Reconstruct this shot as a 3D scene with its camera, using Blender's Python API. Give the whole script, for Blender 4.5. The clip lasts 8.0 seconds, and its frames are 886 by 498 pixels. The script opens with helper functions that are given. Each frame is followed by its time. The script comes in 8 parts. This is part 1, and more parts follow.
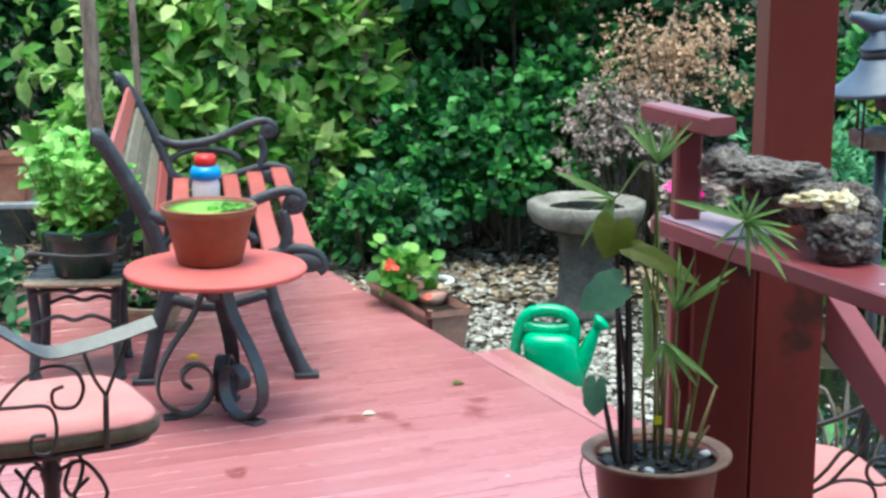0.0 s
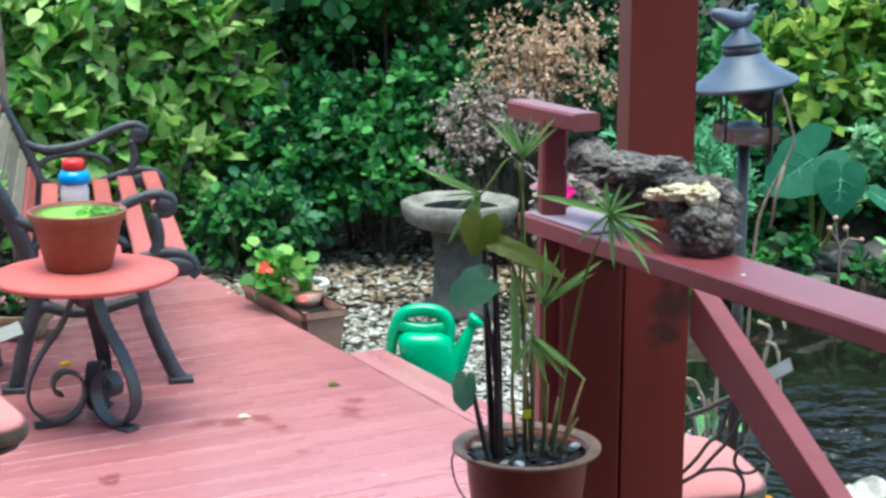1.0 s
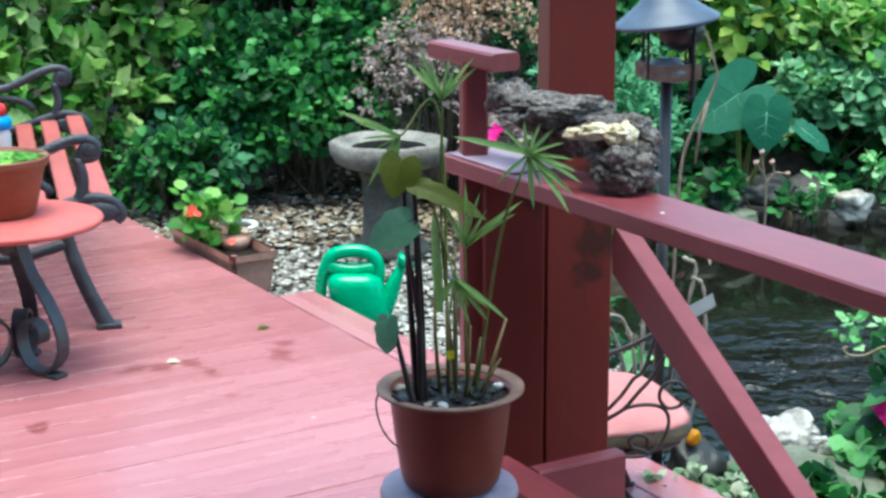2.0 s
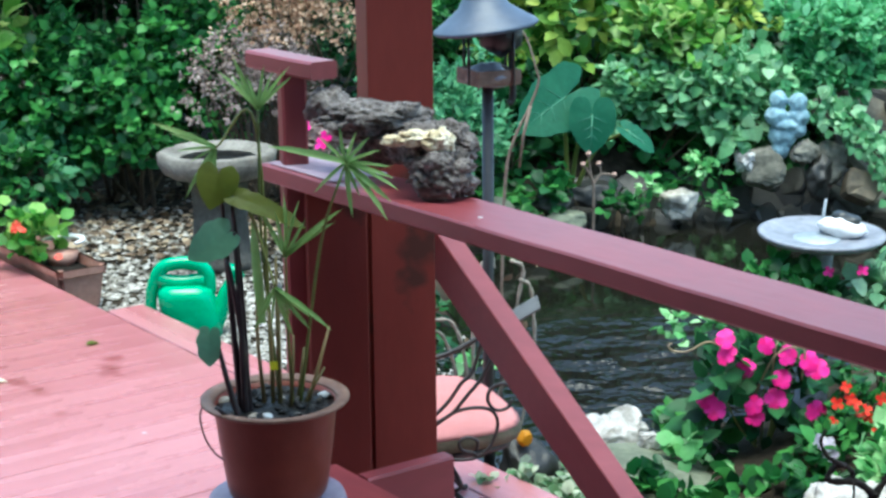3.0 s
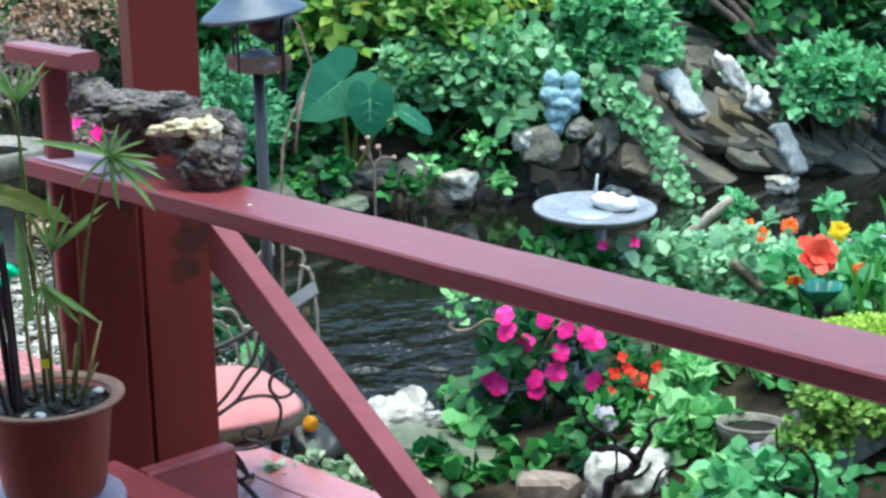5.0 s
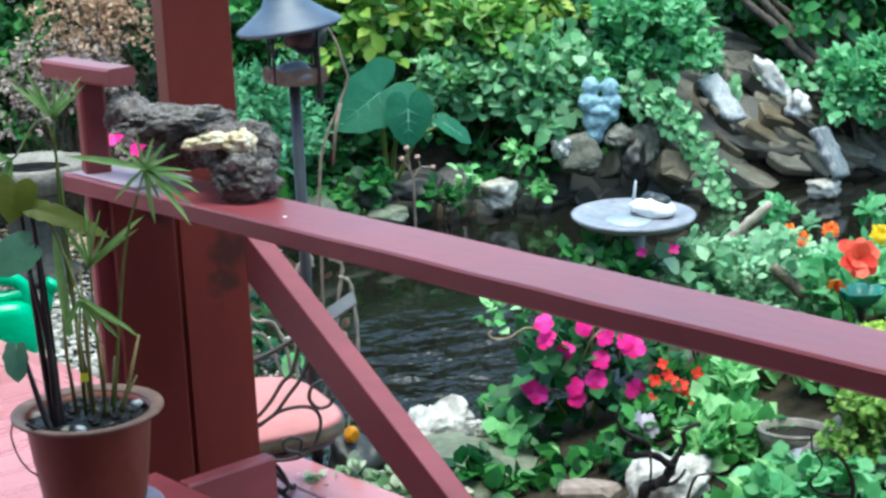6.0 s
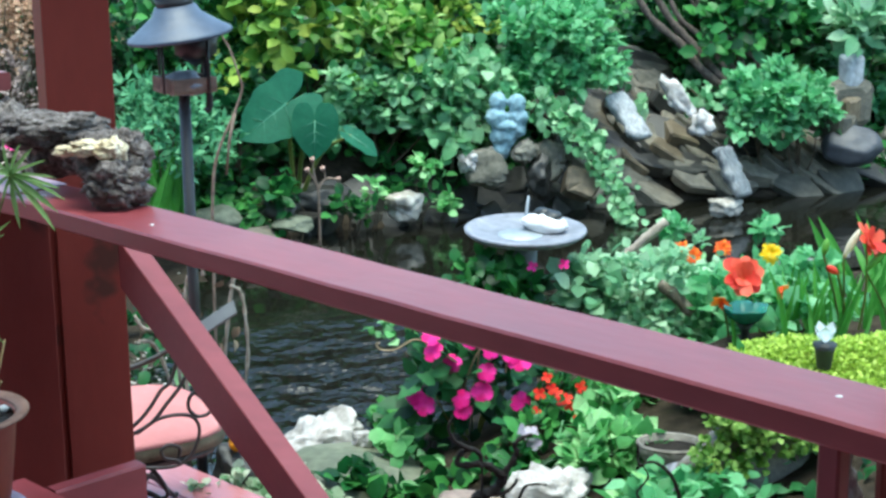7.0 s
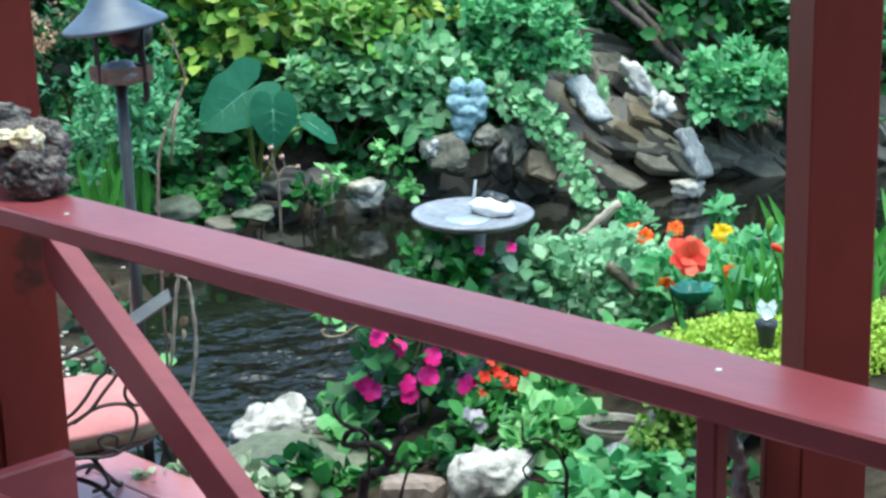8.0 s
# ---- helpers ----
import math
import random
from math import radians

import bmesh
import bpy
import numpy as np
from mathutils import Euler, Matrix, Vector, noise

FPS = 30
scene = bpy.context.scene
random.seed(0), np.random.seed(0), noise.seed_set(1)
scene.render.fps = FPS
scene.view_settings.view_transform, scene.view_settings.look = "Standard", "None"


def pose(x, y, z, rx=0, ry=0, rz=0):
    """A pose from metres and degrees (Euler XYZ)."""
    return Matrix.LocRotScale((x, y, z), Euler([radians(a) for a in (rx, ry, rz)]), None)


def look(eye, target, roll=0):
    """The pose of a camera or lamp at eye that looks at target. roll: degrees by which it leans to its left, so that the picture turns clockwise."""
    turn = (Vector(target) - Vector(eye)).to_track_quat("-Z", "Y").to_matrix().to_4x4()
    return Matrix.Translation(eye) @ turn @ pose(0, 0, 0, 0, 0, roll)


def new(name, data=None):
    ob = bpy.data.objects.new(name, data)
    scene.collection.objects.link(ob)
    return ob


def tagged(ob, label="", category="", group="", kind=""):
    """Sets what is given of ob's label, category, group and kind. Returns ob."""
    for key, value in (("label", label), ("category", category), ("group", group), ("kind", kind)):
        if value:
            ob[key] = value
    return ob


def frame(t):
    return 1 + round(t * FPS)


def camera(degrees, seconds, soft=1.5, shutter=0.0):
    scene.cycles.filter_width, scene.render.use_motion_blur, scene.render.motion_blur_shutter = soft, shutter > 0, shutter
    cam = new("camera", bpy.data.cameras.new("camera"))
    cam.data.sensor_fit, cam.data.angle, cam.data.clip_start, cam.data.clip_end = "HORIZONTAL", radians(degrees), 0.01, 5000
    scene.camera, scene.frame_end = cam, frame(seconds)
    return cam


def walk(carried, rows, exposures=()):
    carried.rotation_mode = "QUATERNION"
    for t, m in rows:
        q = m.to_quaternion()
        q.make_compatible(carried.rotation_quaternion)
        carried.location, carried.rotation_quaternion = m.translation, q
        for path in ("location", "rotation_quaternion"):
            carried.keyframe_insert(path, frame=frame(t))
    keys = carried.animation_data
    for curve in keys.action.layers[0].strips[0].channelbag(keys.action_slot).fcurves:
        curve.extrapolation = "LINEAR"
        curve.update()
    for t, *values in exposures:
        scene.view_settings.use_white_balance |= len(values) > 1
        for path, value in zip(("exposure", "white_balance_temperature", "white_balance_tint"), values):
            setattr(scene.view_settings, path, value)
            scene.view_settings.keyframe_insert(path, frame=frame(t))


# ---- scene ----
cam = camera(30.26, 8.0, soft=2.8)
PATH = [
    (0, (0.001, 0.002, 1.640), (0.0003, 1.9582, 1.2225), 0.20),
    (0.5, (0.005, -0.008, 1.639), (0.0710, 1.9471, 1.2233), 0.26),
    (1, (0.022, -0.005, 1.633), (0.1681, 1.9457, 1.2189), 0.07),
    (1.2, (0.026, -0.002, 1.631), (0.1988, 1.9428, 1.1982), 0.23),
    (2.3, (0.058, -0.001, 1.641), (0.3200, 1.9199, 1.1492), -0.88),
    (2.5, (0.063, 0.001, 1.641), (0.3772, 1.9152, 1.1542), -0.89),
    (3, (0.085, -0.010, 1.642), (0.4987, 1.8869, 1.1599), -0.60),
    (3.5, (0.099, -0.019, 1.644), (0.5857, 1.8588, 1.1583), -0.18),
    (4, (0.102, -0.019, 1.644), (0.6415, 1.8454, 1.1621), -0.48),
    (4.5, (0.114, -0.023, 1.646), (0.7555, 1.8043, 1.1447), -1.04),
    (4.7, (0.114, -0.025, 1.644), (0.7703, 1.7956, 1.1406), -1.08),
    (5.8, (0.129, -0.035, 1.641), (0.7536, 1.7986, 1.1423), -1.81),
    (6, (0.130, -0.037, 1.642), (0.7365, 1.8041, 1.1519), -2.28),
    (6.5, (0.171, -0.063, 1.647), (0.8279, 1.7643, 1.1693), -1.27),
    (7, (0.223, -0.107, 1.647), (0.9131, 1.7088, 1.1692), -0.64),
    (7.5, (0.283, -0.151, 1.641), (0.9465, 1.6719, 1.1550), -0.96),
    (8, (0.344, -0.163, 1.637), (1.0429, 1.6451, 1.1448), -1.62),
]
walk(cam, [(t, look(eye, target, roll)) for t, eye, target, roll in PATH], [(0.0, 1.85, 6560, -8), (2.4, 1.86, 6180, -8), (4.6, 1.88, 6200, -8), (8.0, 1.88, 6350, -8)])

# ---- world and light: a bright, hazy sky with soft sun ----
world = bpy.data.worlds.new("sky")
scene.world = world
world.use_nodes = True
wn = world.node_tree
sky = wn.nodes.new("ShaderNodeTexSky")
sky.sky_type = "NISHITA"
sky.sun_disc = False
sky.sun_elevation = radians(82)
sky.sun_rotation = radians(194)
sky.air_density = 1.0
sky.dust_density = 1.5
sky.ozone_density = 1.0
wn.nodes["Background"].inputs["Strength"].default_value = 0.15
wn.links.new(sky.outputs["Color"], wn.nodes["Background"].inputs["Color"])

sun_lamp = bpy.data.lights.new("sun", "SUN")
sun_lamp.energy = 1.5
sun_lamp.angle = radians(40)
sun_lamp.color = (1.0, 0.97, 0.93)
sun = new("sun", sun_lamp)
sun.matrix_world = look((-0.2, 4.2, 6.0), (0, 5, 0))


WATER_Z = -0.12


# ---- materials ----
def material(name, colors, scale=6.0, rough=0.6, rough_span=0.12, bump=0.15, bump_scale=45.0, metal=0.0,
             stretch=(1, 1, 1), vary=0.0, island=False, translucent=0.0, spec=0.5, fine=0.25, coat=0.0, seed=0.0):
    """Two-scale procedural surface. colors: list of (position, rgb) of the broad variation."""
    m = bpy.data.materials.new(name)
    m.use_nodes = True
    t = m.node_tree
    N, L = t.nodes, t.links
    b = N["Principled BSDF"]
    out = N["Material Output"]
    co = N.new("ShaderNodeTexCoord")
    mp = N.new("ShaderNodeMapping")
    mp.inputs["Scale"].default_value = stretch
    mp.inputs["Location"].default_value = (seed, seed * 1.7, seed * 0.3)
    L.new(co.outputs["Object"], mp.inputs["Vector"])
    n1 = N.new("ShaderNodeTexNoise")
    n1.inputs["Scale"].default_value = scale
    n1.inputs["Detail"].default_value = 5
    n1.inputs["Roughness"].default_value = 0.6
    L.new(mp.outputs["Vector"], n1.inputs["Vector"])
    n2 = N.new("ShaderNodeTexNoise")
    n2.inputs["Scale"].default_value = bump_scale
    n2.inputs["Detail"].default_value = 4
    L.new(mp.outputs["Vector"], n2.inputs["Vector"])
    fac = n1.outputs["Fac"]
    if vary > 0:
        if island:
            rnd = N.new("ShaderNodeNewGeometry").outputs["Random Per Island"]
        else:
            rnd = N.new("ShaderNodeObjectInfo").outputs["Random"]
        mx = N.new("ShaderNodeMix")
        mx.data_type = "FLOAT"
        mx.inputs[0].default_value = vary
        L.new(fac, mx.inputs[2])
        L.new(rnd, mx.inputs[3])
        fac = mx.outputs[0]
    ramp = N.new("ShaderNodeValToRGB")
    els = ramp.color_ramp.elements
    while len(els) < len(colors):
        els.new(0.5)
    for e, (p, c) in zip(els, colors):
        e.position = p
        e.color = (*c, 1)
    L.new(fac, ramp.inputs["Fac"])
    col = N.new("ShaderNodeMix")
    col.data_type = "RGBA"
    col.blend_type = "MULTIPLY"
    col.inputs[0].default_value = fine
    L.new(ramp.outputs["Color"], col.inputs[6])
    r2 = N.new("ShaderNodeMapRange")
    r2.inputs["From Min"].default_value, r2.inputs["From Max"].default_value = 0.3, 0.7
    r2.inputs["To Min"].default_value, r2.inputs["To Max"].default_value = 0.35, 1.25
    L.new(n2.outputs["Fac"], r2.inputs["Value"])
    L.new(r2.outputs["Result"], col.inputs[7])
    L.new(col.outputs[2], b.inputs["Base Color"])
    rr = N.new("ShaderNodeMapRange")
    rr.inputs["To Min"].default_value, rr.inputs["To Max"].default_value = max(0.02, rough - rough_span), min(1, rough + rough_span)
    L.new(n1.outputs["Fac"], rr.inputs["Value"])
    L.new(rr.outputs["Result"], b.inputs["Roughness"])
    b.inputs["Metallic"].default_value = metal
    b.inputs["Specular IOR Level"].default_value = spec
    b.inputs["Coat Weight"].default_value = coat
    bp = N.new("ShaderNodeBump")
    bp.inputs["Strength"].default_value = bump
    bp.inputs["Distance"].default_value = 0.01
    L.new(n2.outputs["Fac"], bp.inputs["Height"])
    L.new(bp.outputs["Normal"], b.inputs["Normal"])
    if translucent > 0:
        tr = N.new("ShaderNodeBsdfTranslucent")
        L.new(col.outputs[2], tr.inputs["Color"])
        ms = N.new("ShaderNodeMixShader")
        ms.inputs["Fac"].default_value = translucent
        L.new(b.outputs["BSDF"], ms.inputs[1])
        L.new(tr.outputs["BSDF"], ms.inputs[2])
        L.new(ms.outputs["Shader"], out.inputs["Surface"])
    return m


def leaf_mat(name, dark, mid, light, rough=0.52, vary=0.75, translucent=0.38, scale=9.0, bump=0.1):
    return material(name, [(0.2, dark), (0.5, mid), (0.82, light)], scale=scale, rough=rough, vary=vary, island=True,
                    translucent=translucent, bump=bump, bump_scale=60, fine=0.2, spec=0.32)


deck_paint = material("deck_paint", [(0.28, (0.305, 0.100, 0.111)), (0.5, (0.38, 0.139, 0.152)), (0.75, (0.445, 0.188, 0.204))],
                      scale=2.2, rough=0.27, rough_span=0.12, bump=0.08, bump_scale=30, stretch=(0.5, 3, 3), vary=0.25, fine=0.12, spec=0.85)
rail_paint = material("rail_paint", [(0.3, (0.19, 0.033, 0.040)), (0.55, (0.235, 0.044, 0.052)), (0.78, (0.285, 0.064, 0.073))],
                      scale=3, rough=0.40, rough_span=0.12, bump=0.06, bump_scale=26, stretch=(0.5, 1.5, 1.5), fine=0.16, spec=0.55)
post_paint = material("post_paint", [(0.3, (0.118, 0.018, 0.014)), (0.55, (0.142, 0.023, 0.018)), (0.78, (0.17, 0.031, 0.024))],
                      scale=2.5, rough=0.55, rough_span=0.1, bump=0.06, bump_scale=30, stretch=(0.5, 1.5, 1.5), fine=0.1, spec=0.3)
table_paint = material("table_paint", [(0.3, (0.43, 0.088, 0.08)), (0.6, (0.50, 0.112, 0.10)), (0.8, (0.55, 0.145, 0.13))],
                       scale=5, rough=0.62, bump=0.06, fine=0.1, spec=0.3)
slat_paint = material("slat_paint", [(0.25, (0.30, 0.065, 0.058)), (0.55, (0.40, 0.098, 0.085)), (0.8, (0.46, 0.14, 0.12))],
                      scale=9, rough=0.5, bump=0.2, stretch=(0.6, 4, 4), fine=0.25, vary=0.3)
worn_slat = material("worn_slat", [(0.3, (0.10, 0.09, 0.06)), (0.55, (0.19, 0.18, 0.125)), (0.75, (0.29, 0.20, 0.15))],
                     scale=12, rough=0.8, bump=0.4, fine=0.5, vary=0.3)
cast_iron = material("cast_iron", [(0.3, (0.016, 0.021, 0.027)), (0.6, (0.034, 0.041, 0.052)), (0.8, (0.08, 0.09, 0.105))],
                     scale=22, rough=0.5, rough_span=0.15, bump=0.35, bump_scale=70, fine=0.3)
strap_iron = material("strap_iron", [(0.3, (0.02, 0.021, 0.024)), (0.6, (0.04, 0.042, 0.047)), (0.8, (0.075, 0.08, 0.088))],
                      scale=14, rough=0.38, bump=0.15, bump_scale=60, fine=0.3)
wire_iron = material("wire_iron", [(0.3, (0.02, 0.016, 0.015)), (0.6, (0.035, 0.028, 0.026)), (0.8, (0.075, 0.055, 0.045))],
                     scale=25, rough=0.48, bump=0.2, bump_scale=80, fine=0.3)
cushion = material("cushion_cloth", [(0.3, (0.44, 0.155, 0.145)), (0.55, (0.51, 0.195, 0.185)), (0.8, (0.57, 0.25, 0.235))],
                   scale=5, rough=0.85, bump=0.25, bump_scale=220, fine=0.12)
cushion_side = material("cushion_side", [(0.3, (0.06, 0.065, 0.04)), (0.6, (0.13, 0.11, 0.07)), (0.8, (0.26, 0.13, 0.10))],
                        scale=14, rough=0.9, bump=0.4, fine=0.4)
terracotta = material("terracotta_plastic", [(0.3, (0.13, 0.027, 0.016)), (0.55, (0.165, 0.035, 0.020)), (0.8, (0.205, 0.05, 0.03))],
                      scale=5, rough=0.4, bump=0.05, fine=0.12, spec=0.35)
pot_rim = material("dusty_rim", [(0.3, (0.122, 0.061, 0.043)), (0.6, (0.194, 0.119, 0.090)), (0.8, (0.288, 0.216, 0.180))],
                   scale=16, rough=0.65, bump=0.2, fine=0.35)
planter_plastic = material("planter_plastic", [(0.3, (0.30, 0.12, 0.075)), (0.6, (0.38, 0.165, 0.11)), (0.8, (0.45, 0.23, 0.17))],
                           scale=7, rough=0.6, bump=0.15, fine=0.25)
dark_plastic = material("dark_plastic", [(0.3, (0.012, 0.014, 0.015)), (0.6, (0.02, 0.024, 0.025)), (0.8, (0.035, 0.04, 0.04))],
                        scale=8, rough=0.42, bump=0.1)
green_plastic = material("green_plastic", [(0.3, (0.0, 0.30, 0.13)), (0.55, (0.0, 0.36, 0.165)), (0.8, (0.01, 0.42, 0.20))],
                         scale=5, rough=0.28, bump=0.05, bump_scale=30, fine=0.12)
soil = material("soil", [(0.3, (0.010, 0.008, 0.007)), (0.6, (0.025, 0.02, 0.016)), (0.8, (0.06, 0.05, 0.04))],
                scale=30, rough=0.95, bump=0.5, bump_scale=90, fine=0.6, spec=0.12)
algae = material("algae_water", [(0.3, (0.14, 0.36, 0.015)), (0.55, (0.20, 0.46, 0.02)), (0.8, (0.27, 0.52, 0.05))],
                 scale=18, rough=0.35, bump=0.2, fine=0.3)
concrete = material("concrete", [(0.25, (0.10, 0.092, 0.078)), (0.5, (0.19, 0.175, 0.15)), (0.8, (0.30, 0.28, 0.245))],
                    scale=8, rough=0.9, bump=0.5, bump_scale=60, fine=0.4)
slate = material("slate", [(0.25, (0.052, 0.050, 0.039)), (0.5, (0.12, 0.112, 0.086)), (0.8, (0.23, 0.20, 0.15))],
                 scale=9, rough=0.75, bump=0.5, bump_scale=35, fine=0.45, vary=0.55, stretch=(1, 1, 2))
field_stone = material("field_stone", [(0.25, (0.082, 0.078, 0.057)), (0.5, (0.164, 0.156, 0.123)), (0.8, (0.262, 0.246, 0.205))], scale=11, rough=0.8, bump=0.6, bump_scale=40, fine=0.45, vary=0.3)
pale_rock = material("pale_rock", [(0.25, (0.20, 0.18, 0.14)), (0.5, (0.38, 0.35, 0.30)), (0.8, (0.58, 0.56, 0.52))],
                     scale=8, rough=0.85, bump=0.5, bump_scale=28, fine=0.45)
block_stone = material("block_stone", [(0.25, (0.22, 0.23, 0.24)), (0.5, (0.42, 0.44, 0.46)), (0.8, (0.60, 0.62, 0.65))], scale=10, rough=0.8, bump=0.4, fine=0.4)
dark_stone = material("dark_stone", [(0.25, (0.02, 0.022, 0.028)), (0.5, (0.04, 0.043, 0.052)), (0.8, (0.08, 0.085, 0.095))], scale=6, rough=0.5, bump=0.2, bump_scale=30, fine=0.3)
rose_stone = material("rose_stone", [(0.25, (0.13, 0.095, 0.075)), (0.5, (0.24, 0.18, 0.15)), (0.8, (0.36, 0.29, 0.25))], scale=11, rough=0.8, bump=0.5, bump_scale=40, fine=0.45)
brown_stone = material("brown_stone", [(0.25, (0.06, 0.048, 0.030)), (0.5, (0.135, 0.105, 0.066)), (0.8, (0.23, 0.18, 0.115))], scale=9, rough=0.7, bump=0.4, bump_scale=30, fine=0.4)
# Black of real dark stones, also used to paint the far shore's shaded hollow.
black_stone = material("black_stone_and_shade", [(0.25, (0.008, 0.008, 0.007)), (0.5, (0.02, 0.019, 0.016)), (0.8, (0.045, 0.042, 0.035))], scale=9, rough=0.5, bump=0.4, bump_scale=30, fine=0.4, vary=0.4)
moss_stone = material("moss_stone", [(0.25, (0.06, 0.07, 0.045)), (0.5, (0.12, 0.135, 0.09)), (0.8, (0.20, 0.21, 0.15))], scale=7, rough=0.8, bump=0.4, bump_scale=40, fine=0.4)
white_rock = material("white_rock", [(0.28, (0.17, 0.155, 0.13)), (0.5, (0.44, 0.42, 0.40)), (0.75, (0.66, 0.655, 0.645))],
                      scale=13, rough=0.85, bump=0.9, bump_scale=34, fine=0.55)
grey_wood = material("weathered_wood", [(0.25, (0.10, 0.095, 0.09)), (0.5, (0.27, 0.27, 0.275)), (0.8, (0.52, 0.54, 0.57))],
                     scale=9, rough=0.85, bump=0.5, stretch=(6, 6, 1.4), fine=0.5)
bark = material("bark", [(0.25, (0.10, 0.072, 0.055)), (0.5, (0.24, 0.175, 0.135)), (0.8, (0.37, 0.29, 0.23))],
                scale=9, rough=0.9, bump=0.7, stretch=(5, 5, 1), fine=0.5)
rough_bark = material("rough_bark", [(0.25, (0.045, 0.037, 0.033)), (0.5, (0.18, 0.155, 0.145)), (0.8, (0.42, 0.39, 0.37))],
                      scale=40, rough=0.95, bump=1.0, bump_scale=110, fine=0.85)
fungus = material("bracket_fungus", [(0.25, (0.58, 0.40, 0.18)), (0.5, (0.78, 0.68, 0.46)), (0.8, (0.87, 0.84, 0.74))],
                  scale=24, rough=0.8, bump=0.6, bump_scale=60, fine=0.3)
roof_metal = material("roof_metal", [(0.3, (0.047, 0.066, 0.105)), (0.6, (0.070, 0.098, 0.148)), (0.8, (0.101, 0.133, 0.187))],
                      scale=7, rough=0.5, bump=0.1, metal=0.0, fine=0.15)
black_metal = material("black_metal", [(0.3, (0.012, 0.013, 0.015)), (0.6, (0.025, 0.026, 0.03)), (0.8, (0.045, 0.046, 0.05))],
                       scale=10, rough=0.45, bump=0.1)
tray_wood = material("tray_wood", [(0.25, (0.08, 0.05, 0.038)), (0.5, (0.17, 0.105, 0.078)), (0.8, (0.27, 0.20, 0.165))],
                     scale=14, rough=0.8, bump=0.4, fine=0.5)
patina = material("patina", [(0.25, (0.13, 0.23, 0.27)), (0.5, (0.24, 0.39, 0.45)), (0.8, (0.38, 0.53, 0.58))],
                  scale=16, rough=0.75, bump=1.0, bump_scale=34, fine=0.55)
dish_stone = material("dish_stone", [(0.25, (0.13, 0.135, 0.16)), (0.5, (0.20, 0.21, 0.245)), (0.8, (0.29, 0.30, 0.34))],
                      scale=14, rough=0.6, bump=0.3, fine=0.3)
steel_grey = material("steel_grey", [(0.3, (0.26, 0.29, 0.32)), (0.6, (0.36, 0.40, 0.43)), (0.8, (0.45, 0.5, 0.53))],
                      scale=9, rough=0.5, bump=0.1, metal=0.3)
blue_grey = material("blue_grey_paint", [(0.3, (0.20, 0.17, 0.24)), (0.6, (0.30, 0.26, 0.34)), (0.8, (0.38, 0.34, 0.42))],
                     scale=9, rough=0.6, bump=0.15)
white_paint = material("white_paint", [(0.3, (0.66, 0.66, 0.66)), (0.6, (0.76, 0.76, 0.76)), (0.8, (0.82, 0.82, 0.82))],
                       scale=9, rough=0.55, bump=0.1, fine=0.15)
red_cap = material("red_plastic", [(0.3, (0.55, 0.012, 0.012)), (0.6, (0.62, 0.016, 0.016)), (0.8, (0.68, 0.03, 0.025))], rough=0.35, bump=0.03, fine=0.1)
blue_cap = material("blue_plastic", [(0.3, (0.0, 0.22, 0.62)), (0.6, (0.0, 0.28, 0.70)), (0.8, (0.01, 0.34, 0.76))], rough=0.35, bump=0.03, fine=0.1)
ground_mat = material("garden_soil", [(0.25, (0.014, 0.011, 0.008)), (0.5, (0.034, 0.027, 0.019)), (0.8, (0.085, 0.068, 0.048))],
                      scale=5, rough=0.95, bump=0.9, bump_scale=30, fine=0.6, spec=0.1)
gravel_mat = material("gravel_stone", [(0.2, (0.11, 0.10, 0.085)), (0.5, (0.26, 0.245, 0.21)), (0.85, (0.50, 0.48, 0.44))],
                      scale=12, rough=0.85, bump=0.3, vary=0.7, island=True, fine=0.3)
litter_mat = material("leaf_litter", [(0.2, (0.06, 0.04, 0.025)), (0.5, (0.16, 0.11, 0.07)), (0.85, (0.34, 0.27, 0.18))],
                      scale=12, rough=0.9, bump=0.3, vary=0.85, island=True, fine=0.3)

# leaves
ivy_leaf = leaf_mat("ivy_leaf", (0.010, 0.060, 0.016), (0.028, 0.145, 0.036), (0.09, 0.32, 0.07), rough=0.40)
gold_leaf = leaf_mat("gold_leaf", (0.045, 0.15, 0.02), (0.15, 0.31, 0.035), (0.42, 0.52, 0.10))
hedge_leaf = leaf_mat("hedge_leaf", (0.013, 0.081, 0.022), (0.041, 0.200, 0.049), (0.130, 0.432, 0.097), rough=0.40)
# Paints shade into the shrubs at the back; elsewhere simply a dark green.
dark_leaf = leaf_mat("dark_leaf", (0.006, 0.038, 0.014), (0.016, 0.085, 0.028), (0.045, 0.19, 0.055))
blue_leaf = leaf_mat("blue_green_leaf", (0.03, 0.14, 0.06), (0.075, 0.28, 0.12), (0.17, 0.44, 0.21))
lime_leaf = leaf_mat("lime_leaf", (0.035, 0.17, 0.02), (0.11, 0.34, 0.045), (0.33, 0.57, 0.14))
trail_leaf = leaf_mat("trail_leaf", (0.09, 0.27, 0.10), (0.19, 0.43, 0.20), (0.36, 0.60, 0.33))
brown_wood = material("brown_wood", [(0.25, (0.05, 0.042, 0.03)), (0.5, (0.13, 0.11, 0.075)), (0.8, (0.26, 0.23, 0.17))], scale=9, rough=0.9, bump=0.5, stretch=(6, 6, 1.4), fine=0.5)
wet_soil = material("wet_soil", [(0.3, (0.004, 0.004, 0.004)), (0.6, (0.012, 0.012, 0.012)), (0.85, (0.05, 0.05, 0.05))], scale=24, rough=0.5, rough_span=0.35, bump=0.8, bump_scale=60, fine=0.5, spec=0.3)
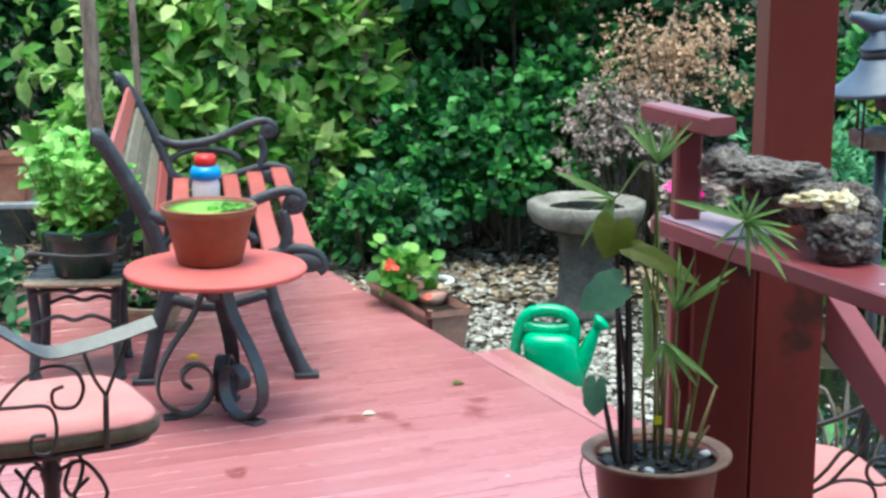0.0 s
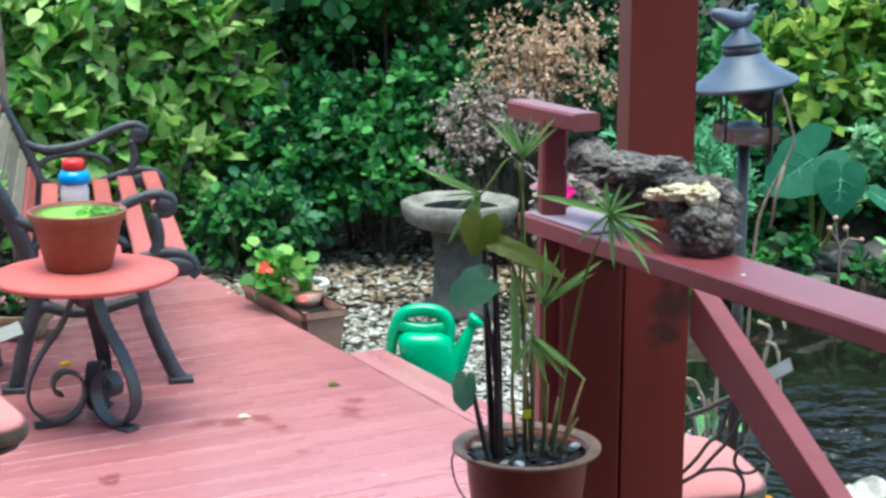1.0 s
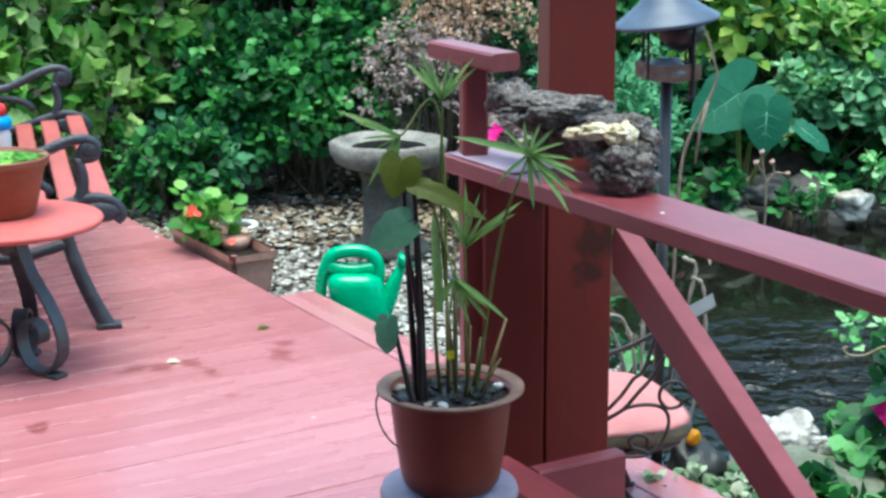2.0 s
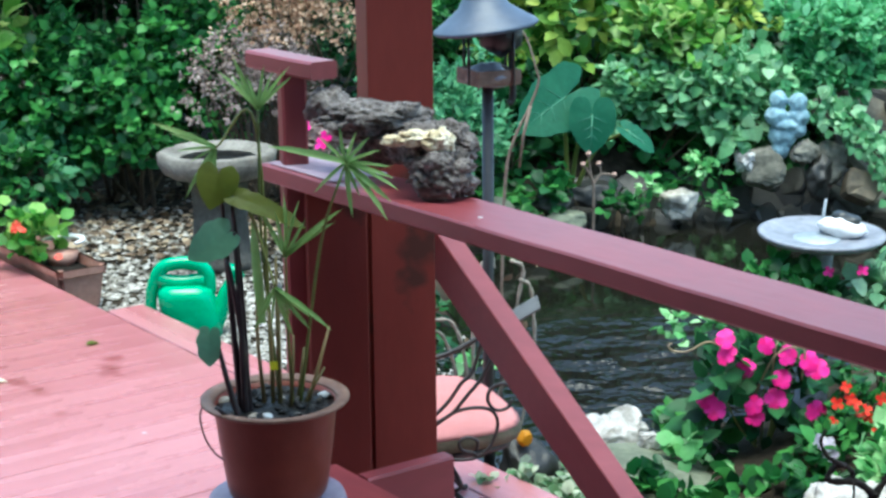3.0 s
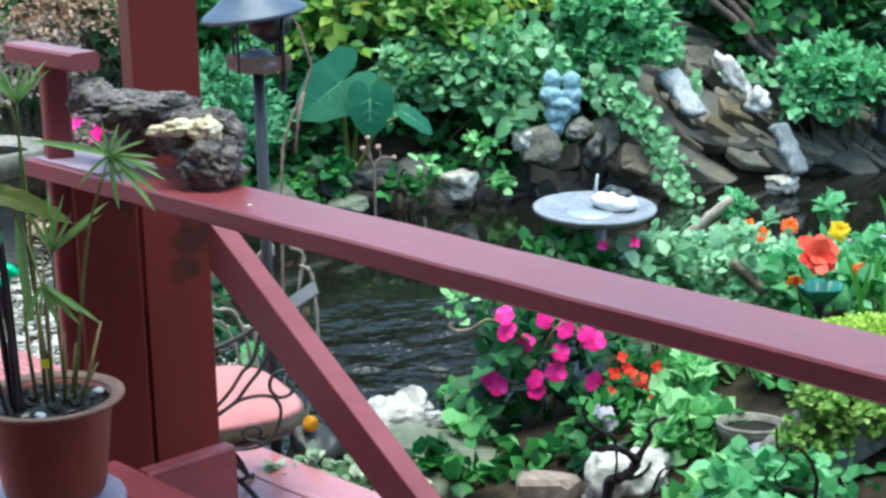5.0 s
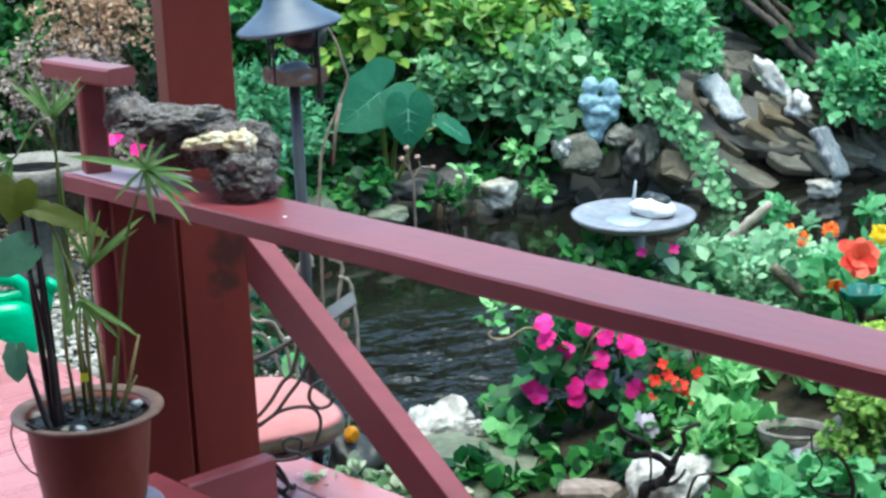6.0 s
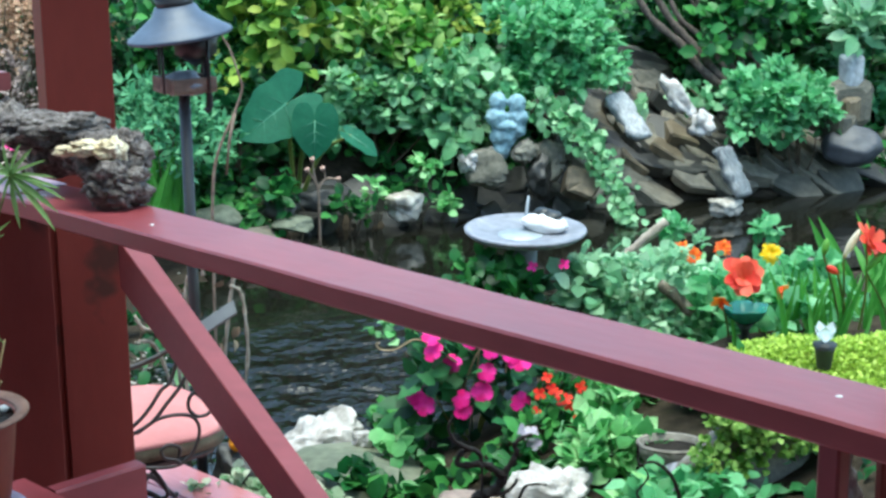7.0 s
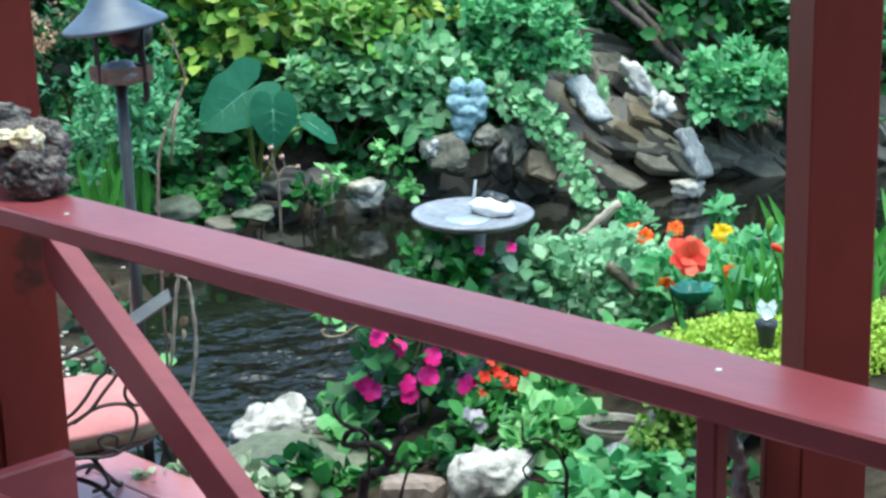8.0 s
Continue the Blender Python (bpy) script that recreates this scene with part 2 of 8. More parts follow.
green_rim = material("green_rim", [(0.3, (0.01, 0.06, 0.04)), (0.7, (0.02, 0.10, 0.07))], rough=0.4, bump=0.05)
mint_leaf = leaf_mat("mint_leaf", (0.13, 0.38, 0.06), (0.27, 0.62, 0.13), (0.48, 0.80, 0.26))
bush_leaf = leaf_mat("bush_leaf", (0.07, 0.27, 0.09), (0.15, 0.45, 0.19), (0.29, 0.62, 0.32), translucent=0.48)
pachy_leaf = leaf_mat("ground_cover_leaf", (0.07, 0.26, 0.07), (0.19, 0.50, 0.17), (0.42, 0.72, 0.34))
silver_leaf = leaf_mat("silver_leaf", (0.11, 0.29, 0.14), (0.23, 0.46, 0.25), (0.42, 0.63, 0.40))
sage_leaf = leaf_mat("cream_edged_leaf", (0.10, 0.22, 0.09), (0.30, 0.40, 0.24), (0.62, 0.66, 0.50))
dry_leaf = leaf_mat("dry_leaf", (0.336, 0.192, 0.120), (0.600, 0.384, 0.252), (0.792, 0.588, 0.420), rough=0.7)
mauve_leaf = leaf_mat("mauve_leaf", (0.184, 0.138, 0.127), (0.333, 0.259, 0.241), (0.506, 0.414, 0.368), rough=0.7)
sedum_leaf = leaf_mat("sedum_leaf", (0.22, 0.36, 0.04), (0.41, 0.58, 0.085), (0.58, 0.74, 0.16))
creeper_leaf = leaf_mat("creeper_leaf", (0.08, 0.19, 0.03), (0.18, 0.34, 0.06), (0.33, 0.50, 0.13))
iris_leaf = leaf_mat("iris_leaf", (0.03, 0.16, 0.02), (0.07, 0.27, 0.04), (0.13, 0.38, 0.07))
ear_leaf = leaf_mat("elephant_ear_leaf", (0.012, 0.095, 0.045), (0.022, 0.145, 0.074), (0.038, 0.19, 0.10), rough=0.5, vary=0.4)
taro_leaf = leaf_mat("taro_leaf", (0.07, 0.20, 0.11), (0.12, 0.29, 0.17), (0.19, 0.38, 0.24), rough=0.5, vary=0.4)
olive_leaf = leaf_mat("olive_leaf", (0.07, 0.095, 0.012), (0.12, 0.15, 0.02), (0.18, 0.215, 0.035), rough=0.45, vary=0.5, translucent=0.45)
papyrus_leaf = leaf_mat("papyrus_leaf", (0.12, 0.25, 0.05), (0.23, 0.41, 0.11), (0.42, 0.58, 0.28), rough=0.5, translucent=0.35)
stem_green = material("stem_green", [(0.3, (0.08, 0.12, 0.02)), (0.6, (0.16, 0.19, 0.04)), (0.8, (0.24, 0.23, 0.07))], scale=20, rough=0.5, vary=0.5)
stem_dark = material("stem_dark", [(0.3, (0.008, 0.005, 0.007)), (0.6, (0.02, 0.012, 0.016)), (0.8, (0.04, 0.025, 0.03))], scale=20, rough=0.4)
twig = material("twig", [(0.3, (0.05, 0.035, 0.025)), (0.6, (0.12, 0.09, 0.06)), (0.8, (0.22, 0.17, 0.12))], scale=20, rough=0.9)
petal_pink = leaf_mat("petal_pink", (0.74, 0.003, 0.17), (0.87, 0.007, 0.25), (0.92, 0.025, 0.35), rough=0.55, translucent=0.25)
petal_orange = leaf_mat("petal_orange", (0.80, 0.06, 0.01), (0.88, 0.14, 0.02), (0.92, 0.26, 0.03), rough=0.55, translucent=0.25)
petal_red = leaf_mat("petal_red", (0.68, 0.022, 0.022), (0.80, 0.06, 0.045), (0.88, 0.15, 0.09), rough=0.55, translucent=0.25)
petal_scarlet = leaf_mat("petal_scarlet", (0.66, 0.012, 0.010), (0.76, 0.025, 0.018), (0.84, 0.06, 0.03), rough=0.55, translucent=0.2)
petal_yellow = leaf_mat("petal_yellow", (0.80, 0.48, 0.0), (0.88, 0.60, 0.01), (0.92, 0.70, 0.05), rough=0.55)
petal_amber = leaf_mat("petal_amber", (0.62, 0.26, 0.01), (0.72, 0.36, 0.02), (0.80, 0.46, 0.04), rough=0.5)
tendril_mat = material("dry_tendril", [(0.3, (0.22, 0.16, 0.09)), (0.7, (0.36, 0.28, 0.17))], scale=30, rough=0.8, bump=0.2)
petal_cream = leaf_mat("petal_cream", (0.70, 0.60, 0.40), (0.80, 0.72, 0.55), (0.85, 0.80, 0.68), rough=0.55)
petal_lilac = leaf_mat("petal_lilac", (0.58, 0.46, 0.66), (0.70, 0.58, 0.76), (0.80, 0.72, 0.84), rough=0.55)
petal_white = leaf_mat("petal_white", (0.72, 0.66, 0.70), (0.80, 0.76, 0.80), (0.85, 0.83, 0.85), rough=0.55)


def aucuba_material():
    """Glossy green blades blotched with yellow."""
    m = leaf_mat("aucuba_leaf", (0.03, 0.14, 0.018), (0.16, 0.38, 0.06), (0.54, 0.71, 0.26), rough=0.36, vary=0.6, scale=26)
    return m


def water_material():
    m = bpy.data.materials.new("pond_water")
    m.use_nodes = True
    N, L = m.node_tree.nodes, m.node_tree.links
    b = N["Principled BSDF"]
    b.inputs["Base Color"].default_value = (0.007, 0.007, 0.005, 1)
    b.inputs["Roughness"].default_value = 0.04
    b.inputs["IOR"].default_value = 1.33
    b.inputs["Specular IOR Level"].default_value = 0.5
    co = N.new("ShaderNodeTexCoord")
    n1 = N.new("ShaderNodeTexNoise")
    n1.inputs["Scale"].default_value = 7.0
    n1.inputs["Detail"].default_value = 3
    L.new(co.outputs["Object"], n1.inputs["Vector"])
    n2 = N.new("ShaderNodeTexNoise")
    n2.inputs["Scale"].default_value = 0.9
    L.new(co.outputs["Object"], n2.inputs["Vector"])
    mr = N.new("ShaderNodeMapRange")
    mr.inputs["From Min"].default_value, mr.inputs["From Max"].default_value = 0.42, 0.66
    mr.inputs["To Min"].default_value, mr.inputs["To Max"].default_value = 0.0045, 0.038
    L.new(n2.outputs["Fac"], mr.inputs["Value"])
    # rings of ripples that fade out from a stirred spot near the flower bed
    spot = N.new("ShaderNodeVectorMath")
    spot.operation = "DISTANCE"
    spot.inputs[1].default_value = (1.90, 4.95, WATER_Z)
    L.new(co.outputs["Object"], spot.inputs[0])
    fade = N.new("ShaderNodeMapRange")
    fade.inputs["From Min"].default_value, fade.inputs["From Max"].default_value = 0.25, 1.0
    fade.inputs["To Min"].default_value, fade.inputs["To Max"].default_value = 1.0, 0.0
    L.new(spot.outputs["Value"], fade.inputs["Value"])
    both = N.new("ShaderNodeMath")
    both.operation = "MAXIMUM"
    L.new(mr.outputs["Result"], both.inputs[0])
    L.new(fade.outputs["Result"], both.inputs[1])
    bp = N.new("ShaderNodeBump")
    bp.inputs["Distance"].default_value = 0.13
    L.new(both.outputs["Value"], bp.inputs["Strength"])
    L.new(n1.outputs["Fac"], bp.inputs["Height"])
    L.new(bp.outputs["Normal"], b.inputs["Normal"])
    return m


def glass_material():
    m = bpy.data.materials.new("clear_plastic")
    m.use_nodes = True
    b = m.node_tree.nodes["Principled BSDF"]
    b.inputs["Base Color"].default_value = (0.85, 0.92, 0.95, 1)
    b.inputs["Roughness"].default_value = 0.08
    b.inputs["Transmission Weight"].default_value = 0.55
    b.inputs["IOR"].default_value = 1.3
    return m


def stain_material(m, spots, tint, most):
    """Darker, wetter patches with ragged outlines on a painted floor, at places of the plan."""
    N, L = m.node_tree.nodes, m.node_tree.links
    b = N["Principled BSDF"]
    geo = N.new("ShaderNodeNewGeometry")
    wob = N.new("ShaderNodeTexNoise")
    wob.inputs["Scale"].default_value = 16
    L.new(geo.outputs["Position"], wob.inputs["Vector"])
    total = None
    for x, y, z, r in spots:
        far = N.new("ShaderNodeVectorMath")
        far.operation = "DISTANCE"
        far.inputs[1].default_value = (x, y, z)
        L.new(geo.outputs["Position"], far.inputs[0])
        add = N.new("ShaderNodeMath")
        add.operation = "MULTIPLY_ADD"
        add.inputs[1].default_value = 0.16
        L.new(wob.outputs["Fac"], add.inputs[0])
        L.new(far.outputs["Value"], add.inputs[2])
        edge = N.new("ShaderNodeMapRange")
        edge.inputs["From Min"].default_value, edge.inputs["From Max"].default_value = 0.08 + r, 0.08 + r * 0.35
        edge.inputs["To Min"].default_value, edge.inputs["To Max"].default_value = 0.0, most
        L.new(add.outputs["Value"], edge.inputs["Value"])
        if total is None:
            total = edge.outputs["Result"]
        else:
            mx = N.new("ShaderNodeMath")
            mx.operation = "MAXIMUM"
            L.new(total, mx.inputs[0])
            L.new(edge.outputs["Result"], mx.inputs[1])
            total = mx.outputs["Value"]
    col = b.inputs["Base Color"].links[0].from_socket
    mix = N.new("ShaderNodeMix")
    mix.data_type = "RGBA"
    L.new(total, mix.inputs[0])
    L.new(col, mix.inputs[6])
    mix.inputs[7].default_value = (*tint, 1)
    L.new(mix.outputs[2], b.inputs["Base Color"])


stain_material(deck_paint, ((-0.36, 5.06, 0, 0.06), (-0.27, 5.06, 0, 0.065), (-0.19, 5.08, 0, 0.05), (-0.12, 4.98, 0, 0.04), (0.10, 5.17, 0, 0.05), (0.11, 5.11, 0, 0.045), (0.12, 5.25, 0, 0.04), (-0.05, 4.75, 0, 0.03), (-0.6, 4.55, 0, 0.045)), (0.19, 0.035, 0.035), 0.75)
stain_material(post_paint, ((0.765, 3.305, 0.93, 0.05), (0.775, 3.305, 0.87, 0.05), (0.77, 3.305, 0.80, 0.045), (0.755, 3.305, 0.73, 0.04), (0.60, 3.21, 0.93, 0.04), (0.655, 3.21, 0.95, 0.05), (0.64, 3.31, 0.62, 0.03)), (0.022, 0.014, 0.010), 0.75)
aucuba_leaf = aucuba_material()
water_mat = water_material()
clear_plastic = glass_material()


# ---- building helpers ----
RAIL_D = Vector((0.401, -0.916, 0.0))    # along the rail, towards the house
RAIL_N = Vector((0.916, 0.401, 0.0))     # across the rail, towards the pond
RAIL_YAW = math.degrees(math.atan2(-0.916, 0.401))


def empty(name, m, label, category, group="", kind=""):
    ob = new(name)
    ob.empty_display_size = 0.1
    ob.matrix_world = m
    return tagged(ob, label, category, group, kind)


def part(name, data, mat, parent=None, label="", m=None):
    """One mesh object from a bmesh or mesh, under its thing; m is its pose within the thing."""
    if isinstance(data, bmesh.types.BMesh):
        me = bpy.data.meshes.new(name)
        data.to_mesh(me)
        data.free()
    else:
        me = data
    if len(me.materials) == 0:
        me.materials.append(mat)
    ob = new(name, me)
    if parent is not None:
        ob.parent = parent
    if m is not None:
        ob.matrix_basis = m
    if label:
        ob["label"] = label
    return ob


def smooth(me, on=True):
    me.polygons.foreach_set("use_smooth", [on] * len(me.polygons))
    return me


def to_mesh(bm, name, shade=True):
    me = bpy.data.meshes.new(name)
    bm.to_mesh(me)
    bm.free()
    return smooth(me, shade)


def mesh_from(name, verts, faces, shade=False):
    me = bpy.data.meshes.new(name)
    me.from_pydata(verts, [], faces)
    me.update()
    return smooth(me, shade)


def box(sx, sy, sz, bevel=0.004, m=None, bm=None, seg=2):
    b = bmesh.new()
    bmesh.ops.create_cube(b, size=1.0, matrix=Matrix.Diagonal((sx, sy, sz, 1)))
    if bevel > 0:
        bmesh.ops.bevel(b, geom=b.edges[:], offset=bevel, segments=seg, affect="EDGES", profile=0.6)
    if m is not None:
        bmesh.ops.transform(b, matrix=m, verts=b.verts)
    if bm is None:
        return b
    join(bm, b)
    return bm


def join(bm, other):
    me = bpy.data.meshes.new("tmp")
    other.to_mesh(me)
    other.free()
    bm.from_mesh(me)
    bpy.data.meshes.remove(me)
    return bm


def board(length, width, height, wobble=0.0, seed=0, bevel=0.005):
    """A sawn board along x, its edges eased and a little uneven."""
    b = bmesh.new()
    n = max(2, int(length / 0.12))
    rows = []
    rnd = random.Random(seed)
    for i in range(n + 1):
        x = length * i / n
        dy, dz = rnd.uniform(-wobble, wobble), rnd.uniform(-wobble, wobble)
        y0, z0 = width / 2, height / 2
        ring = []
        for y, z in ((-y0 + bevel, -z0), (y0 - bevel, -z0), (y0, -z0 + bevel), (y0, z0 - bevel), (y0 - bevel, z0), (-y0 + bevel, z0), (-y0, z0 - bevel), (-y0, -z0 + bevel)):
            ring.append(b.verts.new((x, y + dy * 0.4, z + dz)))
        rows.append(ring)
    for a, c in zip(rows, rows[1:]):
        for k in range(8):
            b.faces.new((a[k], a[(k + 1) % 8], c[(k + 1) % 8], c[k]))
    b.faces.new(rows[0][::-1])
    b.faces.new(rows[-1])
    bmesh.ops.recalc_face_normals(b, faces=b.faces[:])
    return b


def tube_arrays(points, radii, sides=8, flat=1.0, up=None):
    """Verts and faces of a tube through points, with a radius each; flat squeezes it in one direction."""
    pts = [Vector(p) for p in points]
    verts, faces = [], []
    prev = Vector(up) if up is not None else Vector((0.13, 0.31, 0.94))
    for i, p in enumerate(pts):
        a, c = pts[max(0, i - 1)], pts[min(len(pts) - 1, i + 1)]
        d = (c - a)
        d = d.normalized() if d.length > 1e-9 else Vector((0, 0, 1))
        s = d.cross(prev)
        if s.length < 1e-4:
            s = d.orthogonal()
        s.normalize()
        u = s.cross(d).normalized()
        if up is None:
            prev = u
        r = radii[i] if hasattr(radii, "__len__") else radii
        for k in range(sides):
            w = 2 * math.pi * k / sides
            verts.append(p + s * math.cos(w) * r + u * math.sin(w) * r * flat)
    for i in range(len(pts) - 1):
        for k in range(sides):
            a, c = i * sides + k, i * sides + (k + 1) % sides
            faces.append((a, c, c + sides, a + sides))
    faces.append(tuple(range(sides))[::-1])
    faces.append(tuple(range((len(pts) - 1) * sides, len(pts) * sides)))
    return verts, faces


def tubes(name, runs, shade=True):
    """One mesh of several tubes: runs of (points, radii, sides)."""
    V, F = [], []
    for pts, rad, sides in runs:
        v, f = tube_arrays(pts, rad, sides)
        F += [tuple(i + len(V) for i in q) for q in f]
        V += v
    return mesh_from(name, [tuple(v) for v in V], F, shade)


def strap(name, points, width, thick, across):
    """A flat iron bar bent through points; across: the direction of its width."""
    pts = [Vector(p) for p in points]
    across = Vector(across).normalized()
    V, F = [], []
    for i, p in enumerate(pts):
        d = (pts[min(i + 1, len(pts) - 1)] - pts[max(i - 1, 0)]).normalized()
        u = across.cross(d).normalized()
        for a, c in ((-1, -1), (1, -1), (1, 1), (-1, 1)):
            V.append(p + across * a * width / 2 + u * c * thick / 2)
    for i in range(len(pts) - 1):
        for k in range(4):
            a, c = 4 * i + k, 4 * i + (k + 1) % 4
            F.append((a, c, c + 4, a + 4))
    F.append((3, 2, 1, 0))
    n = 4 * len(pts)
    F.append((n - 4, n - 3, n - 2, n - 1))
    return mesh_from(name, [tuple(v) for v in V], F, False)


def spline(points, n=8):
    """Catmull-Rom through points."""
    P = [Vector(p) for p in points]
    P = [P[0] * 2 - P[1]] + P + [P[-1] * 2 - P[-2]]
    out = []
    for i in range(1, len(P) - 2):
        for k in range(n):
            t = k / n
            a, b, c, d = P[i - 1], P[i], P[i + 1], P[i + 2]
            out.append(0.5 * ((2 * b) + (c - a) * t + (2 * a - 5 * b + 4 * c - d) * t * t + (3 * b - a - 3 * c + d) * t ** 3))
    out.append(P[-2])
    return out


def spiral(center, r0, r1, a0, a1, n=22):
    """Points of a flat spiral in the xz plane, in degrees."""
    out = []
    for i in range(n + 1):
        t = i / n
        r, a = r0 + (r1 - r0) * t, radians(a0 + (a1 - a0) * t)
        out.append(Vector((center[0] + r * math.cos(a), center[1], center[2] + r * math.sin(a))))
    return out


def lathe(profile, sides=40, shade=True, name="lathe", wave=None, cap=True):
    """Spin (radius, z) about z. wave(k, i): scale of the radius."""
    V, F = [], []
    for i, (r, z) in enumerate(profile):
        for k in range(sides):
            w = 2 * math.pi * k / sides
            rr = r * (wave(w, i) if wave else 1.0)
            V.append((rr * math.cos(w), rr * math.sin(w), z))
    for i in range(len(profile) - 1):
        for k in range(sides):
            a, c = i * sides + k, i * sides + (k + 1) % sides
            F.append((a, c, c + sides, a + sides))
    if cap and profile[0][0] > 1e-5:
        F.append(tuple(range(sides))[::-1])
    if cap and profile[-1][0] > 1e-5:
        F.append(tuple(range((len(profile) - 1) * sides, len(profile) * sides)))
    me = mesh_from(name, V, F, shade)
    bm = bmesh.new()
    bm.from_mesh(me)
    bmesh.ops.remove_doubles(bm, verts=bm.verts, dist=1e-5)
    bmesh.ops.recalc_face_normals(bm, faces=bm.faces[:])
    bm.to_mesh(me)
    bm.free()
    return smooth(me, shade)


def rock_mesh(name, size, seed, rough=0.25, flat=1.0, cuts=3, angular=True):
    """A broken stone: an icosphere cut by random planes and roughened."""
    rnd = random.Random(seed)
    b = bmesh.new()
    bmesh.ops.create_icosphere(b, subdivisions=cuts, radius=0.5)
    planes = []
    for _ in range(9 if angular else 3):
        d = Vector((rnd.gauss(0, 1), rnd.gauss(0, 1), rnd.gauss(0, 1))).normalized()
        planes.append((d, rnd.uniform(0.26, 0.42)))
    off = Vector((seed * 1.3, seed * 0.7, seed * 2.1))
    for v in b.verts:
        for d, h in planes:
            e = v.co.dot(d) - h
            if e > 0:
                v.co -= d * e * 0.9
        v.co += v.co.normalized() * noise.noise(v.co * 3.5 + off) * 0.18 * rough * 2
        v.co += v.co.normalized() * noise.noise(v.co * 10 + off) * 0.05 * rough * 2
        v.co = Vector((v.co.x * size[0] * 1.3, v.co.y * size[1] * 1.3, v.co.z * size[2] * 1.3 * flat))
    me = bpy.data.meshes.new(name)
    b.to_mesh(me)
    b.free()
    return smooth(me, cuts > 2)


def slab_mesh(name, size, seed):
    """A split flat stone: an uneven many-cornered outline with chipped edges."""
    rnd = random.Random(seed)
    b = bmesh.new()
    n = rnd.randint(5, 7)
    low, high = [], []
    for k in range(n):
        w = 2 * math.pi * (k + rnd.uniform(-0.25, 0.25)) / n
        r = rnd.uniform(0.8, 1.1)
        x, y = math.cos(w) * r * size[0] / 2, math.sin(w) * r * size[1] / 2
        low.append(b.verts.new((x * 0.93, y * 0.93, -size[2] / 2 * rnd.uniform(0.7, 1.1))))
        high.append(b.verts.new((x, y, size[2] / 2 * rnd.uniform(0.6, 1.1))))
    bmesh.ops.convex_hull(b, input=b.verts)
    bmesh.ops.bevel(b, geom=b.edges[:], offset=min(size) * 0.10, segments=1, affect="EDGES")
    me = bpy.data.meshes.new(name)
    b.to_mesh(me)
    b.free()
    return smooth(me, False)


def crag_mesh(name, size, seed):
    """A broken rock: a chipped block, roughened in fine relief."""
    me = slab_mesh(name, size, seed)
    b = bmesh.new()
    b.from_mesh(me)
    bmesh.ops.triangulate(b, faces=b.faces[:])
    bmesh.ops.subdivide_edges(b, edges=b.edges[:], cuts=4, use_grid_fill=True)
    for v in b.verts:
        p = Vector((v.co.x / size[0], v.co.y / size[1], v.co.z / size[2]))
        v.co += v.co.normalized() * (noise.noise(p * 3 + Vector((seed, 0, 0))) * 0.16 - abs(noise.noise(p * 5 + Vector((0, seed, 0)))) * 0.20 + noise.noise(p * 10) * 0.07 + noise.noise(p * 24) * 0.03) * min(size)
    b.to_mesh(me)
    b.free()
    return smooth(me, True)


# a leaf blade: (along, across, lift) of its outline; the fold lies along the middle
BLADES = {
    "oval": [(0, 0), (0.28, 0.36), (0.62, 0.40), (1.0, 0)],
    "lance": [(0, 0), (0.3, 0.20), (0.65, 0.17), (1.0, 0)],
    "strap": [(0, 0.05), (0.4, 0.075), (0.75, 0.055), (1.0, 0)],
    "round": [(0, 0.06), (0.25, 0.44), (0.68, 0.44), (1.0, 0.08)],
    "ivy": [(0, 0.14), (0.14, 0.45), (0.50, 0.43), (0.82, 0.22), (1.0, 0)],
    "petal": [(0, 0.06), (0.45, 0.42), (0.85, 0.46), (1.0, 0.12)],
}


def leaves_mesh(name, base, ahead, normal, length, blade="oval", width=1.0, droop=0.15, fold=0.12):
    """Many blades in one mesh, each an island: arrays of base, direction, upper side and length."""
    base, ahead, normal = np.asarray(base, float), np.asarray(ahead, float), np.asarray(normal, float)
    length = np.asarray(length, float)
    ahead = ahead / (np.linalg.norm(ahead, axis=1, keepdims=True) + 1e-9)
    side = np.cross(normal, ahead)
    side = side / (np.linalg.norm(side, axis=1, keepdims=True) + 1e-9)
    up = np.cross(ahead, side)
    outline = BLADES[blade]
    rows = []
    for a, w in outline:
        sag = -droop * a * a
        mid = base + ahead * (length * a)[:, None] + up * (length * sag)[:, None]
        if w < 0.01:
            rows.append([mid])
        else:
            lift = up * (length * fold * w * 2)[:, None]
            rows.append([mid - side * (length * w * width)[:, None] + lift, mid, mid + side * (length * w * width)[:, None] + lift])
    cols = [v for r in rows for v in r]
    n, k = len(base), len(cols)
    verts = np.stack(cols, axis=1).reshape(-1, 3)
    faces, i = [], 0
    for r0, r1 in zip(rows, rows[1:]):
        j = i + len(r0)
        if len(r0) == 1 and len(r1) == 3:
            faces += [(i, j + 1, j), (i, j + 2, j + 1)]
        elif len(r0) == 3 and len(r1) == 3:
            faces += [(i, i + 1, j + 1), (i, j + 1, j), (i + 1, i + 2, j + 2), (i + 1, j + 2, j + 1)]
        else:
            faces += [(i, i + 1, j), (i + 1, i + 2, j)]
        i = j
    f = (np.asarray(faces)[None, :, :] + (np.arange(n) * k)[:, None, None]).reshape(-1, 3)
    me = bpy.data.meshes.new(name)
    me.vertices.add(len(verts))
    me.vertices.foreach_set("co", verts.ravel())
    me.loops.add(f.size)
    me.loops.foreach_set("vertex_index", f.ravel().astype(np.int32))
    me.polygons.add(len(f))
    me.polygons.foreach_set("loop_start", np.arange(0, f.size, 3, dtype=np.int32))
    me.update(calc_edges=True)
    return smooth(me)


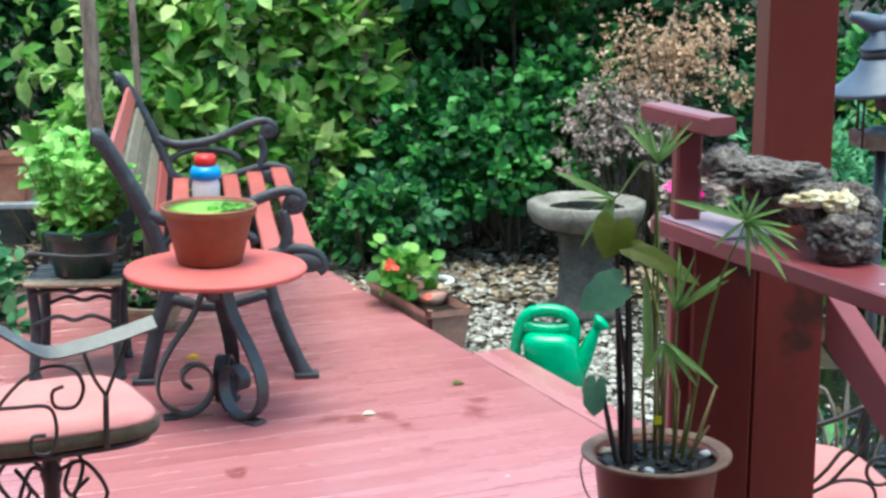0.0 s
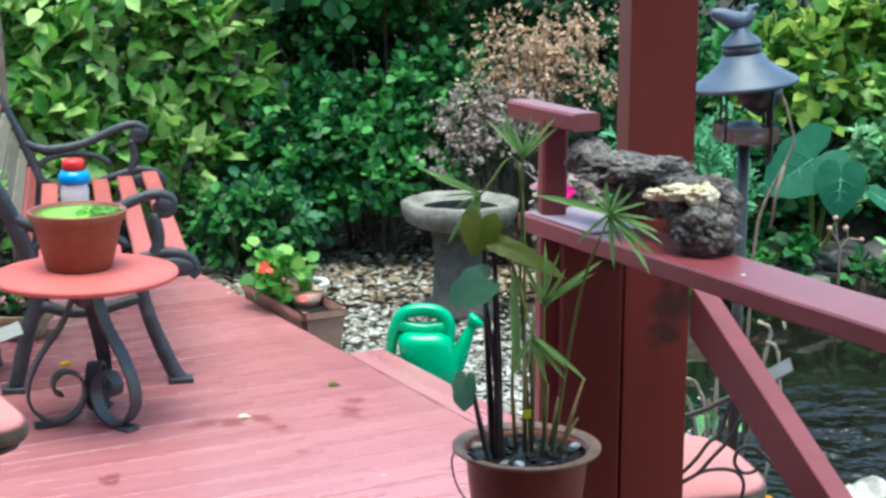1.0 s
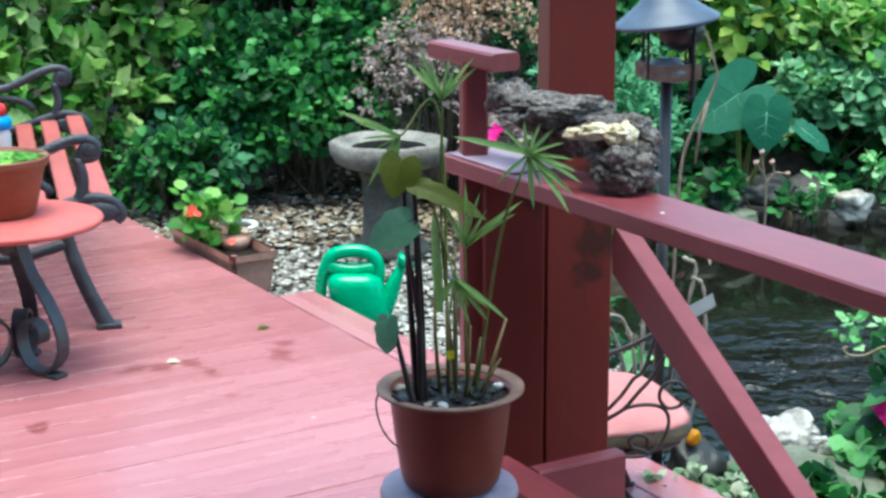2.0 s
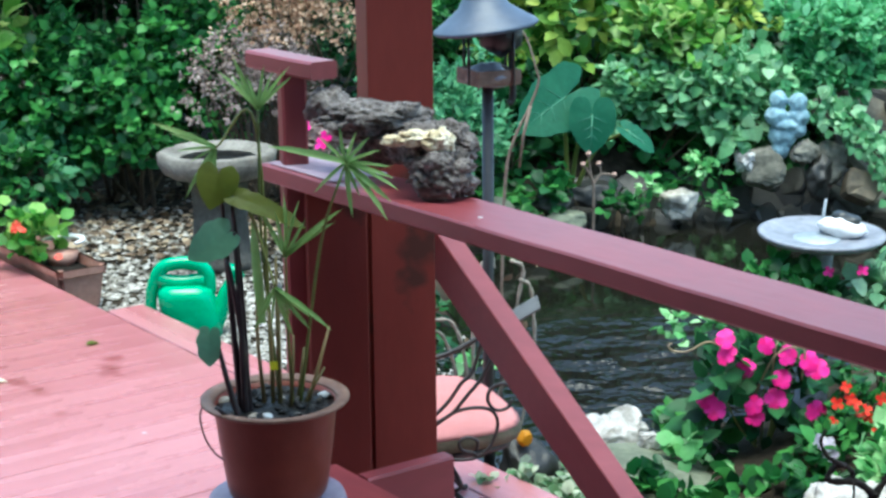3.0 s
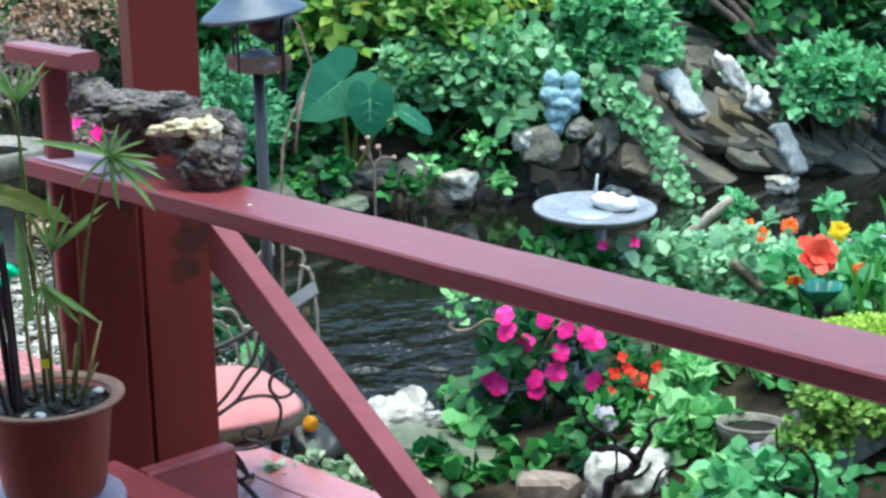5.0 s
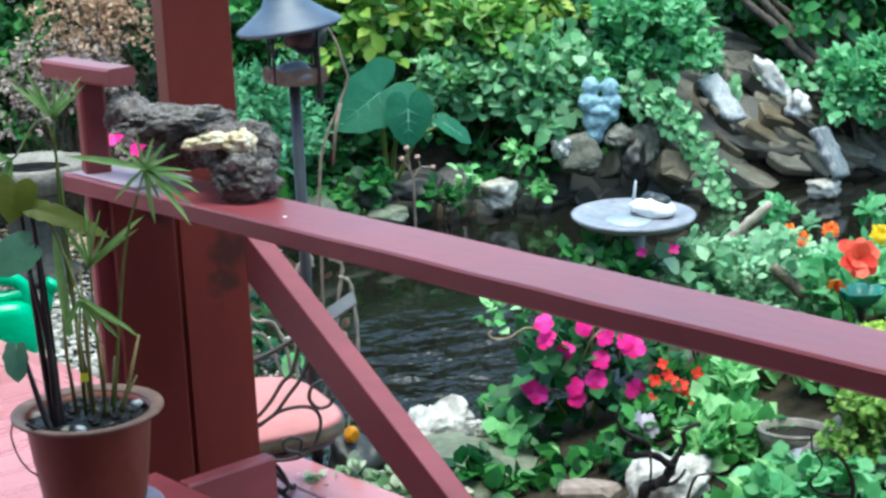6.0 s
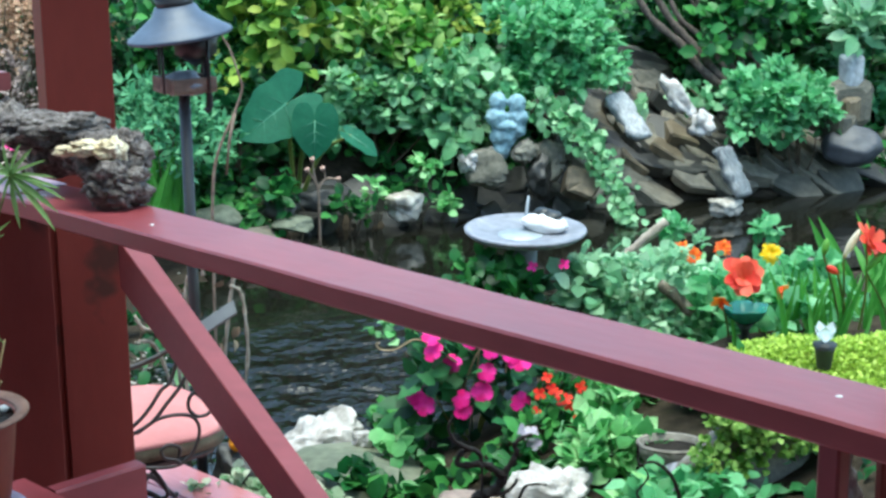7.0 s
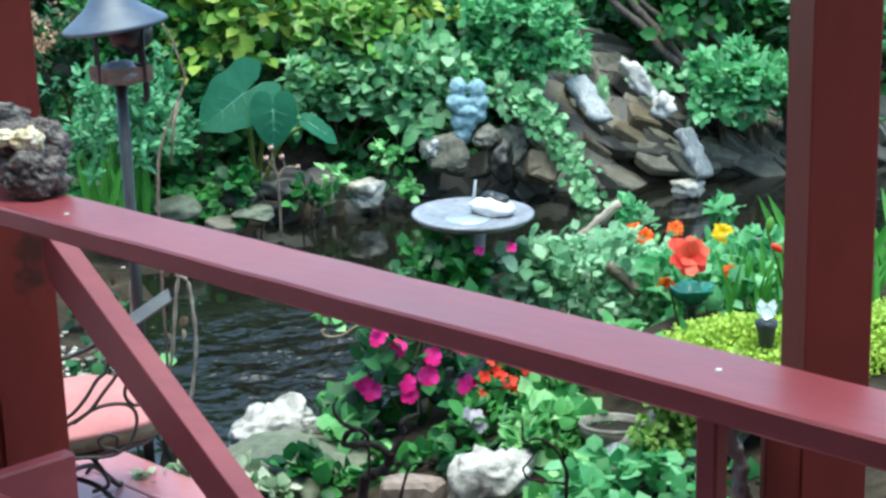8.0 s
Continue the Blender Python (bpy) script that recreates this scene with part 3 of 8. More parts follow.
def unit(v):
    return v / (np.linalg.norm(v, axis=1, keepdims=True) + 1e-9)


def clumps(rng, center, radii, tips, per, leaf, shell=0.45, up=0.35, spread=0.8, cut=None, lump=0.35):
    """Leaf rosettes at the twig ends of a lumpy crown. Returns base, ahead, normal, length and the twig ends."""
    center, radii = np.array(center, float), np.array(radii, float)
    d = unit(rng.normal(size=(tips, 3)))
    d[:, 2] = np.where(d[:, 2] < -0.55, -d[:, 2], d[:, 2])
    f1 = np.sin(d[:, 0] * 5.1 + center[0] * 3) * np.sin(d[:, 1] * 4.3 + center[1]) + np.sin(d[:, 2] * 6.0 + d[:, 0] * 3)
    r = (1 - shell * rng.random(tips) ** 1.6) * (1 + lump * 0.5 * f1) * (1 + 0.12 * rng.normal(size=tips))
    tip = center + d * radii * r[:, None]
    if cut is not None:
        keep = tip[:, 2] > cut
        tip, d = tip[keep], d[keep]
    n = len(tip)
    out = unit(d / radii)
    out = unit(out + np.array([0, 0, up]))
    idx = np.repeat(np.arange(n), per)
    a = unit(out[idx] + spread * rng.normal(size=(n * per, 3)))
    base = tip[idx] + a * leaf * 0.15 + rng.normal(size=(n * per, 3)) * leaf * 0.35
    nrm = unit(out[idx] * 0.7 + np.array([0, -0.25, 0.8]) + 0.35 * rng.normal(size=(n * per, 3)))
    ln = leaf * rng.uniform(0.6, 1.25, n * per)
    return base, a, nrm, ln, tip


def shrub(name, center, radii, tips, per, leaf, mat, label, category="shrub", blade="oval", width=1.0, seed=1, foot=None,
          stems=7, stem_r=0.012, stem_mat=None, cut=None, lump=0.35, shell=0.45, up=0.35, group="", droop=0.18, spread=0.8):
    """A shrub: several stems from the foot, and a crown of leaf rosettes with gaps."""
    rng = np.random.default_rng(seed)
    foot = Vector(foot) if foot is not None else Vector((center[0], center[1], center[2] - radii[2] * 0.9))
    ob = empty(name, Matrix.Translation(foot), label, category, group)
    inv = Matrix.Translation(-foot)
    b, a, n, ln, tip = clumps(rng, center, radii, tips, per, leaf, cut=cut, lump=lump, shell=shell, up=up, spread=spread)
    me = leaves_mesh("foliage", b, a, n, ln, blade, width, droop)
    me.transform(inv)
    part("foliage", me, mat, ob)
    if stems:
        runs = []
        for k in range(stems):
            e = Vector(tip[rng.integers(len(tip))])
            s = foot + Vector((rng.normal() * stem_r * 3, rng.normal() * stem_r * 3, 0))
            mid = s.lerp(e, 0.5) + Vector((rng.normal(), rng.normal(), abs(rng.normal()))) * (e - s).length * 0.08
            pts = spline([s, mid, e], 5)
            runs.append(([p - foot for p in pts], [stem_r * (1 - 0.75 * i / (len(pts) - 1)) for i in range(len(pts))], 6))
        if stems <= 8:
            for run in runs:
                part("stem", tubes("stem", [run]), stem_mat or twig, ob)
        else:
            part("stem_framework", tubes("stem_framework", runs), stem_mat or twig, ob)
    return ob


# ---- ground, pond ----
def in_pond(x, y):
    """Signed depth into the pond's outline, positive inside."""
    # the near shore runs from the deck's edge round the planted bed, the far shore along the stone bank
    far = 7.16 + 0.12 * math.sin(x * 2.1) - 0.09 * min(1.5, max(0.0, x - 3.0))
    near = 4.42 - 0.55 * min(1.0, max(0.0, (1.35 - x) / 0.5)) + max(0.0, x - 1.75) * 0.95
    near = min(near, 5.75 + 0.05 * math.sin(x * 3))
    left = 1.22 + (5.2 - y) * 0.02 if y < 5.0 else 1.25 + (y - 5.0) * 0.38
    right = 8.5
    return min(far - y, y - near, x - left, right - x)


def bank(x, y):
    """Height of the ground."""
    z = -0.13 + 0.015 * noise.noise(Vector((x * 1.3, y * 1.3, 0)))
    d = in_pond(x, y)
    z -= 0.5 * min(1.0, max(0.0, (d + 0.02) / 0.25))
    if x > 1.5:
        far = 7.12 - 0.09 * min(1.5, max(0.0, x - 3.0))
        rise = min(1.0, max(0.0, (y - far) / 1.15)) * min(1.0, (x - 1.5) / 1.0)
        z += 0.75 * rise
        bed = min(1.0, max(0.0, (x - 1.5) / 1.2)) * min(1.0, max(0.0, -d / 0.5)) * min(1.0, max(0.0, (4.6 - y) / 0.6))
        z += 0.34 * bed
    if y > 8.6:
        z += 0.25 * min(1.0, (y - 8.6) / 2.0)
    return z


def build_ground():
    xs = [-60, -30, -14, -8, -5.5] + [-4 + 0.1 * i for i in range(121)] + [9, 11, 16, 30, 60]
    ys = [-60, -30, -14, -7, -4] + [-2.5 + 0.1 * i for i in range(136)] + [12, 14, 18, 30, 60]
    V = [(x, y, bank(x, y) if -5 < x < 9 and -3 < y < 12 else -0.13 + (0.25 if y > 9 else 0)) for y in ys for x in xs]
    nx = len(xs)
    F = [(j * nx + i, j * nx + i + 1, (j + 1) * nx + i + 1, (j + 1) * nx + i) for j in range(len(ys) - 1) for i in range(nx - 1)]
    tagged(part("ground", mesh_from("ground", V, F, True), ground_mat), "dark garden soil with leaf litter, sloping up to the hedge", "ground", kind="structure")
    # the water's surface
    V, F = [], []
    n = 60
    for j in range(n + 1):
        for i in range(n + 1):
            V.append((1.0 + 8.0 * i / n, 3.6 + 4.0 * j / n, WATER_Z))
    F = [(j * (n + 1) + i, j * (n + 1) + i + 1, (j + 1) * (n + 1) + i + 1, (j + 1) * (n + 1) + i) for j in range(n) for i in range(n)]
    F = [f for f in F if any(in_pond(V[k][0], V[k][1]) > -0.12 for k in f)]
    tagged(part("pond_water", mesh_from("pond_water", V, F, True), water_mat), "dark rippled pond water reflecting the planted bank", "water", kind="structure")


build_ground()


# ---- railing and posts ----
def along(s, n=0.0, z=0.0):
    p = Vector((0.558, 3.0, 0)) + RAIL_D * s + RAIL_N * n
    return Vector((p.x, p.y, z))


def build_railing():
    yaw = RAIL_YAW
    rail = empty("railing", Matrix.Translation(along(0, 0, 0)), "dark red painted timber deck railing with a wide flat top rail", "railing", kind="")
    inv = Matrix.Translation(-along(0, 0, 0))

    def place(name, bm, p, mat=rail_paint, label="", rot=None):
        return part(name, bm, mat, rail, label, inv @ Matrix.Translation(p) @ (rot or pose(0, 0, 0, 0, 0, yaw)))

    place("top_rail", board(3.15, 0.142, 0.036, 0.0010, 3, 0.004), along(-0.33, 0.071, 0.988), label="dark red flat top rail with a glossy worn upper face")
    place("bottom_rail", board(1.5, 0.092, 0.04, 0.0006, 5), along(-0.02, -0.072, 0.432))
    place("end_board", board(0.205, 0.04, 0.34, 0.001, 8), along(0.06, -0.02, 0.278), rot=pose(0, 0, 0, 0, 0, yaw + 90))
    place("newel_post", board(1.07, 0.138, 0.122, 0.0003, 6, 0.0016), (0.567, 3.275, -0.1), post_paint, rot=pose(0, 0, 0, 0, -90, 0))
    # filler added behind the gap so no light passes between the posts
    place("gap_filler", box(0.032, 0.024, 1.06, 0.001), (0.6405, 3.329, 0.43), post_paint, rot=Matrix.Identity(4))
    # diagonal brace behind the top rail, cut upright where it meets the post
    b = bmesh.new()
    side = [(-0.02, 0.790), (-0.02, 0.892), (1.17, 0.065), (1.17, 0.0), (1.13, 0.0)]
    ring = [[b.verts.new(along(u, n, z)) for u, z in side] for n in (0.215, 0.263)]
    b.faces.new(ring[0])
    b.faces.new(ring[1][::-1])
    for k in range(5):
        b.faces.new((ring[0][k], ring[1][k], ring[1][(k + 1) % 5], ring[0][(k + 1) % 5]))
    bmesh.ops.recalc_face_normals(b, faces=b.faces[:])
    bmesh.ops.bevel(b, geom=b.edges[:], offset=0.0018, segments=1, affect="EDGES")
    part("brace", b, rail_paint, rail, "dark red diagonal timber brace", inv)
    place("armrest_post", board(1.30, 0.052, 0.052, 0.0006, 4), (0.492, 3.278, -0.095), rot=pose(0, 0, 0, 0, -90, 4))
    place("armrest", board(0.258, 0.062, 0.036, 0.0008, 12, 0.005), along(-0.396, 0.022, 1.2105) + Vector((0.02, 0.03, 0)), label="short red crossbar, rounded at the ends")
    place("baluster", board(0.9, 0.026, 0.030, 0.0006, 14, 0.003), along(1.752, 0.02, 0.07), rot=pose(0, 0, 0, 0, -90, yaw))
    for x, y in ((0.742, 2.695), (1.317, 1.453), (0.60, 3.03)):
        part("nail", lathe([(0, 0), (0.0048, 0), (0.004, 0.0012), (0, 0.0018)], 10), white_paint, rail, "small bright nail head", inv @ Matrix.Translation((x, y, 1.0065)))
    return rail


build_railing()
# Thin plate coloured as the sky's reflection on the rail's glossy end.
sky_sheen = material("sky_sheen", [(0.3, (0.33, 0.24, 0.30)), (0.6, (0.40, 0.30, 0.37)), (0.8, (0.47, 0.37, 0.44))], scale=14, rough=0.75, bump=0.05, fine=0.1)
tagged(part("sheen_patch", box(0.245, 0.130, 0.002, 0.0006), sky_sheen, None, "", Matrix.Translation(along(-0.19, 0.074, 1.0078)) @ pose(0, 0, 0, 0, 0, RAIL_YAW)), "thin pale lilac patch painting the sky's sheen on the railing", "sheet")


def build_post(p, w, yaw, label):
    post = empty("pergola_post", Matrix.Translation((p[0], p[1], -0.1)) @ pose(0, 0, 0, 0, 0, yaw), label, "post", "pergola posts")
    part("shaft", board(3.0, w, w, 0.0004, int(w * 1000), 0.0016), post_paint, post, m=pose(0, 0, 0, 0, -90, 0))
    return post


build_post((0.722, 3.375), 0.138, 0, "thick dark red square timber post behind the railing")
slim = build_post((1.482, 1.475), 0.084, -13.4, "slim dark red square timber post behind the railing")
part("cover_board", board(1.05, 0.020, 0.046, 0.0006, 21, 0.002), post_paint, slim, "dark red board nailed beside the post", pose(-0.0655, -0.030, 0, 0, -90, 0))


# ---- unseen walls and cover behind, beside and above the camera, added to block sky light ----
wall_mat = material("unseen_wall_grey", [(0.3, (0.12, 0.11, 0.10)), (0.6, (0.15, 0.14, 0.13)), (0.8, (0.18, 0.17, 0.155))], scale=3, rough=0.85, bump=0.1)
tagged(part("wall_unseen_back", box(9.0, 0.2, 3.2, 0.01), wall_mat, None, "", pose(0, -2.0, 1.45, 0, 0, 0)), "unseen plain wall added behind the deck to block sky light", "wall", kind="structure")
tagged(part("wall_unseen_side", box(0.2, 7.0, 3.2, 0.01), wall_mat, None, "", pose(-4.6, 1.6, 1.45, 0, 0, 0)), "unseen plain wall added along the deck to block sky light", "wall", kind="structure")
outline = [(-4.5, -2.1), (2.2, -2.1), (1.12, 1.05), (0.28, 2.95), (-4.5, 0.8)]
V = [(x, y, z) for z in (2.9, 3.02) for x, y in outline]
F = [tuple(range(5))[::-1], tuple(range(5, 10))] + [(k, (k + 1) % 5, (k + 1) % 5 + 5, k + 5) for k in range(5)]
tagged(part("unseen_cover", mesh_from("unseen_cover", V, F), wall_mat), "unseen plain cover added over the near deck to block sky light", "roof", kind="structure")


# ---- furniture on the deck ----
def build_bench():
    fwd = Vector((0.985, 0.17, 0))
    back_dir = Vector((-0.135, 0.991, 0))
    L = 1.82
    rot = Matrix(((fwd.x, back_dir.x, 0, -1.03), (fwd.y, back_dir.y, 0, 5.44), (0, 0, 1, 0), (0, 0, 0, 1)))
    bench = empty("park_bench", rot, "weathered garden bench with red slats and black cast-iron ends", "bench")
    # local: x forward from the rear foot, y along the bench, z up
    for y in (0.0, L):
        runs = []
        runs.append((spline([(0.0, y, 0), (0.05, y, 0.2), (0.09, y, 0.36), (0.02, y, 0.6), (-0.11, y, 0.84), (-0.15, y, 0.86)], 6), (0.026, 0.031, 0.62), 10))
        runs.append((spline([(0.56, y, 0.0), (0.52, y, 0.08), (0.46, y, 0.24), (0.44, y, 0.36), (0.50, y, 0.50), (0.49, y, 0.6)], 6), (0.030, 0.017, 0.7), 10))
        runs.append((spline([(0.06, y, 0.39), (0.16, y, 0.385), (0.30, y, 0.402), (0.44, y, 0.445), (0.53, y, 0.462), (0.60, y, 0.442), (0.625, y, 0.40), (0.605, y, 0.375)], 6), (0.018, 0.018, 0.8), 10))
        arm = spline([(0.02, y, 0.60), (0.12, y, 0.565), (0.28, y, 0.585), (0.42, y, 0.645), (0.50, y, 0.665), (0.55, y, 0.645), (0.545, y, 0.605), (0.51, y, 0.598), (0.50, y, 0.625), (0.525, y, 0.628)], 6)
        runs.append((arm, (0.021, 0.015, 0.85), 10))
        runs.append(([Vector((0.12 + 0.16 * math.cos(a), y, 0.47 + 0.075 * math.sin(a))) + Vector((0.12, 0, 0)) for a in np.linspace(0.2, 5.4, 20)], (0.015, 0.011, 0.9), 8))
        runs.append((spline([(0.10, y, 0.30), (0.20, y, 0.27), (0.30, y, 0.275), (0.44, y, 0.31)], 6), (0.02, 0.02, 0.7), 8))
        V, F = [], []
        for pts, wide, sides in runs:
            v, f = tube_arrays(pts, [wide[0] + (wide[1] - wide[0]) * i / (len(pts) - 1) for i in range(len(pts))], sides, wide[2], (0, 1, 0))
            F += [tuple(i + len(V) for i in q) for q in f]
            V += v
        for cx, cz, rx, rz in ((0.555, 0.412, 0.082, 0.036), (0.525, 0.628, 0.034, 0.030)):
            knob = [Vector((cx, y - 0.016, cz)), Vector((cx, y - 0.010, cz)), Vector((cx, y + 0.010, cz)), Vector((cx, y + 0.016, cz))]
            o = len(V)
            for q, k in zip(knob, (0.55, 1.0, 1.0, 0.55)):
                V += [q + Vector((rx * k * math.cos(w), 0, rz * k * math.sin(w))) for w in np.linspace(0, 2 * math.pi, 20, endpoint=False)]
            F += [(o + 20 * i + k, o + 20 * i + (k + 1) % 20, o + 20 * i + 20 + (k + 1) % 20, o + 20 * i + 20 + k) for i in range(3) for k in range(20)]
            F += [tuple(range(o, o + 20))[::-1], tuple(range(o + 60, o + 80))]
        for fx in (0.0, 0.56):
            b = box(0.085, 0.055, 0.02, 0.004, Matrix.Translation((fx, y, 0.01)))
            b.verts.index_update()
            o = len(V)
            V += [v.co.copy() for v in b.verts]
            F += [tuple(v.index + o for v in f.verts) for f in b.faces]
            b.free()
        part("end_frame", mesh_from("end_frame", [tuple(v) for v in V], F, True), cast_iron, bench, "black cast-iron scrolled bench end")
    for i in range(5):
        t = i / 4
        part("seat_slat", board(L - 0.03, 0.07, 0.022, 0.001, i), slat_paint, bench, m=pose(0.13 + 0.435 * t, 0.015, 0.405 + 0.028 * t + (0.012 if i == 4 else 0), 0, 0, 90))
    prof = [(0.03, 0.46), (-0.005, 0.54), (-0.035, 0.62), (-0.065, 0.70), (-0.10, 0.79)]
    for i, (x, z) in enumerate(prof):
        part("back_slat", board(L - 0.03, 0.074, 0.02, 0.001, 20 + i), slat_paint if i in (0, 4) else worn_slat, bench,
             "" if i in (0, 4) else "weathered grey-green back slat", Matrix.Translation((x + 0.022, 0.015, z)) @ pose(0, 0, 0, 0, 0, 90) @ pose(0, 0, 0, 68, 0, 0))
    return bench


build_bench()


def build_side_table():
    t = empty("side_table", Matrix.Translation((-0.725, 5.10, 0)), "round red painted side table on black scrolled iron legs", "table")
    prof = [(0.0, 0.468), (0.27, 0.470), (0.286, 0.475), (0.291, 0.483), (0.288, 0.491), (0.28, 0.494), (0.0, 0.4945)]
    part("tabletop", lathe(prof, 56, True, "tabletop"), table_paint, t, "round red painted top")
    for a in (-38, 84, 198):
        pts = spline([(0.035, 0, 0.455), (0.05, 0, 0.40), (0.085, 0, 0.325), (0.145, 0, 0.245), (0.19, 0, 0.16), (0.195, 0, 0.085), (0.155, 0, 0.03), (0.10, 0, 0.012), (0.045, 0, 0.04), (0.02, 0, 0.10), (0.035, 0, 0.155), (0.08, 0, 0.175), (0.115, 0, 0.15), (0.115, 0, 0.115), (0.09, 0, 0.10)], 6)
        part("leg", strap("leg", pts, 0.048, 0.009, (0, 1, 0)), strap_iron, t, "flat black iron leg ending in a scroll", pose(0, 0, 0, 0, 0, a))
        part("foot", box(0.05, 0.055, 0.014, 0.004), strap_iron, t, m=pose(0, 0, 0, 0, 0, a) @ pose(0.16, 0, 0.007))
    part("hub", lathe([(0.0, 0.38), (0.03, 0.38), (0.045, 0.40), (0.05, 0.44), (0.12, 0.455), (0.10, 0.466), (0.0, 0.466)], 24), strap_iron, t)
    return t


build_side_table()


def tapered_pot(name, r_top, r_bot, h, rim, mat, rim_mat, m, label, fill, fill_mat, category="flower pot", rim_h=0.03):
    pot = empty(name, m, label, category)
    k = 0.93
    prof = [(0, 0.0), (r_bot * 0.9, 0.0), (r_bot, 0.006), (r_top * 0.965, h - rim_h - 0.004), (r_top * 0.975, h - rim_h), (r_top + rim * 0.6, h - rim_h + 0.004), (r_top + rim, h - 0.004), (r_top + rim * 0.5, h), (r_top - 0.004, h - 0.003), (r_top * k, h * 0.8), (r_bot * k, 0.012), (0, 0.012)]
    part("body", lathe(prof, 48, True, "body"), mat, pot)
    ring = [(r_top - 0.002, h - 0.006), (r_top + rim * 1.05, h - 0.006), (r_top + rim * 1.2, h - 0.001), (r_top + rim * 0.6, h + 0.004), (r_top - 0.002, h + 0.001), (r_top - 0.002, h - 0.006)]
    part("rim", lathe(ring, 48, True, "rim", cap=False), rim_mat, pot, "worn pale pot rim")
    rr = r_bot + (r_top - r_bot) * fill
    part("filling", lathe([(0, h * fill + 0.004), (rr * 0.5, h * fill + 0.002), (rr * 0.965, h * fill)], 40, True, "filling"), fill_mat, pot)
    return pot


brown_pot = material("brown_pot", [(0.3, (0.18, 0.052, 0.024)), (0.55, (0.22, 0.068, 0.032)), (0.8, (0.27, 0.095, 0.05))], scale=7, rough=0.5, bump=0.1, fine=0.2)
lily_pot = tapered_pot("water_pot", 0.145, 0.104, 0.185, 0.009, brown_pot, brown_pot, Matrix.Translation((-0.75, 5.15, 0.4955)),
                       "terracotta-coloured bowl pot full of bright green algae water", 0.965, algae)
rng0 = np.random.default_rng(5)
cress = rng0.uniform(-1, 1, (70, 2)) * 0.5 + np.array([0.5, -0.1])
cress = cress[np.hypot(cress[:, 0], cress[:, 1]) < 0.95]
part("floating_plants", leaves_mesh("floating_plants", np.c_[cress[:, 0] * 0.13, cress[:, 1] * 0.13, np.full(len(cress), 0.182)], np.c_[rng0.normal(size=(len(cress), 2)), rng0.uniform(0, 0.5, len(cress))],
                            np.tile([0, 0, 1.0], (len(cress), 1)), rng0.uniform(0.01, 0.028, len(cress)), "round", 1.0), lime_leaf, lily_pot, "bright green floating pond weed")


basket_clay = material("basket_clay", [(0.3, (0.26, 0.20, 0.13)), (0.6, (0.38, 0.30, 0.20)), (0.8, (0.48, 0.40, 0.29))], scale=16, rough=0.8, bump=0.4, fine=0.35)
low_pot = tapered_pot("low_planter", 0.115, 0.085, 0.10, 0.012, basket_clay, basket_clay, Matrix.Translation((-1.135, 6.2, 0.0)), "small buff bowl planter with green leaves under the bench", 0.85, soil)
rng3 = np.random.default_rng(61)
b3, a3, n3, l3, _ = clumps(rng3, (0, 0, 0.15), (0.10, 0.09, 0.08), 34, 6, 0.05)
part("foliage", leaves_mesh("foliage", b3, a3, n3, l3, "oval", 0.8, 0.2), ivy_leaf, low_pot, "fresh green leaves")


def build_bottle():
    b = empty("bottle", Matrix.Translation((-0.868, 5.90, 0.437)) @ Matrix.Diagonal((0.9, 0.9, 0.95, 1)), "clear plastic bottle with blue collar and red cap on bench", "bottle")
    part("body", lathe([(0, 0.0), (0.05, 0.0), (0.054, 0.01), (0.056, 0.15), (0.058, 0.19), (0.05, 0.215), (0, 0.215)], 32), clear_plastic, b, "clear plastic body")
    part("collar", lathe([(0, 0.213), (0.05, 0.213), (0.062, 0.22), (0.063, 0.245), (0.052, 0.262), (0.03, 0.268), (0, 0.268)], 32), blue_cap, b, "bright blue collar")
    part("cap", lathe([(0, 0.266), (0.04, 0.266), (0.045, 0.27), (0.044, 0.30), (0.036, 0.308), (0, 0.31)], 32), red_cap, b, "bright red cap")
    return b


build_bottle()


arm_iron = material("arm_iron", [(0.3, (0.06, 0.062, 0.065)), (0.6, (0.10, 0.105, 0.11)), (0.8, (0.16, 0.165, 0.175))], scale=14, rough=0.4, bump=0.1, fine=0.2)


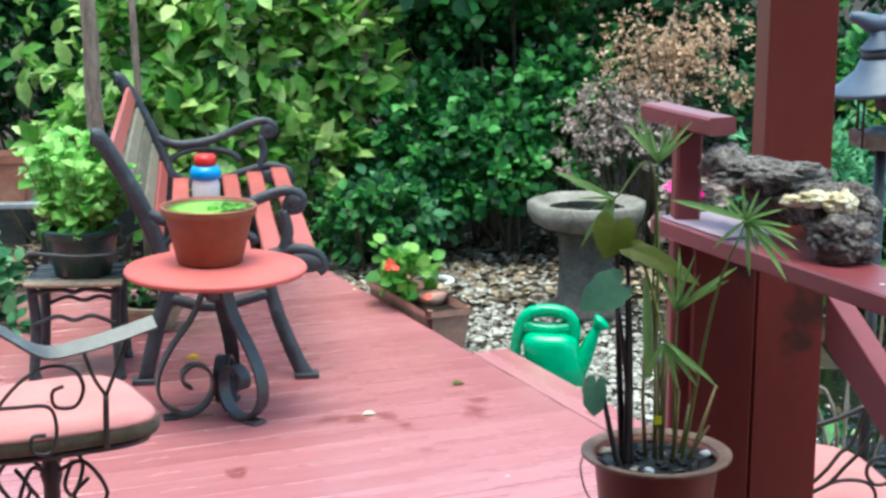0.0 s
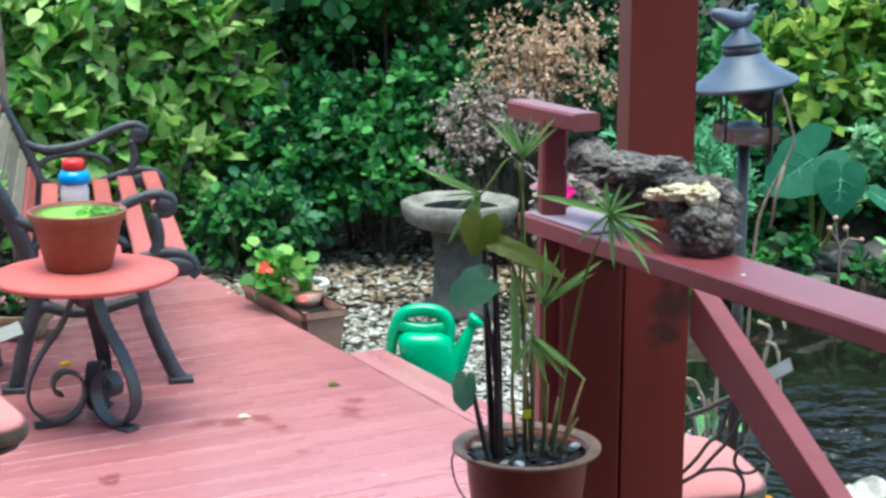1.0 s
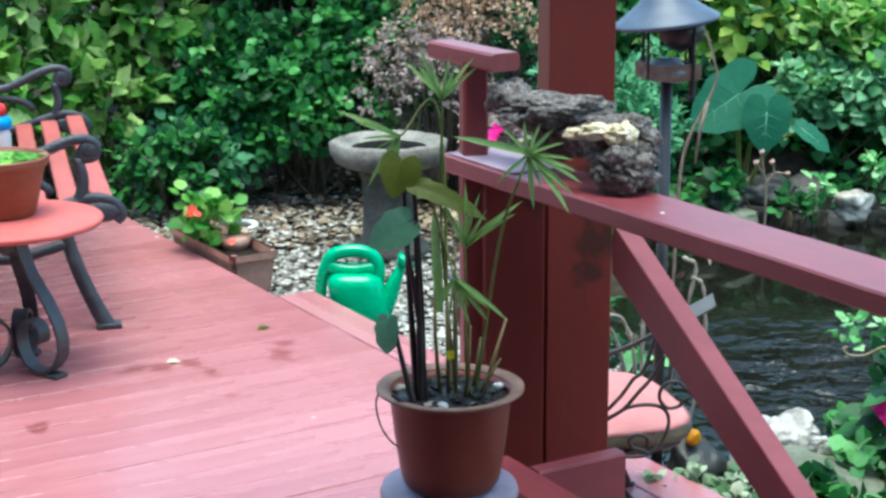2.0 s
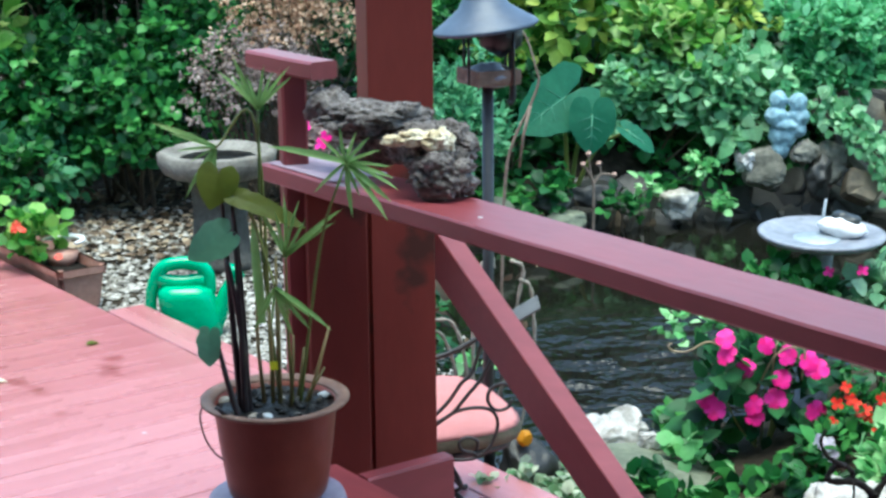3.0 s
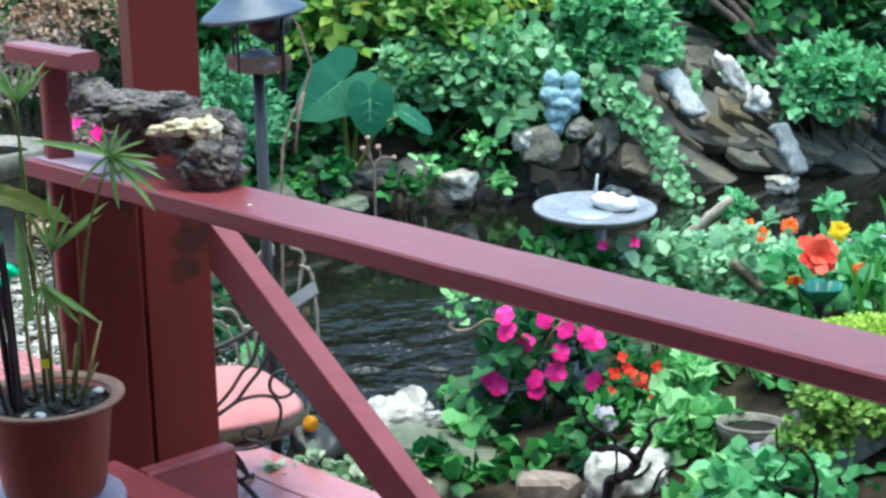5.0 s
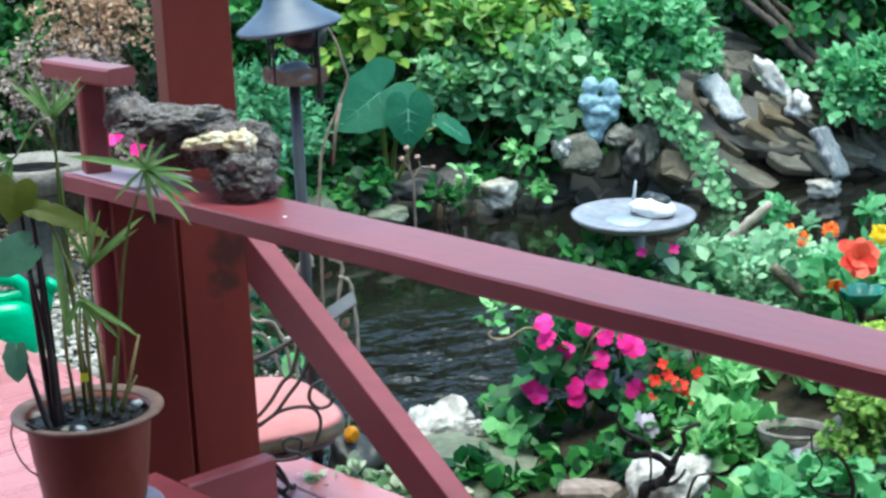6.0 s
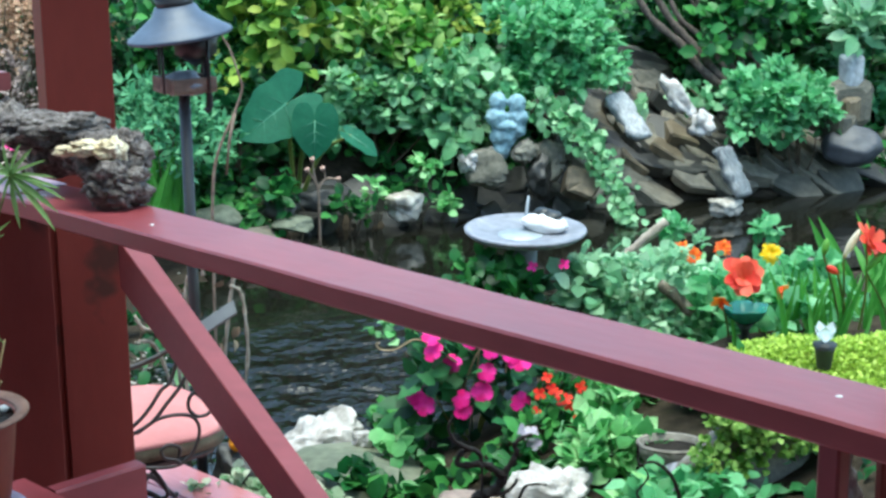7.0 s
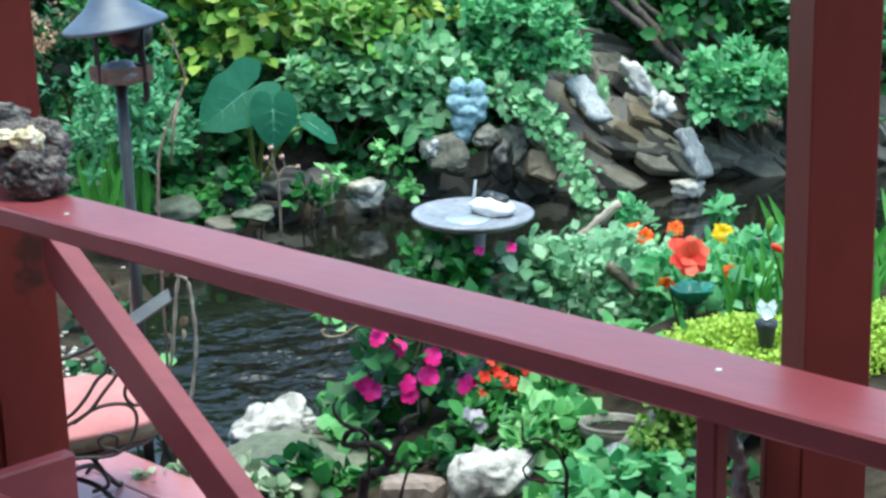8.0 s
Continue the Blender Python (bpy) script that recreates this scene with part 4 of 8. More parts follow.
def build_scroll_chair(m, label, low=0.0, lift=0.0, turn=0.0, power=4.2):
    """A low swivel patio chair: cushion, pan, pedestal, scrolled iron arms and back. It faces +y."""
    c = empty("patio_chair", m, label, "chair", "scrolled iron patio chairs")
    h = 0.45 - low
    n = 40
    rings = [(0.90, h - 0.045), (1.0, h - 0.038), (1.015, h - 0.02), (1.0, h - 0.006), (0.93, h + 0.002), (0.6, h + 0.008), (0.0, h + 0.01)]

    def sq(a, s):
        p = power
        ca, sa = math.cos(a), math.sin(a)
        r = 1 / ((abs(ca) ** p + abs(sa) ** p) ** (1 / p))
        return r * ca * 0.235 * s, r * sa * 0.235 * s

    def shell(rings, name):
        V, F = [], []
        for s, z in rings:
            for k in range(n):
                x, y = sq(2 * math.pi * k / n, s)
                V.append((x, y, z))
        for i in range(len(rings) - 1):
            for k in range(n):
                p, q = i * n + k, i * n + (k + 1) % n
                F.append((p, q, q + n, p + n))
        F.append(tuple(range(n))[::-1])
        return mesh_from(name, V, F, True)

    swivel = pose(0, 0, 0, 0, 0, turn)
    part("cushion", shell(rings[3:-1] + [(0.02, h + 0.01)], "cushion"), cushion, c, "faded pink cloth seat cushion", swivel)
    part("cushion_side", shell([(0.90, h - 0.045), (1.0, h - 0.038), (1.012, h - 0.02), (0.998, h - 0.0065)], "cushion_side"), cushion_side, c, "dark olive-brown cushion edge", swivel)
    part("seat_pan", shell([(0.7, h - 0.066), (0.93, h - 0.06), (0.95, h - 0.048), (0.9, h - 0.046)], "seat_pan"), wire_iron, c, "", swivel)
    part("pedestal", lathe([(0.0, 0.02), (0.02, 0.02), (0.02, h - 0.2), (0.028, h - 0.17), (0.018, h - 0.13), (0.035, h - 0.07), (0, h - 0.066)], 20), wire_iron, c)
    for k in range(4):
        foot = spline([(0.02, 0, h - 0.16), (0.09, 0, h - 0.13), (0.15, 0, h - 0.2), (0.10, 0, h - 0.26), (0.06, 0, h - 0.22), (0.10, 0, h - 0.17)], 5) if low < 0.1 else spline([(0.02, 0, 0.16), (0.09, 0, 0.18), (0.14, 0, 0.12), (0.09, 0, 0.09)], 5)
        part("scroll", tubes("scroll", [(foot, 0.0055, 6)]), wire_iron, c, m=pose(0, 0, 0, 0, 0, 45 + 90 * k))
        part("leg", tubes("leg", [(spline([(0.02, 0, 0.12), (0.12, 0, 0.10), (0.21, 0, 0.015), (0.23, 0, 0.010)], 5), 0.007, 6)]), wire_iron, c, m=pose(0, 0, 0, 0, 0, 45 + 90 * k))
    x = 0.25
    top = spline([(x * 0.92, -0.27, h + 0.33), (x * 0.97, -0.16, h + 0.265), (x, -0.07, h + 0.205), (x, 0.02, h + 0.207), (x, 0.11, h + 0.224 + 0.02 * lift), (x * 1.02, 0.19 + 0.064 * lift, h + 0.245 + 0.08 * lift)], 6)
    if lift > 0:
        part("arm_wire", tubes("arm_wire", [(top[:26], 0.006, 6)]), wire_iron, c)
        top = top[25:]
    part("armrest", strap("armrest", top, 0.040, 0.006, (1, 0.0, -0.6)), arm_iron, c, "flat grey iron arm strap")
    runs = []
    runs.append((spline([(x, 0.068, h - 0.04), (x, 0.069, h + 0.02), (x, 0.071, h + 0.085)], 4), 0.0075, 6))
    runs.append((spline([(x, 0.071, h + 0.085), (x, 0.10, h + 0.15), (x, 0.128, h + 0.22)], 6), 0.005, 6))
    runs.append((spline([(x, 0.071, h + 0.085), (x, 0.045, h + 0.13), (x, 0.025, h + 0.19)], 6), 0.005, 6))
    runs.append((spline([(x, -0.20, h + 0.04), (x, -0.165, h + 0.10), (x, -0.11, h + 0.15), (x, -0.055, h + 0.17), (x, 0.0, h + 0.155), (x, 0.02, h + 0.11), (x, 0.0, h + 0.07), (x, -0.045, h + 0.075), (x, -0.05, h + 0.11), (x, -0.025, h + 0.12)], 6), 0.0048, 6))
    runs.append((spline([(x, -0.22, h + 0.09), (x, -0.13, h + 0.085), (x, -0.06, h + 0.075), (x, -0.045, h + 0.02), (x, -0.06, h - 0.03), (x, -0.10, h - 0.025), (x, -0.10, h + 0.01), (x, -0.07, h + 0.012)], 6), 0.0048, 6))
    if lift > 0:
        runs = [(spline([(x, y - 0.004, h + z + 0.026) for y, z in line], 6), 0.0046, 6) for line in (
            ((-0.10, -0.02), (-0.04, 0.0), (0.01, 0.019), (0.053, 0.041), (0.090, 0.083), (0.121, 0.119), (0.15, 0.17)),
            ((-0.09, 0.02), (-0.03, 0.025), (0.010, 0.038), (0.047, 0.073), (0.077, 0.115), (0.102, 0.139), (0.128, 0.22)),
            ((0.235, 0.05), (0.208, 0.081), (0.177, 0.106), (0.146, 0.095), (0.139, 0.066), (0.158, 0.043), (0.185, 0.046), (0.195, 0.065)),
            ((0.016, 0.018), (0.065, 0.046), (0.115, 0.052), (0.150, 0.040), (0.162, 0.007), (0.146, -0.043), (0.115, -0.069), (0.078, -0.074), (0.02, -0.068), (-0.08, -0.06)),
            ((0.115, -0.069), (0.103, -0.059), (0.078, -0.051), (0.071, -0.031), (0.090, -0.020), (0.113, -0.030), (0.112, -0.052)))]
    part("arm_scrollwork", tubes("arm_scrollwork", runs), wire_iron, c, "thin black scrolled wire")
    runs = [(spline([(-0.22, -0.24, h - 0.04), (-0.235, -0.27, h + 0.1), (-0.2, -0.3, h + 0.25), (0, -0.32, h + 0.32), (0.2, -0.3, h + 0.25), (0.235, -0.27, h + 0.1), (0.22, -0.24, h - 0.04)], 8), 0.008, 6)]
    for s in (-1, 1):
        runs.append(([Vector((s * p.x, -0.285, p.z)) for p in spiral((0.09, 0, h + 0.14), 0.08, 0.02, 200, -220)], 0.006, 6))
    part("backrest", tubes("backrest", runs), wire_iron, c, "scrolled wire back")
    return c


build_scroll_chair(Matrix.Translation((-0.945, 3.76, 0)) @ pose(0, 0, 0, 0, 0, -62), "black scrolled iron swivel chair with a faded pink cushion")
build_scroll_chair(Matrix.Translation((0.824, 3.74, -0.003)) @ pose(0, 0, 0, 0, 0, -92), "black scrolled iron chair with a pink cushion behind the railing", low=0.155, lift=1.0, turn=9, power=3.8)


def build_plant_chair():
    c = empty("iron_seat", Matrix.Translation((-1.285, 5.62, 0)) @ pose(0, 0, 0, 0, 0, 6), "small cast-iron seat with worn slats carrying a potted herb", "plant stand")
    for x in (-0.145, 0.145):
        for y in (-0.13, 0.15):
            part("leg", tubes("leg", [(spline([(x, y, 0.0), (x, y, 0.05), (x * 0.94, y * 0.9, 0.2), (x, y, 0.34)], 5), [0.024] * 3 + [0.019] * 13, 8)]), cast_iron, c)
    for k in range(4):
        part("slat", board(0.33, 0.066, 0.016, 0.0015, 40 + k), worn_slat if k == 0 else cast_iron, c, "pale worn front slat" if k == 0 else "", pose(-0.165, -0.14 + 0.083 * k, 0.345))
    for y in (-0.14, 0.15):
        part("apron", tubes("apron", [(spline([(-0.15, y, 0.31), (-0.05, y, 0.325), (0, y, 0.315), (0.05, y, 0.325), (0.15, y, 0.31)], 6), 0.009, 6), (spline([(-0.14, y, 0.2), (-0.06, y, 0.23), (0, y, 0.215), (0.06, y, 0.23), (0.14, y, 0.2)], 6), 0.008, 6)]), cast_iron, c)
    part("back_rail", tubes("back_rail", [(spline([(-0.17, -0.02, 0.42), (-0.13, -0.15, 0.455), (0.02, -0.17, 0.445), (0.16, -0.13, 0.45), (0.19, 0.0, 0.47), (0.16, 0.15, 0.36)], 7), 0.007, 6), (spline([(-0.17, -0.02, 0.42), (-0.16, 0.1, 0.36), (-0.15, 0.15, 0.34)], 6), 0.008, 6)]), cast_iron, c)
    return c


build_plant_chair()
herb_plastic = material("herb_plastic", [(0.3, (0.008, 0.030, 0.024)), (0.6, (0.014, 0.048, 0.038)), (0.8, (0.03, 0.08, 0.065))], scale=10, rough=0.3, bump=0.05, fine=0.2)
mint_pot = tapered_pot("herb_pot", 0.128, 0.098, 0.165, 0.01, herb_plastic, green_rim, Matrix.Translation((-1.262, 5.60, 0.3555)), "dark green plastic pot planted with bright green mint", 0.9, soil)


def mint_crown(parent, base, height, radius, n, seed):
    rng = np.random.default_rng(seed)
    B, A, NN, LN, runs = [], [], [], [], []
    for k in range(n):
        w, r = rng.uniform(0, 2 * math.pi), radius * math.sqrt(rng.random())
        foot = np.array([r * 0.6 * math.cos(w), r * 0.6 * math.sin(w), base])
        h = height * rng.uniform(0.3, 1.0) * (1 - 0.2 * (r / radius) ** 2)
        top = np.array([r * 1.2 * math.cos(w) + rng.normal() * 0.015, r * 1.2 * math.sin(w) + rng.normal() * 0.015, base + h])
        runs.append(([Vector(foot), Vector(foot * 0.5 + top * 0.5), Vector(top)], [0.003, 0.0025, 0.0015], 5))
        levels = max(2, int(h / 0.04))
        turn0 = rng.uniform(0, 6.28)
        for j in range(levels):
            f = (j + rng.uniform(0.3, 1.0)) / levels
            p = foot + (top - foot) * f
            for q in range(2 if f < 0.8 else 5):
                a = turn0 + j * 1.57 + q * (3.14 if f < 0.8 else 1.26) + rng.normal() * 0.35
                lift = rng.uniform(-0.25, 0.7) + (0.5 if f > 0.8 else 0)
                B.append(p + rng.normal(size=3) * 0.006)
                A.append([math.cos(a), math.sin(a), lift])
                NN.append([0.4 * math.cos(a) + rng.normal() * 0.3, -0.5 + rng.normal() * 0.3, 0.8])
                LN.append(rng.uniform(0.035, 0.075) * (1.1 - 0.35 * f))
    part("foliage", leaves_mesh("foliage", B, A, NN, LN, "oval", 0.95, 0.3), mint_leaf, parent, "bright green mint leaves")
    part("stem_framework", tubes("stem_framework", runs), stem_green, parent)


mint_crown(mint_pot, 0.15, 0.37, 0.15, 58, 3)


def build_trough(name, m, length, width, height, mat, label):
    t = empty(name, m, label, "planter")
    V, F = [], []

    def ring(sx, sy, z):
        return [(-sx, -sy, z), (sx, -sy, z), (sx, sy, z), (-sx, sy, z)]
    L2, W2 = length / 2, width / 2
    prof = [ring(L2 * 0.9, W2 * 0.8, 0), ring(L2 * 0.96, W2 * 0.93, height - 0.035), ring(L2 * 0.965, W2 * 0.94, height - 0.03), ring(L2, W2, height - 0.028), ring(L2 * 1.005, W2 * 1.02, height), ring(L2 * 0.97, W2 * 0.9, height), ring(L2 * 0.95, W2 * 0.86, height - 0.03), ring(L2 * 0.88, W2 * 0.76, 0.01)]
    for r in prof:
        V += r
    for i in range(len(prof) - 1):
        for k in range(4):
            a, c = 4 * i + k, 4 * i + (k + 1) % 4
            F.append((a, c, c + 4, a + 4))
    F.append((3, 2, 1, 0))
    o = 4 * (len(prof) - 1)
    F.append((o, o + 1, o + 2, o + 3))
    me = mesh_from("body", V, F)
    bm = bmesh.new()
    bm.from_mesh(me)
    bmesh.ops.bevel(bm, geom=[e for e in bm.edges if abs(e.verts[0].co.z - e.verts[1].co.z) > 0.02], offset=0.02, segments=3, affect="EDGES")
    bm.to_mesh(me)
    bm.free()
    part("body", me, mat, t)
    part("soil", box(length * 0.9, width * 0.8, 0.02, 0.0), soil, t, m=pose(0, 0, height - 0.045))
    return t


trough_plastic = material("trough_plastic", [(0.3, (0.34, 0.16, 0.12)), (0.6, (0.45, 0.25, 0.19)), (0.8, (0.56, 0.38, 0.31))], scale=9, rough=0.6, bump=0.15, fine=0.25)
build_trough("flower_trough", Matrix.Translation((-0.105, 6.61, -0.122)) @ pose(0, 0, 0, 0, 0, -65.4), 0.66, 0.21, 0.17, trough_plastic, "terracotta-coloured plastic trough with an orange flower beside the deck")
build_trough("shelf_trough", Matrix.Translation((-2.0, 6.72, 0.412)) @ pose(0, 0, 0, 0, 0, 6), 0.62, 0.2, 0.19, planter_plastic, "brown plastic trough of earth on a metal shelf")


white_rim = empty("white_basket", Matrix.Translation((-0.05, 6.56, 0.03)), "white plastic basket rim behind the flower trough", "basket")
part("rim", tubes("rim", [([Vector((0.085 * math.cos(a), 0.07 * math.sin(a), 0.075)) for a in np.linspace(-0.9, 2.6, 22)], [0.006 + 0.008 * math.sin(math.pi * i / 21) for i in range(22)], 8)]), white_paint, white_rim)
part("base", lathe([(0.0, -0.02), (0.05, -0.02), (0.07, 0.03), (0.0, 0.035)], 24), trough_plastic, white_rim)


def build_shelf():
    s = empty("metal_shelf", Matrix.Translation((-2.0, 6.72, 0)) @ pose(0, 0, 0, 0, 0, 6), "grey metal garden shelf holding a plastic trough", "shelf")
    part("shelf_top", box(0.74, 0.26, 0.022, 0.004), steel_grey, s, m=pose(0, 0, 0.40))
    for x in (-0.34, 0.34):
        for y in (-0.11, 0.11):
            part("leg", box(0.025, 0.025, 0.52, 0.003), black_metal, s, m=pose(x, y, 0.13))
    return s


build_shelf()


def build_watering_can():
    c = empty("watering_can", Matrix.Translation((0.40, 5.87, -0.135)) @ pose(0, 0, 0, 0, 0, -8), "bright green plastic watering can on the gravel", "watering can")
    V, F = [], []
    n = 32
    prof = [(0.085, 0.065, 0, 0.03), (0.098, 0.076, 0.008, 0.03), (0.105, 0.082, 0.09, 0.015), (0.105, 0.08, 0.165, 0.0), (0.098, 0.072, 0.195, -0.004), (0.07, 0.045, 0.212, -0.01)]
    for a, b, z, dx in prof:
        for k in range(n):
            w = 2 * math.pi * k / n
            V.append((dx + a * math.copysign(abs(math.cos(w)) ** 0.75, math.cos(w)), b * math.copysign(abs(math.sin(w)) ** 0.75, math.sin(w)), z))
    for i in range(len(prof) - 1):
        for k in range(n):
            p, q = i * n + k, i * n + (k + 1) % n
            F.append((p, q, q + n, p + n))
    F += [tuple(range(n))[::-1], tuple(range((len(prof) - 1) * n, len(prof) * n))]
    part("body", mesh_from("body", V, F, True), green_plastic, c)
    hd = spline([(-0.075, 0, 0.05), (-0.125, 0, 0.08), (-0.128, 0, 0.17), (-0.105, 0, 0.245), (-0.07, 0, 0.282), (0.0, 0, 0.292), (0.055, 0, 0.278), (0.082, 0, 0.24), (0.085, 0, 0.18)], 6)
    part("handle", tubes("handle", [(hd, [0.017 + 0.008 * min(1, i / 20) for i in range(len(hd))], 12)]), green_plastic, c, "looped green handle")
    part("filler_rim", tubes("filler_rim", [(spline([(-0.10, 0, 0.235), (-0.06, 0, 0.222), (0.0, 0, 0.218), (0.07, 0, 0.228)], 6), 0.028, 12)]), green_plastic, c)
    sp = spline([(0.075, 0, 0.03), (0.115, 0, 0.10), (0.145, 0, 0.175), (0.170, 0, 0.232)], 6)
    part("spout", tubes("spout", [(sp, [0.045 - 0.029 * i / (len(sp) - 1) for i in range(len(sp))], 12)]), green_plastic, c)
    part("rose", lathe([(0.0, -0.02), (0.018, -0.02), (0.036, 0.012), (0.036, 0.020), (0.0, 0.026)], 20), green_plastic, c, m=pose(0.178, 0, 0.246, 0, 42, 0))
    return c


build_watering_can()


# Darker copy of the concrete: the pedestal's shade is put into its colour.
shaded_concrete = material("shaded_concrete", [(0.25, (0.045, 0.042, 0.034)), (0.5, (0.085, 0.08, 0.068)), (0.8, (0.15, 0.14, 0.12))], scale=9, rough=0.92, bump=0.6, bump_scale=50, fine=0.45)


def build_birdbath():
    b = empty("birdbath", Matrix.Translation((0.620, 6.95, -0.14)), "weathered grey concrete birdbath with a scalloped basin", "birdbath")
    wave = lambda w, i: 1.0 + (0.075 * abs(math.sin(3.5 * w + 0.6)) - 0.04 + 0.012 * math.sin(17 * w) if i in (2, 3, 4, 5) else 0)
    part("basin", lathe([(0.0, 0.39), (0.14, 0.39), (0.222, 0.415), (0.246, 0.455), (0.250, 0.505), (0.230, 0.515), (0.205, 0.497), (0.11, 0.462), (0.0, 0.455)], 64, True, "basin", wave), concrete, b)
    part("water", lathe([(0.0, 0.480), (0.11, 0.480), (0.168, 0.482)], 40), wet_soil, b, "dark stale water")
    part("pedestal", lathe([(0.0, 0.0), (0.17, 0.0), (0.17, 0.05), (0.125, 0.08), (0.115, 0.25), (0.125, 0.37), (0.15, 0.395), (0.0, 0.395)], 40, True, "pedestal"), shaded_concrete, b, "pedestal with its shade painted in")
    return b


build_birdbath()


def build_feeder():
    f = empty("bird_feeder", Matrix.Translation((1.106, 4.105, -0.205)), "pole bird feeder with wide dark metal roof and wooden tray", "bird feeder")
    part("pole", lathe([(0, 0.0), (0.0155, 0.0), (0.0155, 1.235), (0, 1.235)], 16), black_metal, f)
    tray = part("tray", box(0.126, 0.122, 0.012, 0.003), tray_wood, f, "weathered wooden seed tray", pose(0.003, 0, 1.243, 0, 0, 14))
    for dx, dy, sx, sy in ((0, -0.057, 0.126, 0.012), (0, 0.057, 0.126, 0.012), (-0.057, 0, 0.012, 0.102), (0.057, 0, 0.012, 0.102)):
        part("tray_edge", box(sx, sy, 0.034, 0.003), tray_wood, tray, m=pose(dx, dy, 0.018))
    part("seed", rock_mesh("seed", (0.10, 0.10, 0.05), 5, 0.3, angular=False), dish_stone, tray, "grey heap of bird seed", pose(0, 0, 0.016))
    # the roof has slipped and hangs askew
    tip = Matrix.Translation((-0.006, 0, 1.40)) @ pose(0, 0, 0, 0, -7, 0) @ Matrix.Translation((0, 0, -1.40))
    roof = part("roof", lathe([(0.0, 1.395), (0.133, 1.378), (0.138, 1.384), (0.134, 1.390), (0.105, 1.409), (0.066, 1.438), (0.052, 1.462), (0.0, 1.465)], 48, True, "roof"), roof_metal, f, "wide flared blue-grey metal roof, hanging askew", tip)
    part("collar", lathe([(0.0, 1.455), (0.048, 1.455), (0.05, 1.485), (0.0, 1.485)], 32), black_metal, roof)
    part("cap", lathe([(0.0, 1.484), (0.052, 1.484), (0.05, 1.492), (0.025, 1.515), (0.02, 1.53), (0.0, 1.532)], 32), roof_metal, roof)
    part("finial", tubes("finial", [(spline([(-0.07, 0, 1.576), (-0.045, 0, 1.566), (-0.02, 0, 1.552), (0.005, 0, 1.546), (0.022, 0, 1.558), (0.03, 0, 1.574), (0.05, 0, 1.578)], 6), [0.007 + 0.017 * math.sin(math.pi * min(1, (i + 2) / 34)) for i in range(37)], 10)]), roof_metal, roof, "rounded metal finial")
    for x, y in ((-0.062, -0.05), (0.055, -0.055), (0.062, 0.05), (-0.05, 0.055)):
        part("roof_rod", lathe([(0, 1.24), (0.004, 1.24), (0.004, 1.385), (0, 1.385)], 8), black_metal, f, m=pose(x, y, 0))
    part("seed_column", lathe([(0, 1.30), (0.055, 1.335), (0.06, 1.39), (0, 1.39)], 20), black_metal, f, m=pose(0.035, 0.0, 0))
    part("hook", tubes("hook", [(spline([(0.052, -0.02, 1.39), (0.060, -0.02, 1.28), (0.062, -0.02, 1.2), (0.05, -0.02, 1.185)], 6), 0.0095, 8)]), black_metal, f)
    return f


build_feeder()


# ---- what stands on the railing ----
def build_driftwood():
    d = empty("bark_log", Matrix.Translation((0.66, 3.0, 1.006)), "hollow grey-brown cork bark log lying on the railing", "driftwood")
    V, F = [], []
    a, b = Vector((-0.135, 0.215, 0.115)), Vector((0.088, -0.10, 0.082))
    n, m = 90, 44
    for i in range(n):
        t = i / (n - 1)
        c = a.lerp(b, t) + Vector((0, 0, 0.03 * math.sin(t * 9) * (1 - t) - 0.02 * t))
        r = (0.022 + 0.024 * t + 0.008 * math.sin(t * 17)) * (0.35 if i in (0, n - 1) else 1)
        s = Vector((0.76, 0.64, 0))
        for k in range(m):
            w = 2 * math.pi * k / m
            o = s * math.cos(w) * r * 1.2 + Vector((0, 0, 1)) * math.sin(w) * r
            p = c + o
            f = noise.noise(p * 26) * 0.014 + noise.noise(p * 70) * 0.010 + abs(noise.noise(p * 150)) * 0.009 + noise.noise(p * 300) * 0.004
            V.append(p + o.normalized() * f)
    for i in range(n - 1):
        for k in range(m):
            p, q = i * m + k, i * m + (k + 1) % m
            F.append((p, q, q + m, p + m))
    F += [tuple(range(m))[::-1], tuple(range((n - 1) * m, n * m))]
    part("log", mesh_from("log", [tuple(v) for v in V], F, True), rough_bark, d)

    def lump(name, c, size, seed, mat, label=""):
        b2 = bmesh.new()
        bmesh.ops.create_icosphere(b2, subdivisions=5, radius=1.0)
        for v in b2.verts:
            p = v.co.copy()
            f = 1 + noise.noise(p * 1.7 + Vector((seed, 0, 0))) * 0.4 + noise.noise(p * 5 + Vector((seed, 2, 0))) * 0.22 + abs(noise.noise(p * 11)) * 0.22 + noise.noise(p * 24) * 0.08
            v.co = Vector((p.x * size[0], p.y * size[1], p.z * size[2])) * f
        return part(name, to_mesh(b2, name), mat, d, label, Matrix.Translation(c))
    lump("bark_end", (0.052, -0.12, 0.045), (0.062, 0.05, 0.043), 3, rough_bark, "crumbly dark end of the log")
    lump("bark_end", (0.078, -0.08, 0.092), (0.042, 0.042, 0.038), 7, rough_bark)
    lump("bark_side", (-0.03, 0.06, 0.125), (0.10, 0.06, 0.03), 9, rough_bark)
    lump("fungus", (0.048, -0.128, 0.106), (0.027, 0.02, 0.021), 11, fungus, "cream bracket fungus")
    lump("fungus", (0.006, -0.115, 0.112), (0.035, 0.02, 0.013), 15, fungus, "cream bracket fungus")
    lump("fungus", (-0.028, -0.09, 0.105), (0.022, 0.016, 0.009), 19, fungus, "yellowish bracket fungus")
    return d


build_driftwood()


